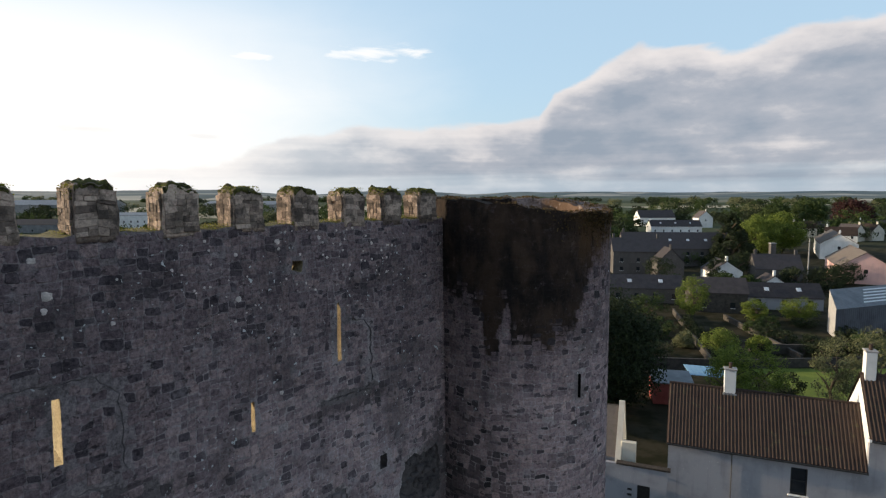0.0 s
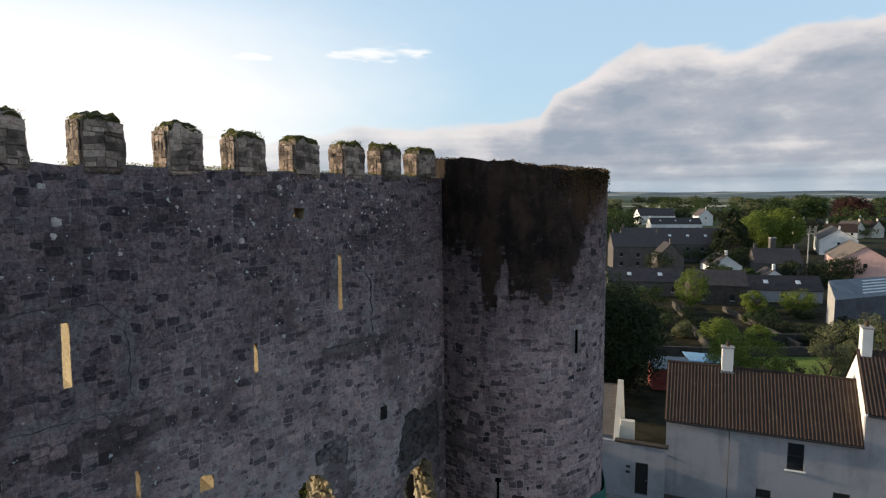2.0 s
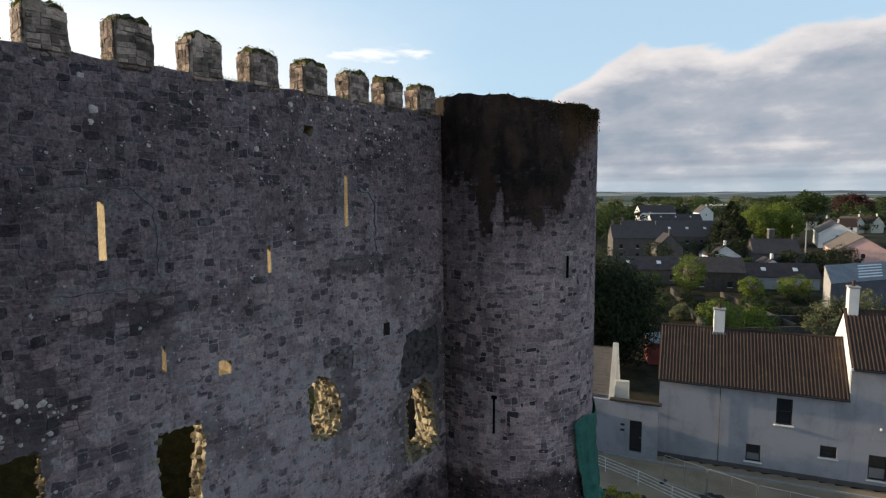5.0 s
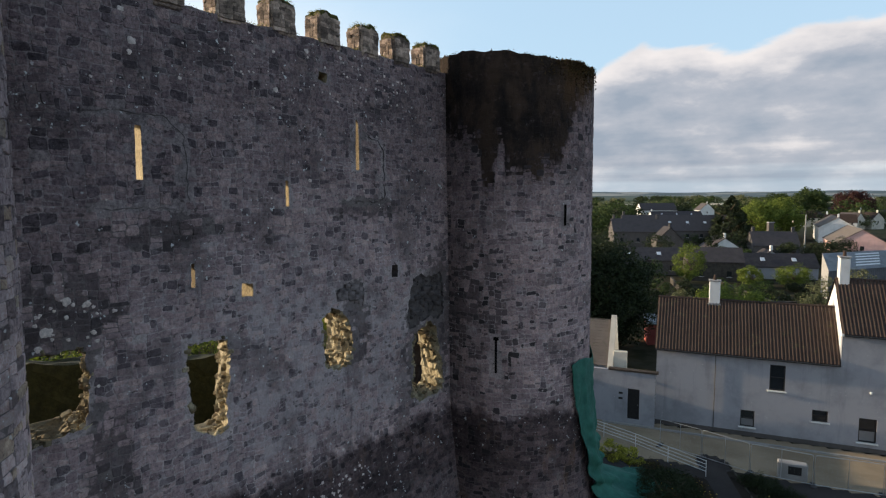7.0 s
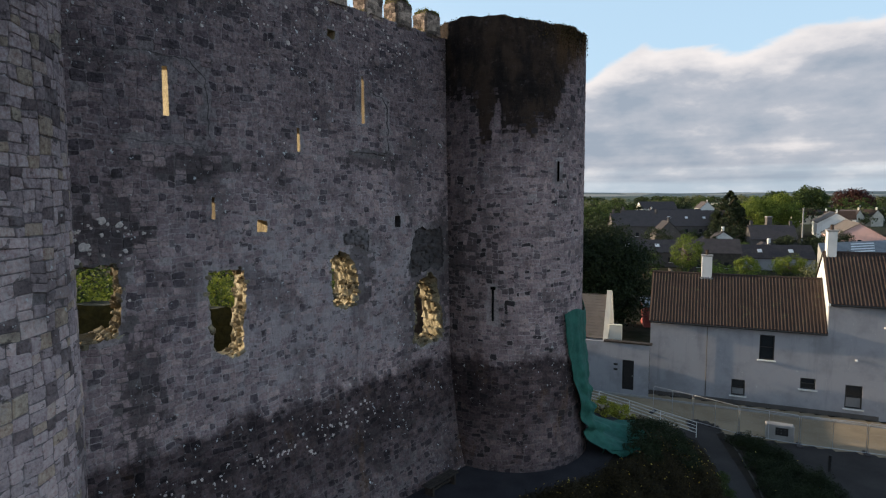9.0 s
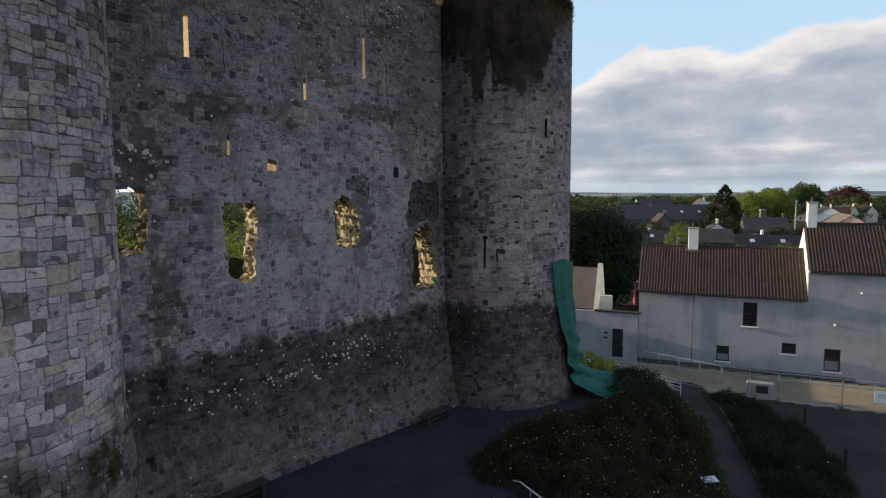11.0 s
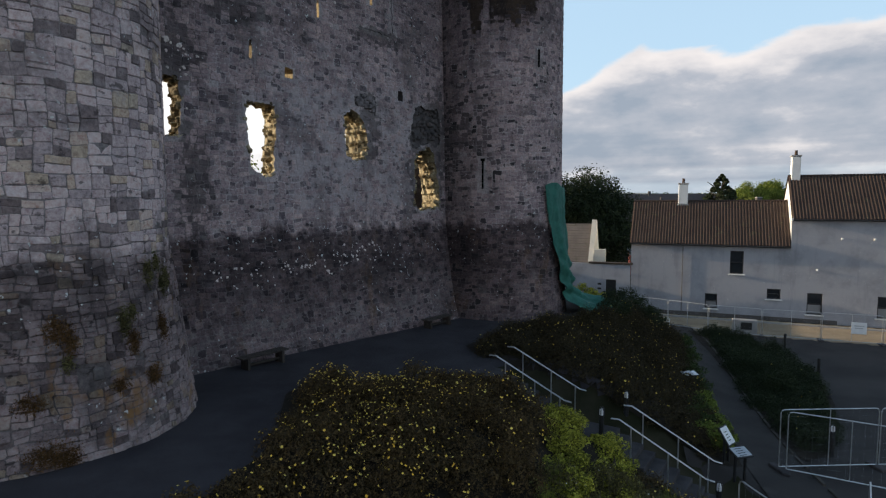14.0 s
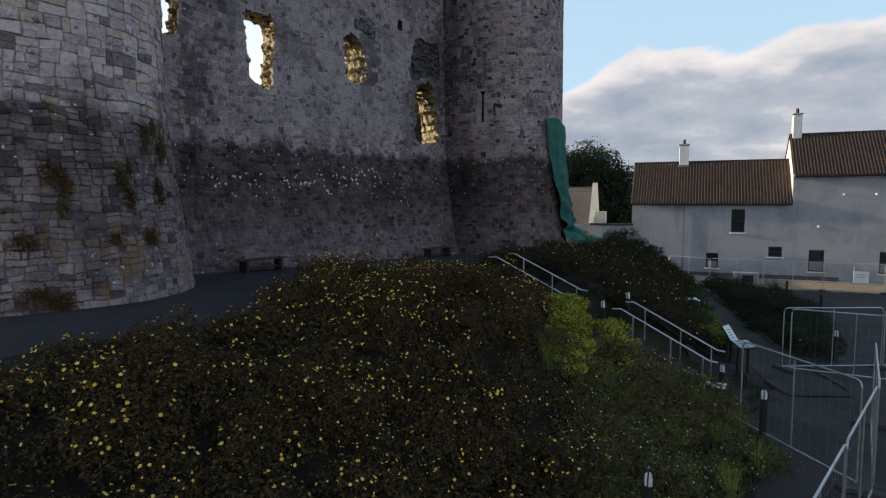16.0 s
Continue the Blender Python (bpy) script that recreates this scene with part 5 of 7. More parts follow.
def fence_panel(p, q, z0, z1, h=2.0, mesh_wires=True, feet=True, tall=None):
    """One mobile fence panel: bent tube frame, wire mesh, block feet."""
    a, b = Vector((p[0], p[1], z0)), Vector((q[0], q[1], z1))
    f = thing("fence_panel", "galvanised mobile site fence panel with fine wire mesh", "fence", None, "temporary fence panels")
    ins = (b - a).normalized() * 0.04
    a, b = a + ins, b - ins
    up = Vector((0, 0, h))
    lift = Vector((0, 0, 0.12))
    r = (b - a).normalized() * 0.12
    bm = bm_tube([a, a + up - Vector((0, 0, 0.12)), a + up - Vector((0, 0, 0.03)) + r * 0.3, a + up + r, b + up - r, b + up - Vector((0, 0, 0.03)) - r * 0.3, b + up - Vector((0, 0, 0.12)), b], 0.018, 8)
    bm_tube([a + lift, b + lift], 0.018, 6, bm)
    part("frame", (bm, GALV), f)
    if mesh_wires:
        part("middle_post", (bm_tube([(a + b) / 2 + lift, (a + b) / 2 + up], 0.016, 6), GALV), f)
        bm = bmesh.new()
        n = max(6, int((b - a).length / 0.22))
        for i in range(1, n):
            c = a + (b - a) * i / n
            bm_tube([c + lift, c + up], 0.0007, 3, bm)
        for i in range(1, 8):
            z = Vector((0, 0, 0.12 + (h - 0.12) * i / 8))
            bm_tube([a + z, b + z], 0.0006, 3, bm)
        part("wire_mesh", (bm, GALV), f)
    if feet:
        ang = math.atan2(b.y - a.y, b.x - a.x)
        for e in (a, b):
            part("foot", (bm_box(0.24, 0.72, 0.13, (0, 0, 0.045), 0.03), STEP), f, "dark block foot", Matrix.Translation(e) @ Matrix.Rotation(ang, 4, "Z"))
    return f


def fence_run(points, h=2.0):
    for p, q in zip(points, points[1:]):
        fence_panel(p, q, low_ground(*p) + 0.02, low_ground(*q) + 0.02, h)


def info_panel(x, y, z, turn, tilt, w, d, label, col):
    t = thing("information_panel", label, "sign", Matrix.Translation((x, y, z)) @ Matrix.Rotation(radians(turn), 4, "Z"), "information panels")
    for s in (-0.3, 0.3):
        part("leg", (bm_box(0.07, 0.07, 0.85, (s * w, 0, 0.42), 0.01), BLACK_METAL), t)
    m = Matrix.Translation((0, 0, 0.9)) @ Matrix.Rotation(radians(tilt), 4, "X")
    pan = part("board", (bm_box(w, d, 0.05, (0, 0, 0), 0.012), BLACK_METAL), t, m=m)
    part("printed_sheet", (bm_box(w - 0.08, d - 0.08, 0.008, (0, 0, 0.032), 0.002), col), pan, "pale printed sheet, unreadable")
    for i in range(4):
        part("text_bar", (bm_box((w - 0.3) * (0.9 - 0.12 * (i % 2)), 0.022, 0.004, (-0.03, 0.12 - 0.09 * i, 0.039)), BLACK_METAL), pan)


def build_bench(p, ang):
    b = thing("bench", "low dark timber bench against the foot of the wall", "bench", Matrix.Translation((p[0], p[1], ground_z(p[0], p[1]))) @ Matrix.Rotation(ang, 4, "Z"), "benches at the wall")
    for i in range(4):
        part("seat_slat", (bm_box(1.85, 0.1, 0.045, (0, -0.18 + 0.12 * i, 0.45), 0.01), DARK_WOOD), b)
    for x in (-0.68, 0.68):
        part("leg", (bm_box(0.1, 0.44, 0.43, (x, 0, 0.215), 0.012), DARK_WOOD), b)
    part("stretcher", (bm_box(1.3, 0.07, 0.08, (0, 0, 0.16), 0.01), DARK_WOOD), b)


build_stairs()
for x, y in ((4.83, 7.73), (6.05, 9.25)):
    build_bollard(x, y, -1.08)
for x, y in ((7.55, 5.85), (7.15, 3.05), (3.2, -1.0), (13.3, 9.9)):
    build_bollard(x, y, ground_z(x, y) + 0.02, 1.1)
for x, y in ((19.2, 19.9), (21.0, 26.0)):
    build_bollard(x, y, ground_z(x, y) + 0.02, 0.95, False)
NEAR_FENCE = [(10.8, 8.75), (14.2, 9.0), (17.7, 9.2)]
fence_run(NEAR_FENCE)
fence_run([(10.95, 8.6), (13.9, 6.9)])
fence_run([(7.0, 3.8), (7.52, 0.55)])
fence_run([(10.1, 3.8), (7.75, 0.5)])
fence_run([(7.62, 0.35), (5.43, -2.06), (3.1, -4.6)])
fence_run([(14.6, 35.4), (16.6, 33.4), (18.6, 31.2), (21.5, 29.6), (24.75, 28.4), (27.9, 27.2), (31.1, 26.1), (34.3, 25.0)], 1.9)
info_panel(9.06, 8.6, ground_z(9.06, 8.6), 40, 55, 0.5, 0.62, "slanted information board with a white printed sheet", WHITE_PLASTIC)
info_panel(9.0, 7.6, ground_z(9.0, 7.6), 15, 20, 0.6, 0.45, "dark lectern board with a pale grey sheet", GALV)
info_panel(6.75, 4.5, ground_z(6.75, 4.5) - 0.3, -35, 12, 0.55, 0.36, "low lectern board with a white sheet beside the steps", WHITE_PLASTIC)
info_panel(10.9, 15.9, ground_z(10.9, 15.9) - 0.35, 10, 12, 0.75, 0.45, "small pale board low in the shrubs", WHITE_PLASTIC)
for s, off in ((4.2, 11.25), (13.6, 11.2)):
    p = DW * s + NW * off
    build_bench(p, WALL_AZ)


def build_road_items():
    g = thing("sign_board", "white rectangular notice fixed to the site fence", "sign", Matrix.Translation((26.6, 27.55, low_ground(26.6, 27.5) + 1.05)) @ Matrix.Rotation(radians(-20), 4, "Z"))
    part("board", (bm_box(0.85, 0.03, 0.75, (0, 0, 0), 0.01), WHITE_PLASTIC), g)
    part("text_bar", (bm_box(0.55, 0.008, 0.06, (0, -0.02, 0.15)), GALV), g)
    part("text_bar", (bm_box(0.45, 0.008, 0.06, (0, -0.02, 0.0)), GALV), g)
    b = thing("road_barrier", "pale grey plastic cabinet standing behind the site fence", "barrier", Matrix.Translation((20.9, 30.7, low_ground(20.9, 30.7))) @ Matrix.Rotation(radians(-24), 4, "Z"))
    part("body", (bm_box(1.55, 0.6, 1.0, (0, 0, 0.5), 0.04), CONCRETE), b)
    part("hatch", (bm_box(0.7, 0.04, 0.5, (0.1, -0.31, 0.6), 0.02), BLACK_METAL), b)
    # white guard rail that curves down beside the ramp
    r = thing("guard_rail", "white tubular guard rail following the ramp beside the tower", "guard rail")
    line = [(x, y, low_ground(x, y) + 0.2) for x, y in ((6.6, 41.2), (8.2, 40.0), (9.7, 38.6), (11.2, 36.9), (12.8, 34.9), (14.2, 32.8), (15.7, 30.7))]
    for i in range(4):
        dz = 0.22 * i + 0.16
        part("rail", (bm_tube([(x, y, z + dz) for x, y, z in line], 0.018, 6), WHITE_PAINT), r)
    for x, y, z in line:
        part("post", (bm_tube([(x, y, z - 0.8), (x, y, z + 0.84)], 0.022, 6), WHITE_PAINT), r)
    # kerb between road and footway in front of the houses
    k = thing("kerb", "long concrete kerb along the house side of the road", "kerb", kind="structure")
    for i in range(30):
        c = DH * (-4 + i * 1.0) + NH * 41.4
        z = low_ground(c.x, c.y)
        part("kerbstone", (bm_box(0.98, 0.16, 0.3, (0, 0, 0), 0.02), CONCRETE), k, m=Matrix.Translation((c.x, c.y, z)) @ Matrix.Rotation(HOUSE_AZ, 4, "Z"))
    # low kerb edging along the ramp
    e = thing("edging", "concrete edging stones along the ramp", "kerb", kind="structure")
    for (x0, y0), (x1, y1) in zip(RAMP, RAMP[1:]):
        a, b2 = Vector((x0, y0)), Vector((x1, y1))
        d = (b2 - a).normalized()
        nrm = Vector((d.y, -d.x))
        n = int((b2 - a).length / 0.92)
        for i in range(n):
            c = a + d * (i + 0.5) * (b2 - a).length / n + nrm * 1.0
            c2 = c + d * 0.4
            slope = math.atan2(ground_z(*c2) - ground_z(*c), 0.4)
            part("edging_stone", (bm_box(0.9, 0.1, 0.2, (0, 0, 0.0), 0.015), OLD_WALL), e, m=Matrix.Translation((c.x, c.y, ground_z(*c))) @ Matrix.Rotation(math.atan2(d.y, d.x), 4, "Z") @ Matrix.Rotation(-slope, 4, "Y"))


build_road_items()


def build_netting():
    """Green debris netting hung on the far tower, its foot spilling over the bank."""
    na, nz = 60, 90
    verts, faces = [], []
    for j in range(nz + 1):
        v = j / nz
        for i in range(na + 1):
            u = i / na
            z = 6.85 - 7.3 * v + 0.14 * math.sin(u * 9) * (1 - v)
            spread = sstep(0.5, 1.0, v)
            lo_ang = -53 + 26 * v ** 1.3
            ang = radians(lo_ang + (14 - lo_ang) * u)
            swag = 0.16 * sstep(0.35, 0.8, v) * math.sin(v * 46 - u * 9 + 3 * noise.noise(Vector((u * 2, v * 3, 2))))
            fold = swag + 0.07 * math.sin(u * 34 + 3 * v + 2.5 * noise.noise(Vector((u * 3, v * 4, 0)))) + 0.2 * noise.noise(Vector((u * 5, v * 7, 4))) + 0.10 * noise.noise(Vector((u * 11 + v * 6, v * 17, 8)))
            r = tower_radius(max(z, 0.0), "far") + 0.12 + 0.10 * v + max(0, fold) * (0.35 + 1.4 * v) + 0.15 * v * (1 - math.cos(u * 12))
            r += 3.6 * sstep(0.76, 1.0, v) * (0.35 + 0.65 * sstep(0.0, 0.6, u)) * (1 + 0.4 * noise.noise(Vector((u * 4, v * 3, 9))))
            x, y = TOWER_R.x + r * math.cos(ang), TOWER_R.y + r * math.sin(ang)
            floor = ground_z(x, y) + 0.06 + 0.45 * max(0, noise.noise(Vector((x * 1.7, y * 1.7, 3)))) + 0.22 * abs(noise.noise(Vector((x * 4.5, y * 4.5, 1)))) + 0.2 * sstep(0.8, 0.9, v) * (1 - sstep(0.93, 1.0, v))
            verts.append((x, y, max(z, floor)))
    w = na + 1
    faces = [(j * w + i, j * w + i + 1, (j + 1) * w + i + 1, (j + 1) * w + i) for j in range(nz) for i in range(na)]
    ob = part("debris_netting", mesh_of("debris_netting", verts, faces, GREEN_NET, True))
    so = ob.modifiers.new("cloth", "SOLIDIFY")
    so.thickness = 0.015
    tagged(ob, "sagging green debris netting hung over the tower's side", "netting")


build_netting()


def tower_loops():
    """Arrow loops and slits of the far tower, as near-black bars framed in stone, their shade painted."""
    for ang, z0, z1, w, cross in ((-106.1, 6.68, 8.15, 0.07, True), (-59.5, 12.62, 13.46, 0.05, False)):
        r = tower_radius((z0 + z1) / 2, "far")
        m = Matrix.Translation(TOWER_R) @ Matrix.Rotation(radians(ang), 4, "Z")
        bm = bm_box(0.12, w, z1 - z0, (r + 0.02, 0, (z0 + z1) / 2))
        if cross:
            bm_box(0.12, 0.2, 0.12, (r + 0.022, 0, z1 - 0.06), 0, bm)
        part("arrow_loop", (bm, VOID), TR, "near-black bar standing for the shaded arrow loop", m)


    r = tower_radius(2.45, "near")
    # a dark block on the near tower's face for the shade in a hole
    part("putlog_hole", (bm_box(0.10, 0.22, 0.28, (r + 0.0, 0, 2.45), 0.03), SHADE_DARK_STONE), TL, "small dark block standing for a shaded square hole", Matrix.Translation(TOWER_L) @ Matrix.Rotation(radians(-35), 4, "Z"))


VOID = plain("deep_shadow_stone", (0.004, 0.004, 0.004), (0.008, 0.008, 0.008), 3.0, 1.0, spec=0.0)
tower_loops()


def build_lean_to():
    """The small slated house and its yard wall beside the row."""
    h = thing("outhouse", "small white cottage with a red-brown slate roof and raised gable", "house", HOUSE_M)
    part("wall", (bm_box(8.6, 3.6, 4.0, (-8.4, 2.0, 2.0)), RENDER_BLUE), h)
    # roof slope of slates, each course stepped
    slope = tiled_roof(8.3, 1.9, 3.3, -12.7, 0.1, 4.0, SLATE_RED, pitch=0.3, course=0.24, thick=0.04, step=0.03, roll=0.004)
    part("roof", slope, h, "red-brown slates with weathered edges")
    part("roof", slope.copy(), h, m=Matrix.Translation((0, 3.9, 0)) @ Matrix.Diagonal((1, -1, 1, 1)))
    bm = bmesh.new()
    prof = [(-0.25, 3.75), (0.05, 4.15), (1.95, 7.65), (2.1, 7.65), (3.95, 4.15), (3.95, 3.75)]
    a = [bm.verts.new((-4.4, y, z)) for y, z in prof]
    b = [bm.verts.new((-4.0, y, z)) for y, z in prof]
    bm.faces.new(a[::-1])
    bm.faces.new(b)
    for i in range(len(a)):
        j = (i + 1) % len(a)
        bm.faces.new((a[i], a[j], b[j], b[i]))
    part("gable", (bm, RENDER_CREAM), h)
    part("gable_pier", (bm_box(1.0, 0.45, 1.6, (-3.5, 0.6, 4.35), 0.03), RENDER_CREAM), h)
    w = thing("wall_yard", "white rendered yard wall with a dark door", "wall", HOUSE_M, kind="structure")
    part("wall", wall_with_holes(6.8, 4.05, 0.3, [(-2.75, 0.4, -1.9, 2.75)], RENDER_BLUE, -7.6), w, m=Matrix.Translation((0, -1.0, 0)))
    part("coping", (bm_box(3.6, 0.5, 0.14, (-2.4, -0.85, 4.12), 0.02), DARK_WOOD), w)
    d = part("door", (bm_box(0.83, 0.06, 2.33, (-2.325, -0.85, 1.57), 0.01), BLACK_METAL), w, "dark painted door")
    part("door_handle", (bm_box(0.03, 0.05, 0.12, (-2.0, -0.9, 1.5), 0.01), GALV), d)
    for z in (1.95, 2.35):
        part("wall_vent", (bm_box(0.3, 0.05, 0.16, (-3.25, -1.02, z), 0.01), BLACK_METAL), w)


build_lean_to()


# ---- gardens and town behind the houses ----
def town_house(x, y, w, eave, ridge, turn, walls, roofs, label, depth=6.0, gable_front=False, rows=1, cols=3, chimneys=1, skylights=0):
    """A far house: walls, pitched roof, windows, chimneys."""
    z = -3.45
    h = thing("house", label, "house", Matrix.Translation((x, y, z)) @ Matrix.Rotation(radians(turn), 4, "Z"), "town houses")
    if gable_front:
        w, depth = depth, w
        h.matrix_basis = h.matrix_basis @ Matrix.Rotation(radians(90), 4, "Z")
    part("wall", (bm_box(w, depth, eave, (0, depth / 2, eave / 2)), walls), h)
    for sx in (-w / 2 + 0.13, w / 2 - 0.13):
        bm = bmesh.new()
        tri = ((0.01, eave - 0.02), (depth - 0.01, eave - 0.02), (depth / 2, ridge - 0.08))
        fa, fb = [[bm.verts.new((sx + e, yy, zz)) for yy, zz in tri] for e in (-0.12, 0.12)]
        bm.faces.new(fa), bm.faces.new(fb)
        for i in range(3):
            bm.faces.new((fa[i], fa[(i + 1) % 3], fb[(i + 1) % 3], fb[i]))
        part("gable", (bm, walls), h)
    bm = bmesh.new()
    o = 0.25
    k = (ridge - eave) / (depth / 2)
    pr = [(-o, eave - o * k), (depth / 2, ridge), (depth + o, eave - o * k), (depth + o, eave - o * k + 0.15), (depth / 2, ridge + 0.17), (-o, eave - o * k + 0.15)]
    a = [bm.verts.new((-w / 2 - 0.2, yy, zz)) for yy, zz in pr]
    b = [bm.verts.new((w / 2 + 0.2, yy, zz)) for yy, zz in pr]
    for i in range(6):
        j = (i + 1) % 6
        bm.faces.new((a[i], a[j], b[j], b[i]))
    for q in (a, b):
        bm.faces.new((q[0], q[1], q[4], q[5]))
        bm.faces.new((q[1], q[2], q[3], q[4]))
    roof = part("roof", (bm, roofs), h)
    for i in range(chimneys):
        cx = -w / 2 + 0.7 + i * (w - 1.4)
        part("chimney", (bm_box(0.7, 0.55, 1.5, (cx, depth / 2, ridge + 0.55), 0.03), walls), h)
    for s in range(skylights):
        part("skylight", (bm_box(0.9, 0.9, 0.06, (0, 0, 0)), WHITE_PLASTIC), roof, m=Matrix.Translation((-w / 2 + (s + 0.7) * w / (skylights + 0.4), depth / 4 - 0.1, (eave + ridge) / 2 + 0.2)) @ Matrix.Rotation(math.atan(k), 4, "X"))
    if gable_front:
        part("window", (bm_box(0.06, 0.9, 1.1, (-w / 2 - 0.0, depth / 2, eave * 0.75)), GLASS), h)
        return h
    for r in range(rows):
        zz = 1.5 + r * 2.6
        if zz + 0.6 > eave:
            continue
        for c in range(cols):
            xx = -w / 2 + w * (c + 0.5) / cols
            win = part("window", (bm_box(0.9, 0.06, 1.15, (xx, -0.0, zz)), GLASS), h)
            part("window_frame", (bm_box(1.06, 0.05, 0.08, (xx, -0.03, zz - 0.6)), WHITE_PAINT), win)
    return h


town_house(54.2, 114.0, 10.5, 4.0, 6.5, -14, OLD_WALL, SLATE, "long low stone barn with a dull slate roof", 6, cols=2, chimneys=0)
town_house(68.7, 116.6, 14.5, 2.6, 5.0, -10, RENDER_BLUE, SLATE, "low blue-grey outbuilding with a grey slate roof", 5.5, cols=3, chimneys=0, skylights=2)
town_house(43.5, 124.4, 15.5, 3.2, 5.6, -8, RENDER_GREY, SLATE, "grey row with skylights in its slate roof", 6, cols=4, chimneys=0, skylights=2)
town_house(76.6, 152.0, 7.6, 3.6, 6.2, -8, RENDER_WHITE, SLATE, "small white cottage with its gable to the gardens", 9, True)
town_house(57.1, 170.6, 14.2, 6.6, 10.2, -6, RENDER_GREY, SLATE, "grey two-storey house with white sashes", 9, rows=2, cols=3, chimneys=2)
town_house(66.0, 162.0, 7.0, 4.8, 8.4, -6, RENDER_GREY, SLATE, "grey gabled wing of a larger house", 7, True)
town_house(76.9, 188.9, 36.0, 5.8, 10.6, -5, RENDER_GREY, SLATE, "long institutional range with a big slate roof", 10, rows=2, cols=8, chimneys=2, skylights=6)
town_house(85.8, 148.6, 11.0, 4.2, 7.6, -12, RENDER_GREY, SLATE, "dark grey house with a hipped slate roof", 7, cols=3, chimneys=2)
town_house(82.0, 140.9, 5.0, 2.0, 3.8, -10, RENDER_WHITE, SLATE, "tiny white gabled porch among slate roofs", 6, True)
town_house(120.4, 159.3, 12.0, 4.4, 8.2, -26.6, RENDER_PINK, SLATE_RED, "pink rendered bungalow with a brown roof", 26, True, chimneys=0)
town_house(153.8, 219.3, 11.5, 5.6, 9.2, -28.9, RENDER_WHITE, SLATE_RED, "white semi-detached house with a brownish roof", 32, True, chimneys=1)
town_house(178.7, 262.6, 12.0, 5.0, 8.4, -30, RENDER_WHITE, TILE_BROWN, "white house with a brown roof", 9, rows=2, cols=3)
town_house(208.2, 296.0, 9.0, 5.0, 8.4, 30, RENDER_CREAM, SLATE, "cream rendered estate house", 9, True)
town_house(220.6, 299.0, 9.0, 5.0, 8.4, 20, RENDER_CREAM, TILE_BROWN, "cream rendered estate house", 9, True)
town_house(196.6, 318.0, 11.0, 5.0, 8.4, -20, RENDER_CREAM, TILE_BROWN, "cream rendered estate house", 9, rows=2)
town_house(242.6, 330.0, 13.0, 5.0, 8.6, -25, RENDER_WHITE, SLATE, "white estate house with a slate roof", 9, rows=2)
town_house(157.2, 430.1, 26.0, 6.4, 11.5, 0, RENDER_WHITE, SLATE, "large white house with a dark hipped roof", 14, rows=2, cols=6, chimneys=0)
town_house(140.3, 352.2, 30.0, 4.2, 7.6, -3, RENDER_WHITE, SLATE, "low white building with a blue-grey roof", 10, cols=6, chimneys=1, skylights=3)
town_house(188.9, 415.8, 10.0, 7.0, 11.6, 0, RENDER_WHITE, SLATE, "tall white gabled house", 10, True)
town_house(214.5, 337.0, 12.0, 4.4, 7.6, -15, RENDER_CREAM, SLATE, "cream house among trees", 8, rows=1)
town_house(232.5, 400.0, 12.0, 5.4, 8.6, -15, RENDER_WHITE, TILE_BROWN, "white house among trees", 8, rows=2)
town_house(275.5, 420.0, 14.0, 5.4, 8.6, 10, RENDER_WHITE, SLATE, "white house among trees", 8, rows=2)
town_house(-187.9, 357.2, 24.0, 10.5, 12.0, 4, RENDER_WHITE, SHEET_METAL, "white flat-roofed block with rows of windows", 16, rows=3, cols=6, chimneys=0)
town_house(-246.8, 352.2, 40.0, 5.0, 8.0, 6, SHEET_METAL, SLATE, "long grey shed with a low roof", 18, cols=5, chimneys=0)
town_house(-420.0, 640.0, 110.0, 12.0, 17.0, 6, SHEET_METAL, SHEET_METAL, "wide pale industrial shed", 40, rows=1, cols=12, chimneys=0)
town_house(-250.0, 720.0, 90.0, 11.0, 15.0, -4, SHEET_METAL, SHEET_METAL, "wide pale industrial shed", 40, rows=1, cols=12, chimneys=0)


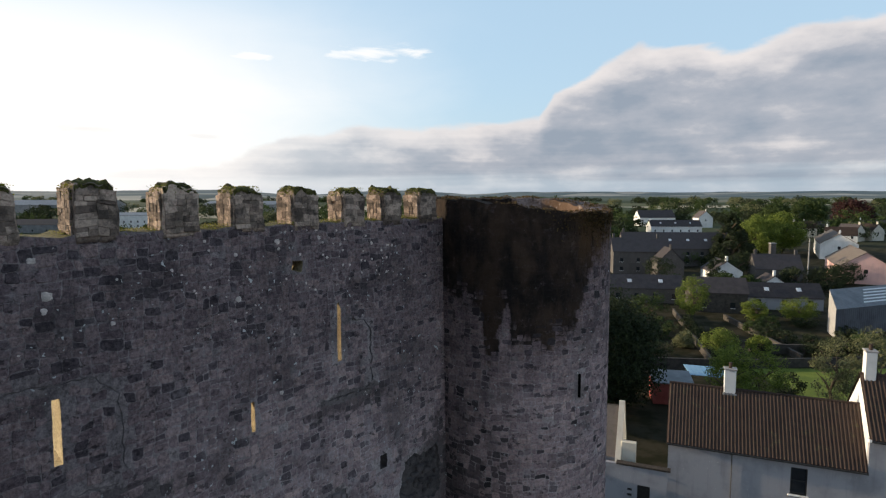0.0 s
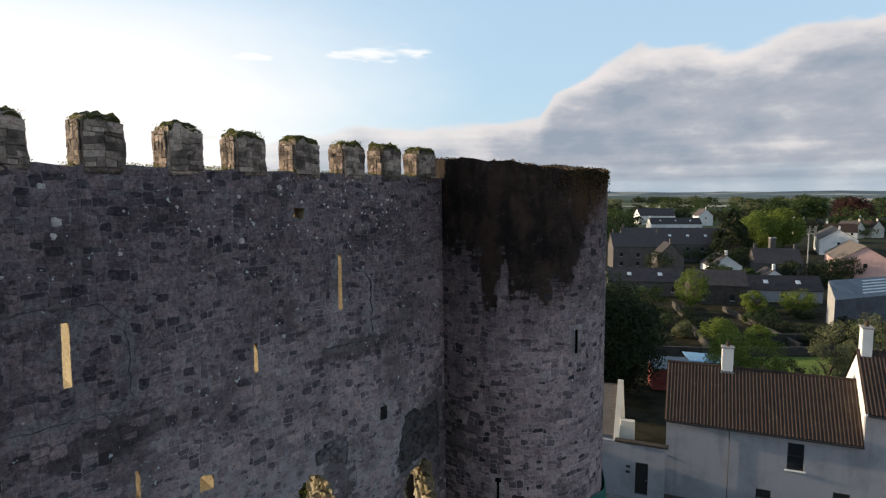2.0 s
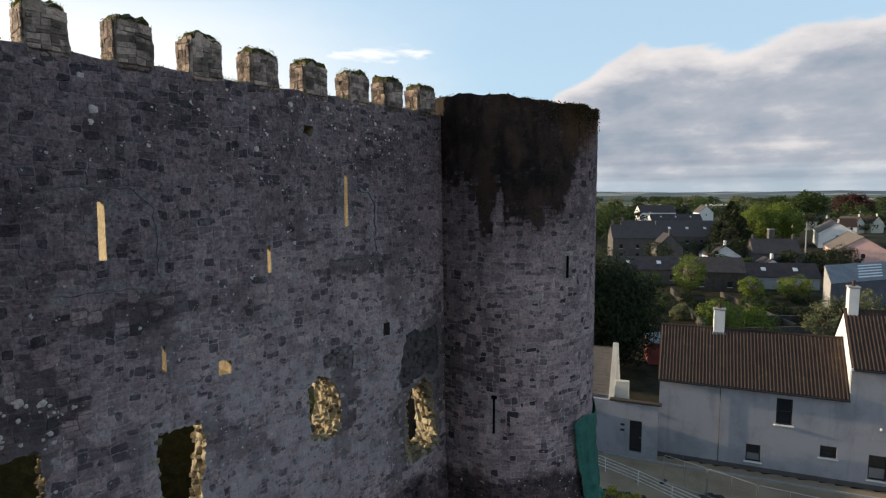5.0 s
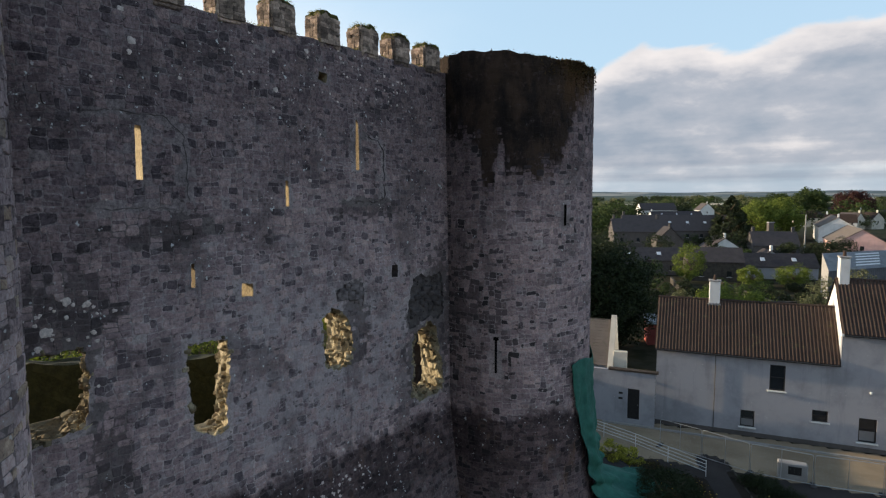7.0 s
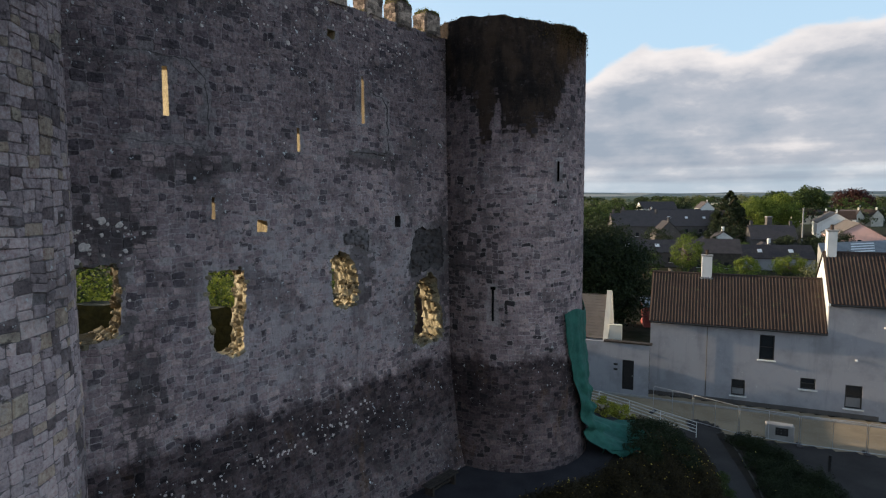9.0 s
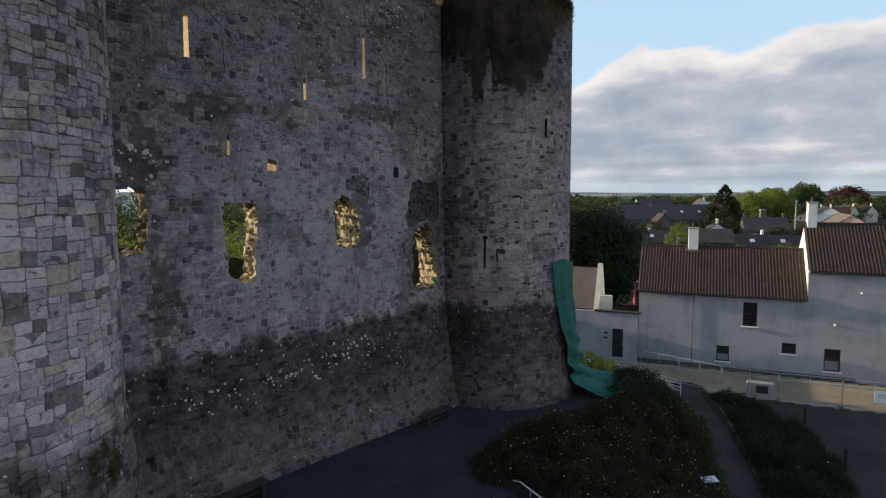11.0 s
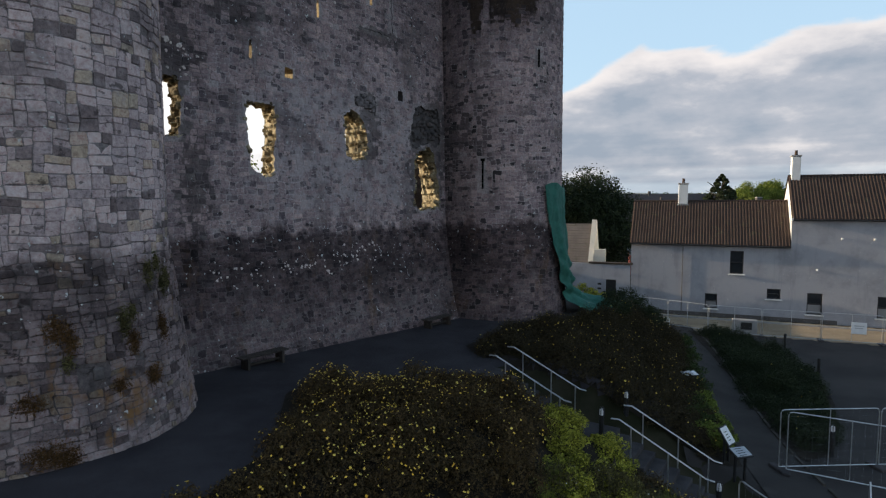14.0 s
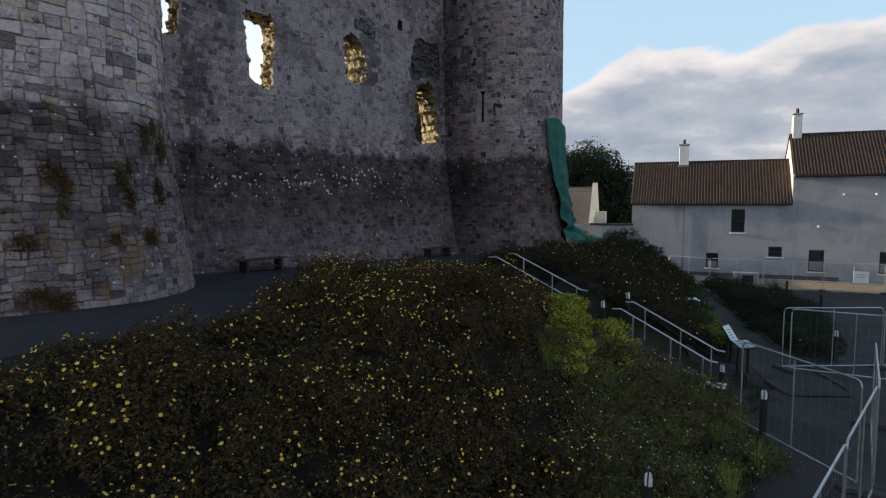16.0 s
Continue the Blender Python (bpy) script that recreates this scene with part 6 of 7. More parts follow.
def build_warehouse():
    h = thing("warehouse", "grey sheet-metal warehouse with rooflights in a shallow roof", "warehouse")
    base, eave, ridge = -3.45, 1.35, 3.75
    f0, r0 = Vector((63.4, 93.3, 0)), Vector((65.1, 97.8, 0))
    along = Vector((11.34, 4.42, 0)).normalized()
    w = 22.0
    back = r0 - f0
    up = Vector((0, 0, 1))

    def strip(name, p, q, z0, z1, step, mat, amp=0.05, label=""):
        """A corrugated sheet from the line at p up to the line at q."""
        n = int(w / step)
        verts = []
        for i in range(n + 1):
            o = along * (w * i / n) + (Vector((along.y, -along.x, 0)) if p == q else up) * (amp * (i % 2))
            verts += [p + o + up * z0, q + o + up * z1]
        return part(name, mesh_of(name, verts, [(2 * i, 2 * i + 2, 2 * i + 3, 2 * i + 1) for i in range(n)], mat), h, label)

    over = back * -0.06
    strip("wall", f0, f0, base, eave, 0.25, CLADDING)
    strip("wall", r0, r0, base, ridge, 0.25, CLADDING)
    roof = strip("roof", f0 + over, r0, eave - 0.1, ridge, 0.14, SHEET_METAL)
    for i, o in enumerate((0.0, w)):
        bm = bmesh.new()
        e = along * (0.02 if i == 0 else -0.02)
        for k in (0.0, 0.18):
            bm.faces.new([bm.verts.new(f0 + along * o + e + (along * k if i == 0 else -along * k) + back * t + up * zz) for t, zz in ((0, base), (1, base), (1, ridge - 0.03), (0, eave - 0.03))])
        part("gable", (bm, CONCRETE), h)
    for i in range(5):
        t = 0.14 + 0.16 * i
        bm = bmesh.new()
        lift = up * 0.09
        a0, a1 = 7.0 + 0.25 * i, 13.2 + 0.25 * i
        quad = [f0 + along * x + back * tt + up * (eave + (ridge - eave) * tt) + lift for x, tt in ((a0, t), (a1, t), (a1, t + 0.06), (a0, t + 0.06))]
        lo = [bm.verts.new(p) for p in quad]
        hi = [bm.verts.new(p + up * 0.04) for p in quad]
        bm.faces.new(hi)
        for j in range(4):
            bm.faces.new((lo[j], lo[(j + 1) % 4], hi[(j + 1) % 4], hi[j]))
        part("rooflight", (bm, WHITE_PLASTIC), roof)


build_warehouse()


def build_garden():
    # boundary walls between the gardens
    for (x0, y0), (x1, y1), hh in (((36, 76), (45.0, 113.0), 1.0), ((50.0, 80.0), (52.5, 108.0), 0.9), ((45.0, 84.5), (72, 82.5), 1.3), ((36, 76.5), (60, 78.5), 1.1), ((20, 78), (36, 76), 1.4)):
        w = thing("garden_wall", "old grey rendered garden wall", "wall")
        ln = math.hypot(x1 - x0, y1 - y0)
        m = Matrix.Translation((x0, y0, -3.5)) @ Matrix.Rotation(math.atan2(y1 - y0, x1 - x0), 4, "Z")
        part("body", (bm_box(ln, 0.35, hh, (ln / 2, 0, hh / 2), 0.02), OLD_WALL), w, m=m)
        part("coping", (bm_box(ln, 0.4, 0.1, (ln / 2, 0, hh + 0.05), 0.03), OLD_WALL), w, m=m)
    for x0, y0, x1, y1, nm in ((41.0, 62.0, 62.0, 76.5, "sunlit back lawn behind the houses"),):
        bm = bmesh.new()
        nx = 24
        vs = [[bm.verts.new((x0 + (x1 - x0) * i / nx, y0 + (y1 - y0) * j / nx, -3.42 + 0.05 * noise.noise(Vector((i, j, 0))))) for i in range(nx + 1)] for j in range(nx + 1)]
        for j in range(nx):
            for i in range(nx):
                bm.faces.new((vs[j][i], vs[j][i + 1], vs[j + 1][i + 1], vs[j + 1][i]))
        tagged(part("lawn", (bm, LAWN)), nm, "lawn", kind="structure")
    s = thing("shed", "red timber shed with a pale blue lean-to roof", "shed", Matrix.Translation((25.6, 64.5, -3.45)) @ Matrix.Rotation(radians(-12), 4, "Z"))
    part("wall", (bm_box(4.0, 3.2, 2.7, (0, 0, 1.35), 0.03), RED_PAINT), s)
    part("roof", (bm_box(4.4, 3.6, 0.12, (0, 0, 2.85), 0.02), SHEET_METAL), s, m=Matrix.Rotation(radians(8), 4, "X"))
    part("window", (bm_box(1.1, 0.06, 1.3, (1.0, -1.62, 1.4)), SHEET_BLUE), s)
    for i in range(9):
        part("roof_sheet", (bm_box(0.58, 4.2, 0.05, (2.6 + i * 0.6, 3.2, 2.75 - 0.02 * i), 0.01), SHEET_BLUE), s)
    part("lean_to_post", (bm_box(0.15, 0.15, 2.7, (7.6, 1.3, 1.35)), DARK_WOOD), s)
    t = thing("tarpaulin_heap", "bright blue tarpaulin thrown over a low heap", "tarpaulin", Matrix.Translation((19.0, 65.5, -3.45)))
    bm = bmesh.new()
    bmesh.ops.create_icosphere(bm, subdivisions=3, radius=1.0)
    for v in bm.verts:
        v.co = Vector((v.co.x * 1.3, v.co.y * 1.0, max(0, v.co.z) * 1.6)) + noise.noise_vector(v.co * 2) * 0.25
    part("cover", (bm, BLUE_PAINT), t)
    p = thing("utility_pole", "weathered timber pole with a crossarm", "pole", Matrix.Translation((89.0, 142.0, -3.45)))
    part("pole", (bm_tube([(0, 0, 0), (0, 0, 12.5)], 0.2, 8, taper=0.7), CONCRETE), p)
    part("crossarm", (bm_box(1.8, 0.12, 0.14, (0, 0, 11.6)), DARK_WOOD), p)
    c = thing("chimney_block", "tall rendered chimney stack rising among roofs", "chimney", Matrix.Translation((93.0, 165.0, -3.45)))
    part("stack", (bm_box(1.5, 1.2, 9.4, (0, 0, 4.7), 0.05), RENDER_GREY), c)
    part("cap", (bm_box(1.7, 1.4, 0.25, (0, 0, 9.5), 0.05), CONCRETE), c)


build_garden()


# ---- trees ----
def crown_points(g, n, clumps, w, h, z0, shape="round"):
    """Leaf places in clumps over a crown of width w and height h that starts at z0."""
    pts, nrm = [], []
    per = n // clumps
    for i in range(clumps):
        d = g.normal(0, 1, 3)
        d /= np.linalg.norm(d)
        rr = g.uniform(0.45, 0.98) ** 0.6
        t = (d[2] * rr + 1) / 2
        if shape == "cone":
            t = g.uniform(0, 1) ** 1.4
            a = g.uniform(0, math.tau)
            rad = (1 - t) ** 0.8 * w / 2 * g.uniform(0.7, 1.0)
            c = np.array([rad * math.cos(a), rad * math.sin(a), z0 + t * h])
            d = np.array([math.cos(a), math.sin(a), 0.4])
            cr = 0.13 * w * (1.15 - t)
        else:
            c = np.array([d[0] * rr * w / 2, d[1] * rr * w / 2, z0 + t * h])
            cr = w * g.uniform(0.10, 0.19)
        q = g.normal(0, 1, (per, 3))
        q /= np.linalg.norm(q, axis=1)[:, None]
        rad = cr * g.uniform(0.35, 1.1, per) ** 0.6
        pts.append(c + q * rad[:, None] * np.array([1, 1, 0.75]))
        nrm.append(q * 0.8 + d * 0.6 + np.array([0, 0, 0.3]))
    return np.concatenate(pts), np.concatenate(nrm)


def build_tree(x, y, w, h, mat, label, seed, leaves=5000, size=0.3, clumps=60, shape="round", trunk=0.28, z=None, name="tree", category="tree"):
    g = np.random.default_rng(seed)
    z = ground_z(x, y) - 0.05 if z is None else z
    t = thing(name, label, category, Matrix.Translation((x, y, z)), "trees" if name == "tree" else "garden bushes")
    top = h * (0.8 if shape == "cone" else 0.6)
    tr = w * 0.035 + 0.05
    bend = [Vector((0.05 * w * math.sin(i * 1.3 + seed), 0.05 * w * math.cos(i * 1.7 + seed), top * i / 5)) * (1 if i else 0) for i in range(6)]
    tk = part("trunk", (bm_tube(bend, tr, 8, taper=0.35), BARK), t)
    for i in range(7 if w > 3 else 4):
        bm = bmesh.new()
        a = i * 2.4 + seed
        b0 = bend[2 + i % 3]
        tip = Vector((math.cos(a) * w * 0.36, math.sin(a) * w * 0.36, b0.z + h * 0.22))
        bm_tube([b0, (b0 + tip) / 2 + Vector((0, 0, h * 0.03)), tip], tr * 0.45, 5, bm, taper=0.3)
        part("limb", (bm, BARK), t)
    pts, nrm = crown_points(g, leaves, clumps, w, h * (1 - trunk), h * trunk, shape)
    part("crown", leaves_mesh("crown", pts, nrm, size, mat, g), t)
    return t


build_tree(17.6, 63.0, 12.0, 12.7, LEAF_DARK, "big dark broadleaf tree behind the low cottage", 1, 42000, 0.32, 260, trunk=0.04)
build_tree(10.5, 60.0, 11.0, 13.0, LEAF_DARK, "big dark broadleaf tree behind the castle", 2, 20000, 0.36, 160, trunk=0.06)
build_tree(45.5, 106.0, 5.4, 8.6, LEAF_LIME, "slim light-green garden tree", 3, 4500, 0.28, 60, trunk=0.15)
build_tree(38.5, 108.0, 6.0, 5.0, LEAF_MID, "green garden tree by a wall", 4, 3000, 0.28, 40, trunk=0.1)
build_tree(91.8, 186.0, 17.0, 17.0, LEAF_DARK, "broad dark conifer rising over the roofs", 5, 18000, 0.65, 170, "cone", trunk=0.05)
build_tree(120.0, 222.0, 15.0, 15.0, LEAF_LIME, "large pale willow above the roofs", 6, 14000, 0.6, 120, trunk=0.05)
build_tree(132.0, 228.0, 15.0, 16.0, LEAF_LIME, "large pale willow above the roofs", 7, 14000, 0.6, 120, trunk=0.05)
build_tree(217.2, 350.0, 19.0, 22.0, LEAF_MID, "tall green park tree", 8, 9000, 1.1, 90, trunk=0.12)
build_tree(195.2, 345.0, 16.0, 18.0, LEAF_MID, "tall green park tree", 18, 8000, 1.1, 80, trunk=0.12)
build_tree(264.6, 380.0, 22.0, 19.5, LEAF_COPPER, "copper beech with dark purple leaves", 9, 11000, 1.15, 110, trunk=0.06)
build_tree(57.4, 106.5, 4.4, 4.0, LEAF_LIME, "yellow-green fruit bush by a wall", 10, 5000, 0.22, 60, trunk=0.08, name="bush", category="bush")
build_tree(65.1, 106.0, 5.8, 4.4, LEAF_LIME, "yellow-green fruit bush by a wall", 11, 6500, 0.22, 70, trunk=0.08, name="bush", category="bush")
build_tree(28.6, 57.0, 4.6, 8.8, LEAF_LIME, "bright green garden bush behind the roof", 12, 6500, 0.18, 70, trunk=0.06, name="bush", category="bush")
build_tree(32.6, 58.5, 4.8, 8.4, LEAF_LIME, "bright green garden bush behind the roof", 13, 6500, 0.18, 70, trunk=0.06, name="bush", category="bush")
build_tree(30.4, 60.5, 4.2, 7.6, LEAF_LIME, "bright green garden bush behind the roof", 14, 5500, 0.2, 60, trunk=0.06, name="bush", category="bush")
build_tree(42.0, 61.5, 4.5, 8.4, LEAF_PALE, "loose pale hedge bush beside the lawn", 15, 5500, 0.2, 60, trunk=0.06, name="bush", category="bush")
build_tree(46.0, 61.0, 5.0, 9.0, LEAF_PALE, "loose pale hedge bush beside the lawn", 16, 5500, 0.2, 60, trunk=0.06, name="bush", category="bush")
build_tree(39.9, 83.0, 5.0, 3.8, LEAF_LIME, "bright green garden bush behind a wall", 19, 4500, 0.22, 50, trunk=0.05, name="bush", category="bush")
build_tree(46.0, 83.6, 3.6, 2.6, LEAF_LIME, "bright green garden bush behind a wall", 20, 3500, 0.22, 40, trunk=0.05, name="bush", category="bush")
build_tree(36.6, 87.5, 3.4, 2.6, LEAF_PALE, "straw-coloured garden bush by a wall", 29, 3500, 0.22, 40, trunk=0.05, name="bush", category="bush")
build_tree(38.6, 64.0, 3.6, 3.4, LEAF_DARK, "low dark shrub on the lawn", 17, 2500, 0.2, 40, trunk=0.05, name="bush", category="bush")
for i, (x, y) in enumerate(((86.0, 141.0), (92.0, 139.0), (98.0, 146.0), (104.0, 150.0))):
    build_tree(x, y, 8.0, 5.8, LEAF_DARK, "dark clipped hedge tree", 30 + i, 2600, 0.4, 40, trunk=0.05)
# hedges and low trees scattered through the gardens
scatter = np.random.default_rng(44)
for i in range(26):
    x, y = scatter.uniform(22, 66), scatter.uniform(74, 104)
    if abs(x - 45.5) < 3 and y > 88 or (41 < x < 62 and y < 77.5):
        continue
    build_tree(x, y, scatter.uniform(2.5, 5.0), scatter.uniform(1.6, 3.8), (LEAF_DARK, LEAF_MID, LEAF_DARK)[i % 3], "dark garden shrub between the old walls", 200 + i, 1400, 0.26, 26, trunk=0.05, name="bush", category="bush")
for i in range(16):
    x, y = scatter.uniform(50, 98), scatter.uniform(128, 215)
    build_tree(x, y, scatter.uniform(5, 9), scatter.uniform(4, 8), (LEAF_DARK, LEAF_MID)[i % 2], "broad garden tree among the slate roofs", 240 + i, 1800, 0.42, 30, trunk=0.08)
# trees beyond the castle, seen through its windows
for i, (x, y, w, h) in enumerate(((-11.5, 25.0, 6.5, 9.4), (-16.0, 21.5, 6.5, 9.2), (-19.5, 26.0, 7.0, 9.0), (-7.0, 28.0, 6.0, 8.8), (-22.5, 19.0, 6.5, 8.6), (-14.5, 29.5, 7.0, 9.4))):
    build_tree(x, y, w, h, LEAF_LIME, "dense leafy tree close behind the castle", 280 + i, 6500, 0.2, 90, trunk=0.03, z=-0.6)
# farther trees, placed so that their shadows cover the yard
for i, (x, y, w, h, mt) in enumerate(((-20.0, 35.5, 8.5, 10.5, LEAF_MID), (-25.5, 41.0, 9.5, 11.5, LEAF_MID), (-21.0, 41.5, 7.5, 10.8, LEAF_DARK), (-30.0, 33.5, 8.0, 9.5, LEAF_MID), (-33.0, 43.0, 8.5, 11.0, LEAF_MID), (-17.5, 28.0, 5.5, 5.6, LEAF_LIME), (-24.0, 26.0, 5.5, 5.6, LEAF_LIME), (-14.0, 40.0, 7.0, 8.0, LEAF_MID))):
    build_tree(x, y, w, h, mt, "leafy tree in the grounds behind the castle", 50 + i, 5000, 0.26, 70, trunk=0.06, z=-0.9)


def far_woods():
    """Distant hedges and trees of the plain, too many to count."""
    g = np.random.default_rng(5)
    groups = {"mid": [], "dark": [], "lime": []}
    for i in range(620):
        d = 230 * (9.5 ** g.uniform(0, 1))
        a = radians(g.uniform(-44, 44))
        x, y = d * math.sin(a), d * math.cos(a)
        deg = math.degrees(a)
        if (d < 440 and 18.0 < deg < 26.5) or (d < 300 and 15 < deg < 42 and g.random() < 0.6) or (d < 360 and 30 < deg < 38) or (d < 365 and -36 < deg < -24):
            continue
        w = g.uniform(9, 20) * (1 + d / 1500)
        h = g.uniform(6, 12.5) * (1 + d / 5000)
        groups["dark" if g.random() < 0.4 else "lime" if g.random() < 0.22 else "mid"].append((x, y, w, h, d))
    for key, mat in (("mid", LEAF_MID), ("dark", LEAF_DARK), ("lime", LEAF_PALE)):
        P, N, S = [], [], []
        for x, y, w, h, d in groups[key]:
            n = 950 if d < 600 else 380
            p, q = crown_points(g, n, 19, w, h, 0.5)
            z = ground_z(x, y)
            P.append(p + np.array([x, y, z]))
            N.append(q)
            S.append(np.full(len(p), 0.0017 * d + 0.55))
        me = leaves_mesh("far_trees", np.concatenate(P), np.concatenate(N), np.concatenate(S), mat, g)
        tagged(part("far_trees", me), "distant hedgerow and park trees across the plain", "woods", kind="stuff")


far_woods()


# ---- planting on the mound ----
def shrub_bed(poly, name, label, seed, spacing=0.80, leaves=1350, size=0.066, leaf=LEAF_SHRUB, flowers=20, petal=PETAL, height=(0.55, 0.95), skip=None, aspect=0.55):
    g = np.random.default_rng(seed)
    xs, ys = [p[0] for p in poly], [p[1] for p in poly]
    P, N, FP, FN = [], [], [], []
    y = min(ys)
    row = 0
    while y < max(ys):
        x = min(xs) + (row % 2) * spacing / 2
        while x < max(xs):
            cx, cy = x + g.uniform(-0.3, 0.3), y + g.uniform(-0.3, 0.3)
            x += spacing
            if not inside(cx, cy, poly) or on_stair(cx, cy, 1.2, 0.1, 0.4) or ramp_distance(cx, cy) < 1.3 or (skip and skip(cx, cy)):
                continue
            rim = min(math.hypot(q[0] - cx, q[1] - cy) for q in (closest(cx, cy, a, b) for a, b in zip(poly, poly[1:] + poly[:1])))
            if rim < 0.22:
                continue
            # taller clumps and hollows, low along the edge
            h = g.uniform(*height) * (0.72 + 0.28 * sstep(0.2, 1.2, rim)) * (0.9 + 0.7 * max(-0.4, noise.noise(Vector((cx * 0.75, cy * 0.75, seed + 3.0)))))
            r = g.uniform(0.55, 0.86)
            z = ground_z(cx, cy)
            n = int(leaves * (h / 0.8) * (r / 0.6) ** 2)
            d = g.normal(0, 1, (n, 3))
            d[:, 2] = np.abs(d[:, 2]) * 1.1
            d /= np.linalg.norm(d, axis=1)[:, None]
            rad = g.uniform(0.45, 1.12, n) ** 0.5 * (0.86 + 0.2 * np.sin(d[:, 0] * 7 + cx * 5) * np.cos(d[:, 1] * 7 + cy * 5))
            P.append(d * rad[:, None] * np.array([r, r, h]) + np.array([cx, cy, z]) + g.normal(0, 0.03, (n, 3)))
            N.append(d + np.array([0, 0, 0.4]))
            m = g.poisson(flowers * (0.35 + 1.3 * max(0.0, 0.5 + noise.noise(Vector((cx * 0.35, cy * 0.35, seed))))))
            if m:
                e = g.normal(0, 1, (m, 3))
                e[:, 2] = np.abs(e[:, 2]) + 0.25
                e /= np.linalg.norm(e, axis=1)[:, None]
                FP.append(e * np.array([r, r, h]) * 1.06 + np.array([cx, cy, z]))
                FN.append(e)
        y += spacing * 0.86
        row += 1
    ob = part(name, leaves_mesh(name, np.concatenate(P), np.concatenate(N), size, leaf, g, aspect=aspect))
    tagged(ob, label, "shrubs", kind="stuff")
    if FP:
        p, nn = np.concatenate(FP), np.concatenate(FN)
        V, F = [], []
        for c, d in zip(p, nn):
            d = Vector(d)
            a = d.orthogonal().normalized()
            b = d.cross(a)
            s = g.uniform(0.016, 0.040) * (0.6 if petal is PETAL_WHITE else 1.0)
            base = len(V)
            V.append(tuple(Vector(c)))
            for k in range(10):
                t = k * math.tau / 10
                rr = s if k % 2 == 0 else s * 0.7
                V.append(tuple(Vector(c) + (a * math.cos(t) + b * math.sin(t)) * rr + d * s * (0.7 if k % 2 == 0 else 0.5)))
            F += [(base, base + 1 + k, base + 1 + (k + 1) % 10) for k in range(10)]
        fo = part("blossoms", mesh_of("blossoms", V, F, petal), ob)
        tagged(fo, kind="stuff")
    return ob


def soil(poly, name):
    xs, ys = [p[0] for p in poly], [p[1] for p in poly]
    sheet(name, lambda x, y: inside(x, y, poly), 0.3, 0.05, SOIL, "dark soil of a planted bed on the mound", "flower bed", (min(xs) - 0.15, min(ys) - 0.15, max(xs), max(ys)), 0.0, poly)


for poly, nm in ((BED_FRONT, "bed_front"), (BED_BACK, "bed_back"), (BED_SIDE, "bed_side")):
    soil(poly, nm)
LIME_BUSHES = [(3.55, 7.6), (3.45, 6.9), (3.3, 6.2), (3.2, 5.5), (3.1, 4.8), (3.0, 4.1), (2.9, 3.4), (4.6, 6.2), (4.5, 5.5), (4.4, 4.8), (4.3, 4.1)]


def wild(x, y):
    return (x > 2.6 and y < 4.8) or any(math.hypot(x - a, y - b) < 0.75 for a, b in LIME_BUSHES)


shrub_bed(BED_FRONT, "flowering_shrubs", "low dark-green shrubs full of yellow flowers", 21, skip=wild)
shrub_bed(BED_BACK, "flowering_shrubs", "shrubs with scattered yellow flowers on the bank, leaves darkened for shade", 22, leaf=LEAF_SHRUB_SHADED, flowers=5, height=(0.55, 1.05), skip=lambda x, y: math.hypot(x - 7.6, y - 22.2) < 2.3)
shrub_bed(BED_SIDE, "bank_shrubs", "dense dark-green ground cover on the lower bank", 23, leaf=LEAF_DARK, flowers=0.3, height=(0.65, 1.25))
shrub_bed([(2.4, 5.0), (7.0, 5.3), (7.1, 2.4), (5.6, 0.4), (3.6, -3.2), (1.8, -2.0)], "wild_plants", "straggling green plants with small white flowers", 24, spacing=0.6, leaves=1000, leaf=LEAF_WILD, flowers=9, petal=PETAL_WHITE, height=(0.4, 1.0), size=0.11, aspect=0.22)
for i, (x, y) in enumerate(LIME_BUSHES):
    build_tree(x, y, 1.15 + 0.1 * (i % 3), 0.34 + 0.07 * (i % 4), LEAF_BRIGHT, "bright lime-green leafy bush beside the steps", 70 + i, 2600, 0.075, 30, trunk=0.04, name="bush", category="bush")
# tufts of tall grass among the wild plants
def grass_tuft(x, y, seed, h=0.75):
    g = np.random.default_rng(seed)
    z = ground_z(x, y)
    V, F = [], []
    for i in range(90):
        a, lean = g.uniform(0, math.tau), g.uniform(0.05, 0.38)
        r0, hh, w = g.uniform(0, 0.14), h * g.uniform(0.5, 1.1), g.uniform(0.006, 0.012)
        d, sd = Vector((math.cos(a), math.sin(a), 0)), Vector((-math.sin(a), math.cos(a), 0))
        base = len(V)
        for t in (0.0, 0.4, 0.75, 1.0):
            c = Vector((x, y, z)) + d * (r0 + lean * t * t) + Vector((0, 0, hh * (t - 0.18 * t * t)))
            V += [tuple(c - sd * w * (1 - t * 0.9)), tuple(c + sd * w * (1 - t * 0.9))]
        F += [(base + 2 * k, base + 2 * k + 1, base + 2 * k + 3, base + 2 * k + 2) for k in range(3)]
    ob = part("grass_tuft", mesh_of("grass_tuft", V, F, GRASS))
    tagged(ob, "tuft of tall green grass among the plants", "grass", "grass tufts", "stuff")


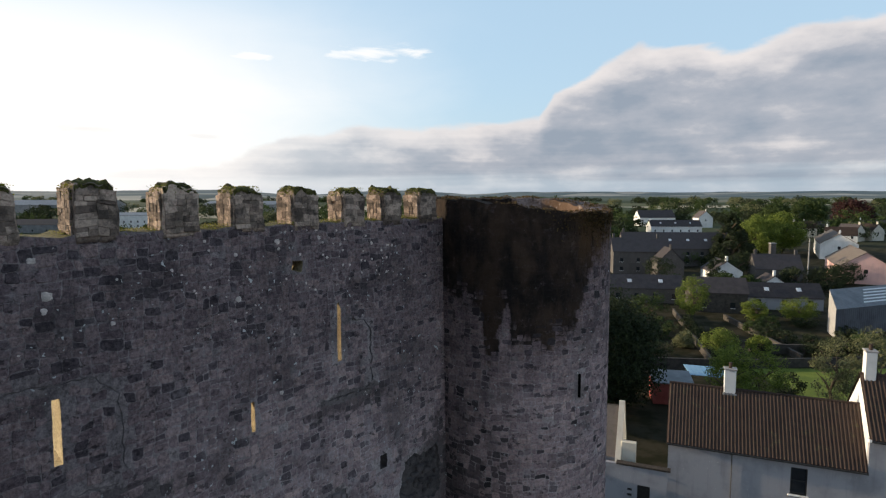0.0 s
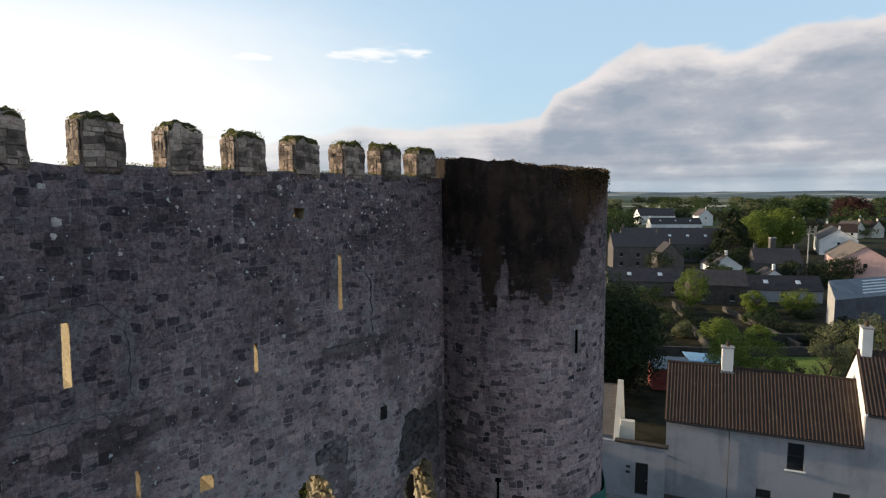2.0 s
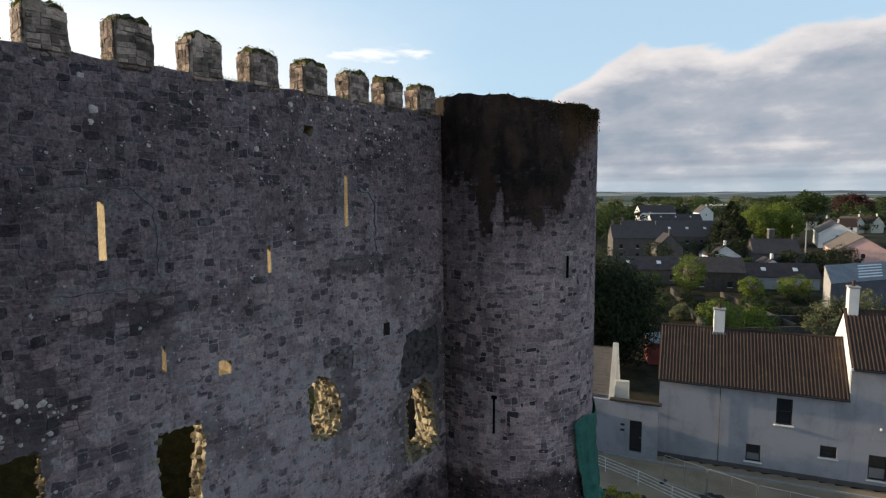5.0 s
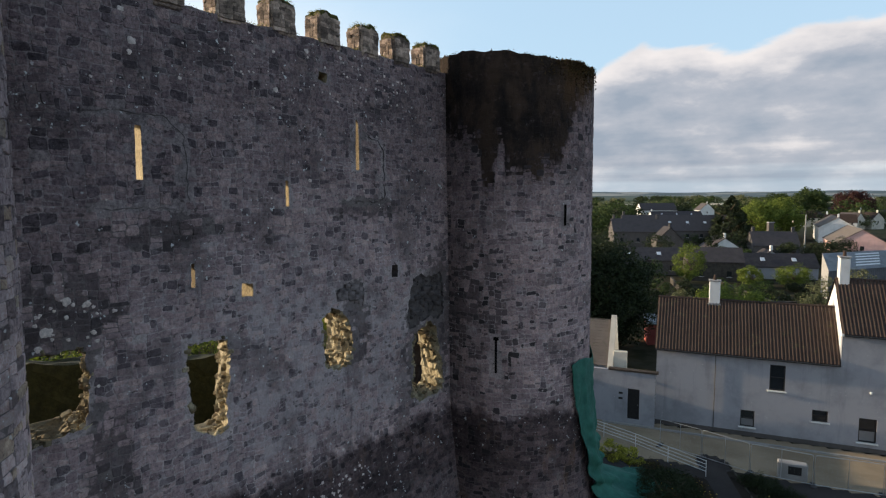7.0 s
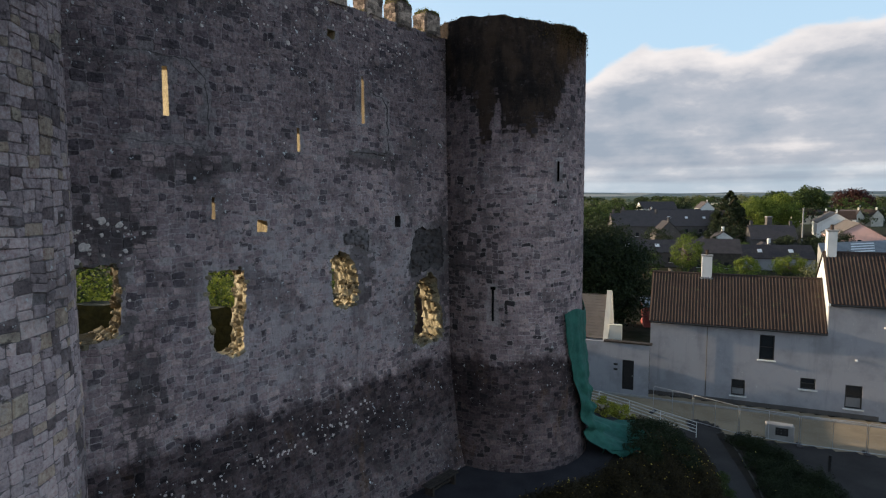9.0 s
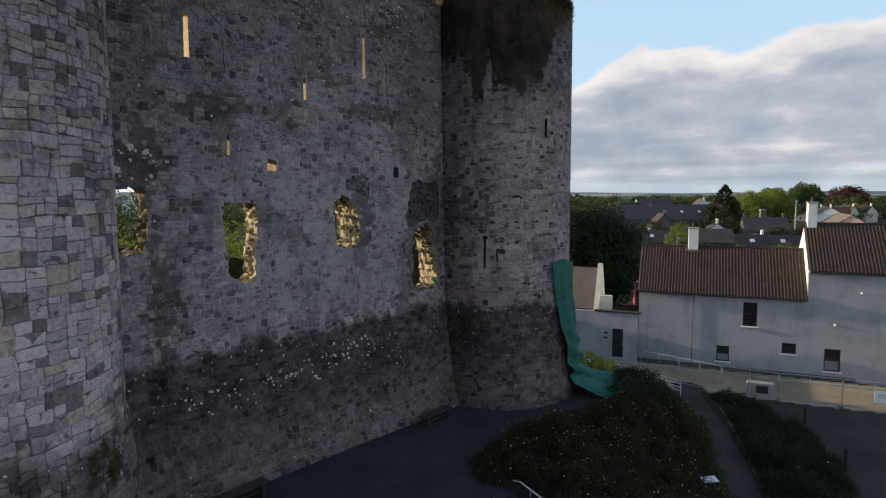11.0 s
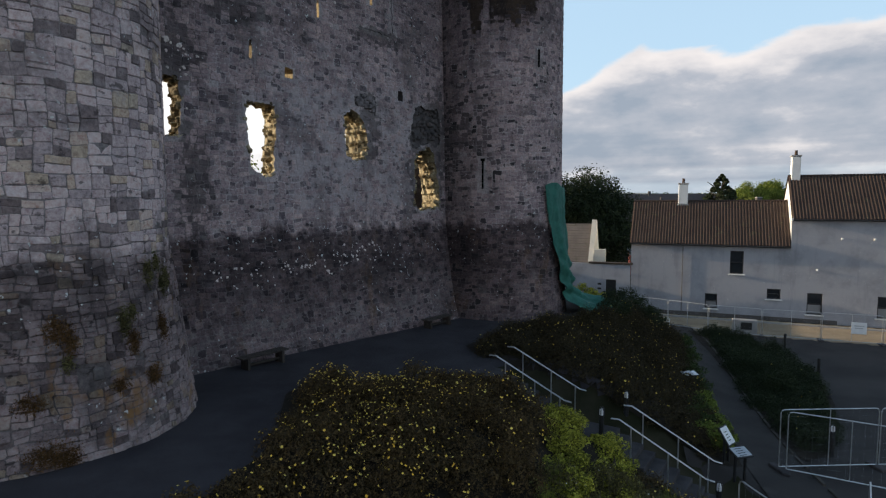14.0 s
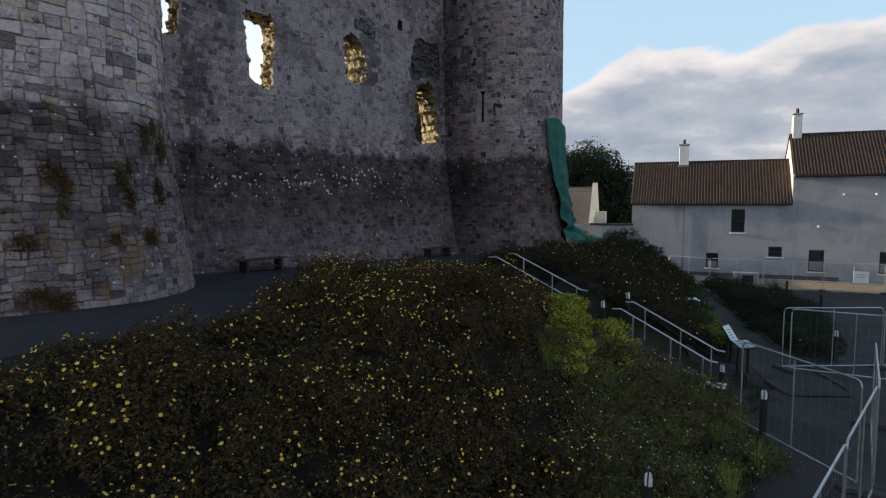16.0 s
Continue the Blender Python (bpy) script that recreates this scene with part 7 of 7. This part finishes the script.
tufts = np.random.default_rng(9)
for i in range(70):
    x, y = tufts.uniform(2.2, 6.6), tufts.uniform(-2.2, 4.6)
    if inside(x, y, BED_FRONT):
        grass_tuft(x, y, 300 + i, tufts.uniform(0.5, 0.95))
for i, (x, y, w, h) in enumerate(((8.7, 26.4, 1.5, 1.0), (9.8, 26.9, 1.5, 0.9), (11.0, 27.2, 1.2, 0.7))):
    build_tree(x, y, w, h, LEAF_BRIGHT, "yellowish shrub at the tower's foot", 90 + i, 2200, 0.09, 30, trunk=0.04, name="bush", category="bush")
for i, (x, y, w, h) in enumerate(((9.6, 22.2, 2.2, 1.35), (10.8, 23.4, 2.2, 1.3), (8.9, 20.6, 1.6, 0.9), (11.8, 24.8, 1.8, 1.0), (10.9, 21.4, 2.0, 1.1))):
    build_tree(x, y, w, h, LEAF_DARK, "dark evergreen bush in front of the netting", 110 + i, 4200, 0.085, 46, trunk=0.03, name="bush", category="bush")
for i, (x, y) in enumerate(((9.3, 9.6), (9.6, 10.8), (10.0, 12.2), (10.4, 13.6), (8.7, 9.3), (9.0, 10.7), (9.4, 12.0), (10.9, 15.2), (11.4, 16.8), (11.8, 18.4), (12.4, 20.2), (13.0, 22.0))):
    build_tree(x, y, 1.25, 0.8, LEAF_LIME if i < 5 else LEAF_MID, "leafy green bush between steps and ramp", 95 + i, 1700, 0.08, 26, trunk=0.04, name="bush", category="bush")


# ---- moss and grass on the wall tops ----
def wall_plants():
    g = np.random.default_rng(11)
    P, N = [], []
    for a, b in MERLONS:
        n = 700
        s = g.uniform(a - 0.08, b, n) if g.random() < 0.8 else g.uniform(a, (a + b) / 2, n)
        for ss in s:
            P.append(wall_place(ss, WALL_TOP + MERLON_H + g.uniform(-0.2, 0.06), g.uniform(-0.03, 0.6)))
            N.append((0, 0, 1))
        for ss in range(140):
            P.append(wall_place(a - g.uniform(0.0, 0.05), WALL_TOP + g.uniform(0, 1) ** 2 * 0.3 + (MERLON_H - 0.25) * (g.random() < 0.5), g.uniform(0, 0.6)))
            N.append(tuple(-DW))
    for i in range(11000):
        ss = g.uniform(WALL_S0, 16.4)
        if noise.noise(Vector((ss * 1.1, 0, 0))) < -0.15:
            continue
        P.append(wall_place(ss, WALL_TOP + g.uniform(-0.05, 0.09), g.uniform(-0.02, 0.9)))
        N.append((0, 0, 1))
    P, N = np.array([tuple(p) for p in P]), np.array(N, float)
    ob = part("wall_moss", leaves_mesh("wall_moss", P, N, 0.042, LEAF_MOSS, g))
    tagged(ob, "yellow-green moss and tufts along the battlements", "moss", kind="stuff")
    for which, c in (("far", TOWER_R), ("near", TOWER_L)):
        P, N = [], []
        for i in range(2600):
            a = g.uniform(0, math.tau)
            r = tower_radius(19, which) * g.uniform(0.74, 1.02)
            if noise.noise(Vector((math.cos(a) * 3, math.sin(a) * 3, 5))) < -0.25:
                continue
            P.append((c.x + r * math.cos(a), c.y + r * math.sin(a), tower_rim(a, which) + g.uniform(-0.10, 0.05)))
            N.append((math.cos(a) * 0.5, math.sin(a) * 0.5, 0.6))
        for i in range(900):
            a = radians(g.normal(-45, 14))
            r = tower_radius(19, which) + g.uniform(0, 0.1)
            P.append((c.x + r * math.cos(a), c.y + r * math.sin(a), tower_rim(a, which) - abs(g.normal(0, 0.4))))
            N.append((math.cos(a), math.sin(a), 0.1))
        ob = part("tower_plants", leaves_mesh("tower_plants", np.array(P), np.array(N, float), 0.11, LEAF_SHRUB, g, aspect=0.4))
        tagged(ob, "rough grass and ferns on the tower's broken top", "plants", kind="stuff")


wall_plants()


def lichen():
    """White crusts of lichen on the curtain wall: single large ones, and swarms."""
    g = np.random.default_rng(31)
    spots = [(3.83, 18.42, 0.09), (4.05, 17.69, 0.12), (3.99, 17.4, 0.08), (8.25, 17.05, 0.09), (9.48, 18.44, 0.09), (10.89, 18.47, 0.08), (8.22, 18.18, 0.06), (2.22, 11.39, 0.12), (2.62, 11.26, 0.11), (1.78, 10.74, 0.13), (1.57, 10.36, 0.09), (2.75, 10.55, 0.07), (9.42, 14.31, 0.07), (6.58, 17.95, 0.05), (10.7, 16.98, 0.05), (5.24, 16.95, 0.06), (12.99, 18.18, 0.07), (13.62, 17.21, 0.06)]
    # swarms: centre, spread along and up, how many, size
    for s0, z0, ds, dz, n, r in ((12.5, 17.9, 1.8, 0.55, 50, 0.035), (8.0, 17.3, 3.0, 0.9, 30, 0.03), (2.3, 10.9, 0.7, 0.6, 26, 0.04), (10.2, 3.95, 0.9, 0.3, 34, 0.05), (8.7, 3.65, 0.5, 0.2, 14, 0.04), (6.7, 3.5, 0.6, 0.12, 20, 0.045), (4.2, 3.6, 0.9, 0.25, 30, 0.04), (10.0, 15.0, 4.0, 2.0, 24, 0.028)):
        spots += [(g.normal(s0, ds), min(g.normal(z0, dz), 18.7), r * g.uniform(0.4, 1.5)) for _ in range(n)]
    V, F = [], []
    for s0, z0, r in spots:
        if wall_blocked(s0 - r, s0 + r, z0 - r, z0 + r):
            continue
        base, ph = len(V), g.uniform(0, 9)
        V.append(tuple(wall_place(s0, z0, -0.021)))
        for ring, d in ((0.7, -0.019), (1.0, -0.008)):
            for i in range(11):
                a = i * math.tau / 11
                rr = r * ring * (1 + 0.55 * noise.noise(Vector((math.cos(a) * 1.6, math.sin(a) * 1.6, ph))))
                V.append(tuple(wall_place(s0 + rr * math.cos(a), z0 + rr * math.sin(a) * 0.85, d)))
        for i in range(11):
            j = (i + 1) % 11
            F += [(base, base + 1 + i, base + 1 + j), (base + 1 + i, base + 12 + i, base + 12 + j, base + 1 + j)]
    ob = part("lichen", mesh_of("lichen", V, F, LICHEN), WALL, "crusts of white lichen")
    tagged(ob, kind="stuff")


LICHEN = plain("white_lichen", (0.46, 0.39, 0.35), (0.84, 0.73, 0.66), 9.0, 1.0, 0.01, fine=60.0)


def wall_weeds():
    """Withered tufts rooted in the joints of the near tower's foot."""
    g = np.random.default_rng(77)
    for ang, z, w, h, mat in ((-9, 4.75, 0.16, 0.5, LEAF_WILD), (-3, 4.85, 0.14, 0.35, LEAF_WILD), (3, 4.5, 0.16, 0.45, LEAF_WILD), (-1, 4.3, 0.12, 0.4, LEAF_WILD), (-47, 3.75, 0.2, 0.4, LEAF_RUST), (-43, 3.5, 0.14, 0.5, LEAF_RUST), (-24, 3.7, 0.14, 0.5, LEAF_WILD), (-20, 3.8, 0.1, 0.3, LEAF_WILD), (-21, 3.2, 0.15, 0.45, LEAF_RUST), (-14, 2.25, 0.22, 0.32, LEAF_RUST), (-28, 2.2, 0.2, 0.2, LEAF_RUST), (-5, 3.4, 0.14, 0.5, LEAF_RUST), (-55, 2.25, 0.25, 0.3, LEAF_RUST), (-44, 2.95, 0.12, 0.3, LEAF_WILD), (-52, 1.2, 0.3, 0.4, LEAF_RUST), (-46, 1.1, 0.2, 0.45, LEAF_RUST)):
        n = int(1500 * w * h * 10)
        a = radians(ang) + g.normal(0, w / 2, n) / RADIUS["near"]
        zz = z - h * 0.5 + g.normal(0, h / 3, n)
        r = np.array([tower_radius(v, "near") for v in zz]) + np.abs(g.normal(0.02, 0.04, n))
        P = np.stack((TOWER_L.x + r * np.cos(a), TOWER_L.y + r * np.sin(a), zz), 1)
        N = np.stack((np.cos(a), np.sin(a), 0.5 * np.ones(n)), 1)
        ob = part("wall_weed", leaves_mesh("wall_weed", P, N, 0.05, mat, g, aspect=0.35))
        tagged(ob, "withered tuft growing from the tower's joints" if mat is LEAF_RUST else "hanging green tuft in the tower's joints", "weed", "wall weeds", "stuff")


LEAF_RUST = leaf_material("leaf_rust", (0.06, 0.034, 0.014), (0.20, 0.105, 0.038))
wall_weeds()


# ---- masonry, stone by stone ----
def wall_frame(s, z):
    p = wall_place(s, z)
    up = (wall_place(s, z + 0.05) - wall_place(s, z - 0.05)).normalized()
    return p, DW, up, DW.cross(up).normalized()


def wall_blocked(s0, s1, z0, z1):
    pts = [(s0, z0), (s1, z0), (s1, z1), (s0, z1), ((s0 + s1) / 2, (z0 + z1) / 2), ((s0 + s1) / 2, z0), ((s0 + s1) / 2, z1), (s0, (z0 + z1) / 2), (s1, (z0 + z1) / 2)]
    for lp, _, _ in WALL_LOOPS:
        a0, a1 = min(p[0] for p in lp), max(p[0] for p in lp)
        b0, b1 = min(p[1] for p in lp), max(p[1] for p in lp)
        if s1 < a0 or s0 > a1 or z1 < b0 or z0 > b1:
            continue
        if any(inside(*p, lp) for p in pts) or any(s0 < p[0] < s1 and z0 < p[1] < z1 for p in lp):
            return True
    return False


lichen()
lay_stones(WALL, wall_frame, -1.3, 16.9, 0.15, 18.84, wall_blocked, STONE, lambda s, z: 5.0 < z < 9.5 and 6 < s < 16, (0.13, 0.27), (0.18, 0.46), 1, proud=(0.001, 0.014), joint=0.02)


def tower_frame(c, which):
    def at(u, z):
        a = u / RADIUS[which]
        r = tower_radius(z, which)
        p = c + Vector((r * math.cos(a), r * math.sin(a), z))
        k = (tower_radius(z + 0.05, which) - tower_radius(z - 0.05, which)) / 0.1
        out = Vector((math.cos(a), math.sin(a), 0))
        up = (Vector((0, 0, 1)) + out * k).normalized()
        across = Vector((-math.sin(a), math.cos(a), 0)) * (r / RADIUS[which])
        return p, across, up, Vector((-math.sin(a), math.cos(a), 0)).cross(up).normalized()
    return at


HOLES = {"far": [(-106.1, 6.6, 8.2, 0.1), (-59.5, 12.5, 13.55, 0.09)], "near": [(-35.0, 2.25, 2.65, 0.16)]}


def rim_blocked(which):
    def test(u0, u1, z0, z1):
        if z1 > TOWER_TOP - 0.9 and z1 > min(tower_rim(u / RADIUS[which], which) for u in (u0, (u0 + u1) / 2, u1)) + 0.05:
            return True
        for a, b0, b1, hw in HOLES[which]:
            u = radians(a) * RADIUS[which]
            if u0 < u + hw and u1 > u - hw and z0 < b1 and z1 > b0:
                return True
        return False
    return test


RN, RF = RADIUS["near"], RADIUS["far"]
lay_stones(TL, tower_frame(TOWER_L, "near"), radians(-150) * RN, radians(75) * RN, 4.9, TOWER_TOP + 0.1, rim_blocked("near"), STONE_PALE, lambda u, z: z < 9.2 and radians(-75) * RN < u < radians(20) * RN, (0.10, 0.34), (0.18, 0.62), 2, proud=(0.003, 0.034), joint=0.017, bend=0.8, corner=(0.02, 0.16))
lay_stones(TL, tower_frame(TOWER_L, "near"), radians(-150) * RN, radians(75) * RN, 0.15, 4.9, rim_blocked("near"), STONE_PALE, lambda u, z: False, (0.08, 0.24), (0.14, 0.46), 5, proud=(0.002, 0.040), joint=0.016, bend=1.0, corner=(0.04, 0.2))
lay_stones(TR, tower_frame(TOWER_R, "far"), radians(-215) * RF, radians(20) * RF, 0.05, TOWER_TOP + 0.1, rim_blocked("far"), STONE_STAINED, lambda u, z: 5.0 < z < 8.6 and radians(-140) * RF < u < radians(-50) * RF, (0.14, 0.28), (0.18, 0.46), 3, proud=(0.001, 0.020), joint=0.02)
